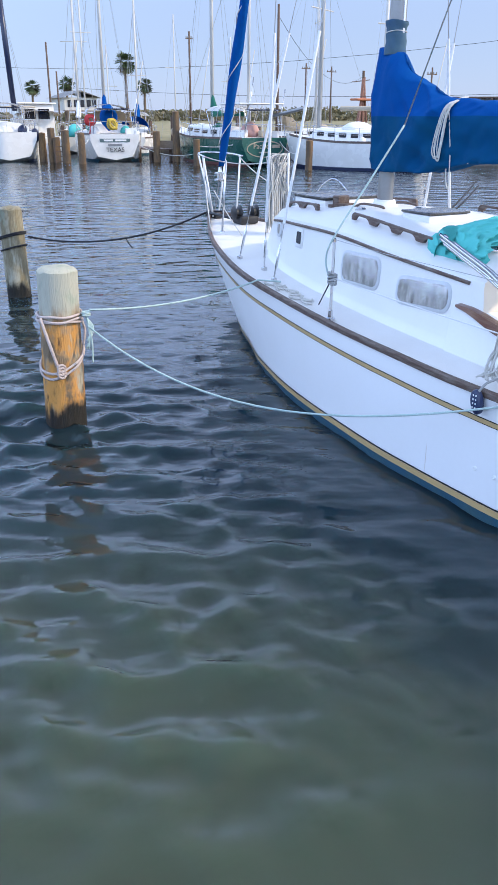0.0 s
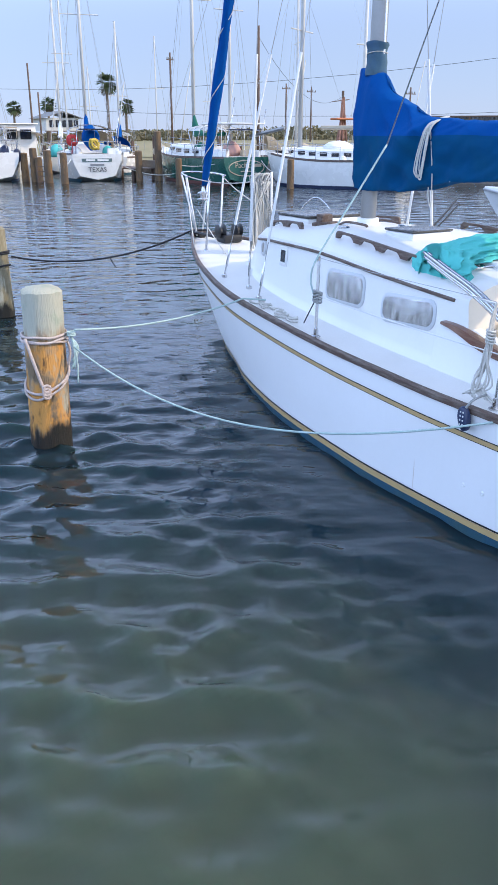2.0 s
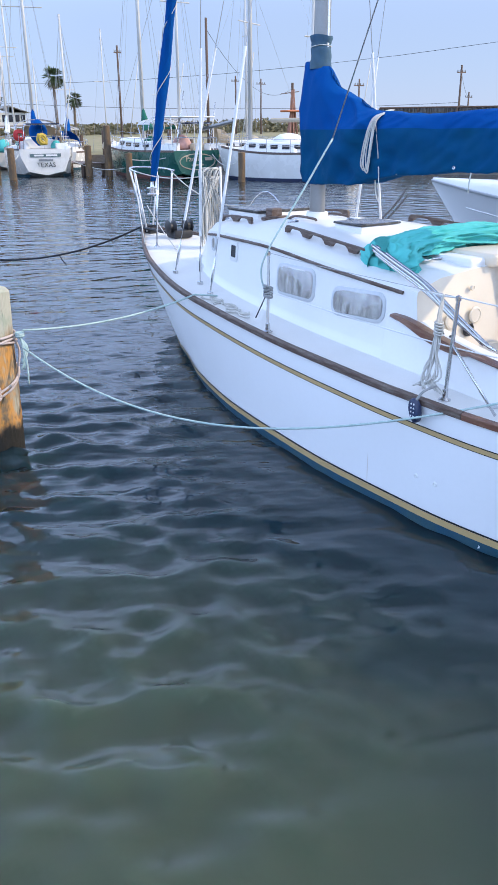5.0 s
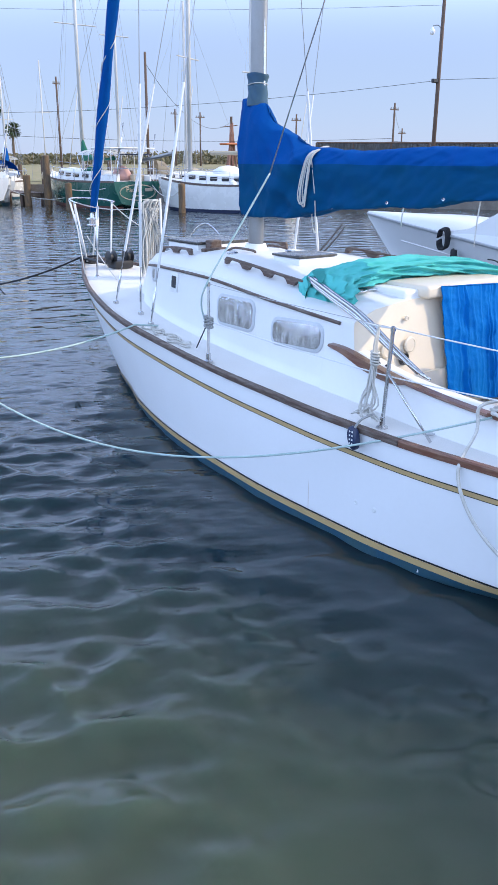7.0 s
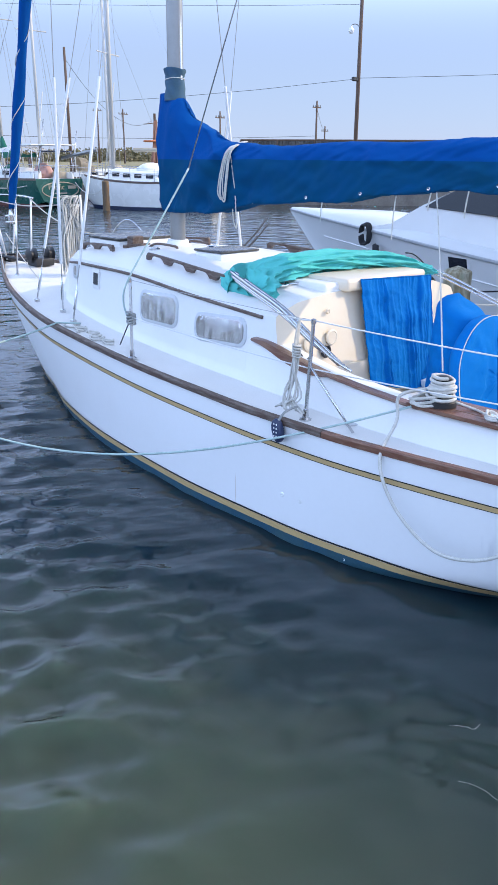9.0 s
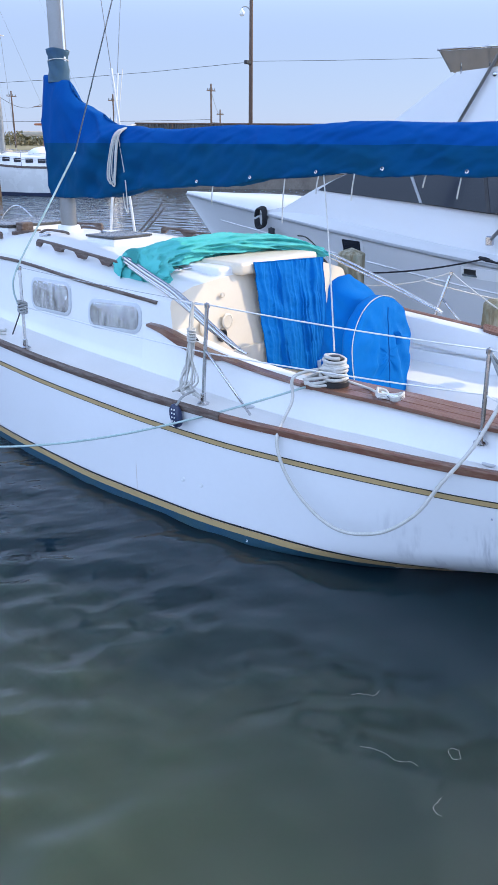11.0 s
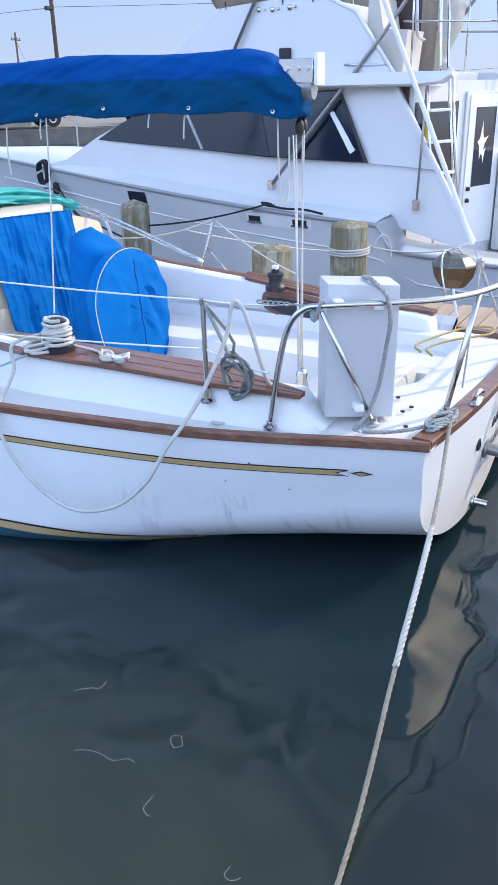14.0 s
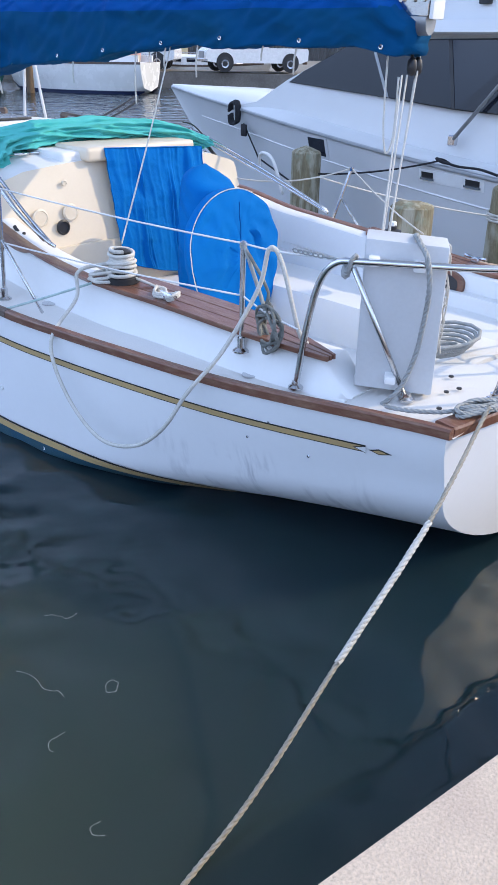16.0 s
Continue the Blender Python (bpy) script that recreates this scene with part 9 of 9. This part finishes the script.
def deck_gear(m, z, items):
    """Canopies, boxes, fenders and coils standing on a deck: kind, across, along, size, material."""
    for kind, x, y, s, mat in items:
        at = m @ Vector((x, y, z))
        if kind == "canopy":
            t = thing("canopy", tuple(at), "cloth canopy on bent tubes over a cockpit", "canopy")
            bm = BM()
            rings(bm, [[m @ Vector((x + s * math.cos(a), y + q, z + 1.25 + .32 * math.sin(a))) for a in span(.05, math.pi - .05, 11)] for q in span(0, s * 1.3, 4)], False, False)
            bmesh.ops.solidify(bm, geom=bm.faces[:], thickness=.02)
            part("cloth", bm, mat, t, smooth=40)
            for q in (0.03, s * .65, s * 1.27):
                part("hoop", tube(BM(), [m @ Vector((x - s, y + s * .6, z))] + [m @ Vector((x + s * math.cos(a), y + q, z + 1.24 + .31 * math.sin(a))) for a in span(math.pi - .05, .05, 11)] + [m @ Vector((x + s, y + s * .6, z))], .022, 5), M_ss, t, smooth=True)
        elif kind == "box":
            bm = BM()
            box(bm, (x - s, y - s * .7, z), (x + s, y + s * .7, z + s * 1.1), .04, m, 2)
            lone("deck_box", bm, mat, "storage box standing on a boat's deck", "box", "deck boxes", smooth=40)
        elif kind == "fender":
            bm = BM()
            rings(bm, [disc_ring(at, max(.01, s * .32 * w), 10, s * h) for w, h in ((.3, -.75), (.9, -.6), (1, -.3), (1, .1), (.8, .35), (.2, .48))], True, True)
            tube(bm, [at + Vector((0, 0, s * .45)), at + Vector((0, 0, s * 1.1))], .012, 4)
            lone("fender", bm, mat, "fender hung at a boat's side", "fender", "fenders", smooth=40)
        elif kind == "bundle":
            bm = BM()
            rings(bm, [[at + Vector((s * w * math.cos(a) * (1 + .25 * noise.noise((3 * math.cos(a), 3 * math.sin(a) + x * 9, h * 4))), s * w * math.sin(a), s * h)) for a in [k * math.tau / 16 for k in range(16)]] for w, h in ((.7, 0), (1, .3), (.95, .7), (.75, 1.1), (.45, 1.4), (.1, 1.55))], True, True)
            lone("bundled_cloth", bm, mat, "cloth bundle lashed down on a deck", "bundle", "cloth bundles", smooth=True)
        elif kind == "pole":
            part_ = lone("boat_pole", tube(BM(), [at, m @ Vector((x + .2 * s, y + .1, z + s))], .03, 6), mat, "bare pole standing on a deck", "pole", "deck poles", smooth=True)
        elif kind == "rack":
            t = thing("stern_rack", tuple(at), "stainless rack over the stern", "rack")
            for sx in (-s, s):
                part("upright", tube(BM(), [m @ Vector((x + sx, y, z)), m @ Vector((x + sx * .85, y - .1, z + 1.3))], .025, 6), mat, t, smooth=True)
            part("bar", tube(BM(), [m @ Vector((x - s * .9, y - .1, z + 1.28)), m @ Vector((x + s * .9, y - .1, z + 1.28))], .025, 6), mat, t, smooth=True)
            part("panel", box(BM(), (x - s * .8, y - .5, z + 1.30), (x + s * .8, y + .3, z + 1.34), .01, m), M_navy, t)


deck_gear(m1, 1.40, (("rack", 0, .5, 1.1, M_ss), ("box", .95, .5, .30, M_white), ("fender", 1.25, .3, .55, M_white), ("bundle", .8, 1.6, .30, M_turq), ("bundle", -1.0, 1.0, .30, M_white), ("pole", 1.2, 2.2, 2.4, M_ss), ("canopy", -.1, 2.2, 1.1, M_tan)))
deck_gear(m2, 1.45, (("rack", -.2, .4, 1.2, M_ss), ("bundle", .9, .6, .30, M_navy), ("box", .2, .9, .32, M_white), ("canopy", .1, 2.0, 1.2, M_whiteboat), ("fender", 1.45, .2, .6, M_navy), ("pole", -.8, 2.0, 3.0, M_ss)))
deck_gear(m3, 1.36, (("canopy", 0, 3.0, 1.15, M_white), ("box", -.7, 1.4, .34, M_white), ("box", .6, 1.1, .30, M_tan), ("bundle", .1, 1.8, .5, M_pinkish), ("pole", -.9, .5, 2.8, M_ss), ("pole", .95, .4, 2.3, M_ss), ("rack", 0, .35, 1.0, M_ss), ("bundle", -.5, 4.3, .45, M_greencan)))
deck_gear(m4, 1.28, (("bundle", .2, 1.1, .55, M_pinkish), ("box", -.5, .6, .30, M_tan), ("fender", -1.3, 2.6, .5, M_white), ("pole", .6, .3, 2.2, M_ss), ("bundle", .2, 5.2, .36, M_white)))
mid = Matrix.Translation((14.3, 52.0, 0))
deck_gear(mid, 1.1, (("bundle", 0, 0, .55, M_blue), ("box", -1.4, .5, .45, M_white), ("bundle", -2.6, 1, .5, M_turq), ("canopy", -4.4, 2, 1.3, M_tan), ("canopy", 2.2, 3.0, 1.2, M_white), ("bundle", 4.2, 0, .5, M_tan), ("pole", 1, 0, 4.5, M_farmast), ("pole", -3.4, 0, 5.5, M_farmast), ("pole", 6.5, 2, 6.5, M_farmast), ("pole", 9.5, 1, 5.5, M_farmast)))
far2 = Matrix.Translation((26.5, 44.5, 0))
deck_gear(far2, 1.2, (("bundle", -1.5, 0, .5, M_tan), ("box", 0, 0, .45, M_white), ("bundle", 2.0, -1.0, .5, M_blue), ("canopy", 3.6, -2.2, 1.2, M_white), ("pole", -2.5, 0, 5.5, M_farmast), ("pole", 1.4, -1, 6.5, M_farmast), ("pole", 4.4, -3, 5.5, M_farmast)))
# tan planked pier behind the boats, with rails
pr = thing("back_pier", (20, 50, 0), "weathered timber pier with posts behind the boats", "pier")
for k in range(14):
    a = Vector((8 + 1.35 * k, 58.6 - .62 * k, 0))
    part("post", tube(BM(), [a - Vector((0, 0, .5)), a + Vector((0, 0, 1.75 + .3 * (k % 3)))], .13, 7), M_polewood, pr)
bm = BM()
a, b = Vector((7, 59, .95)), Vector((27, 50, .95))
rings(bm, [[p + Vector((0, 0, dz)) for p, dz in ((a, 0), (b, 0))] for dz in (.0,)] + [[a + Vector((.5, 1.2, 0)), b + Vector((.5, 1.2, 0))]], False, False)
bmesh.ops.solidify(bm, geom=bm.faces[:], thickness=.12)
part("decking", bm, M_teakdark, pr)
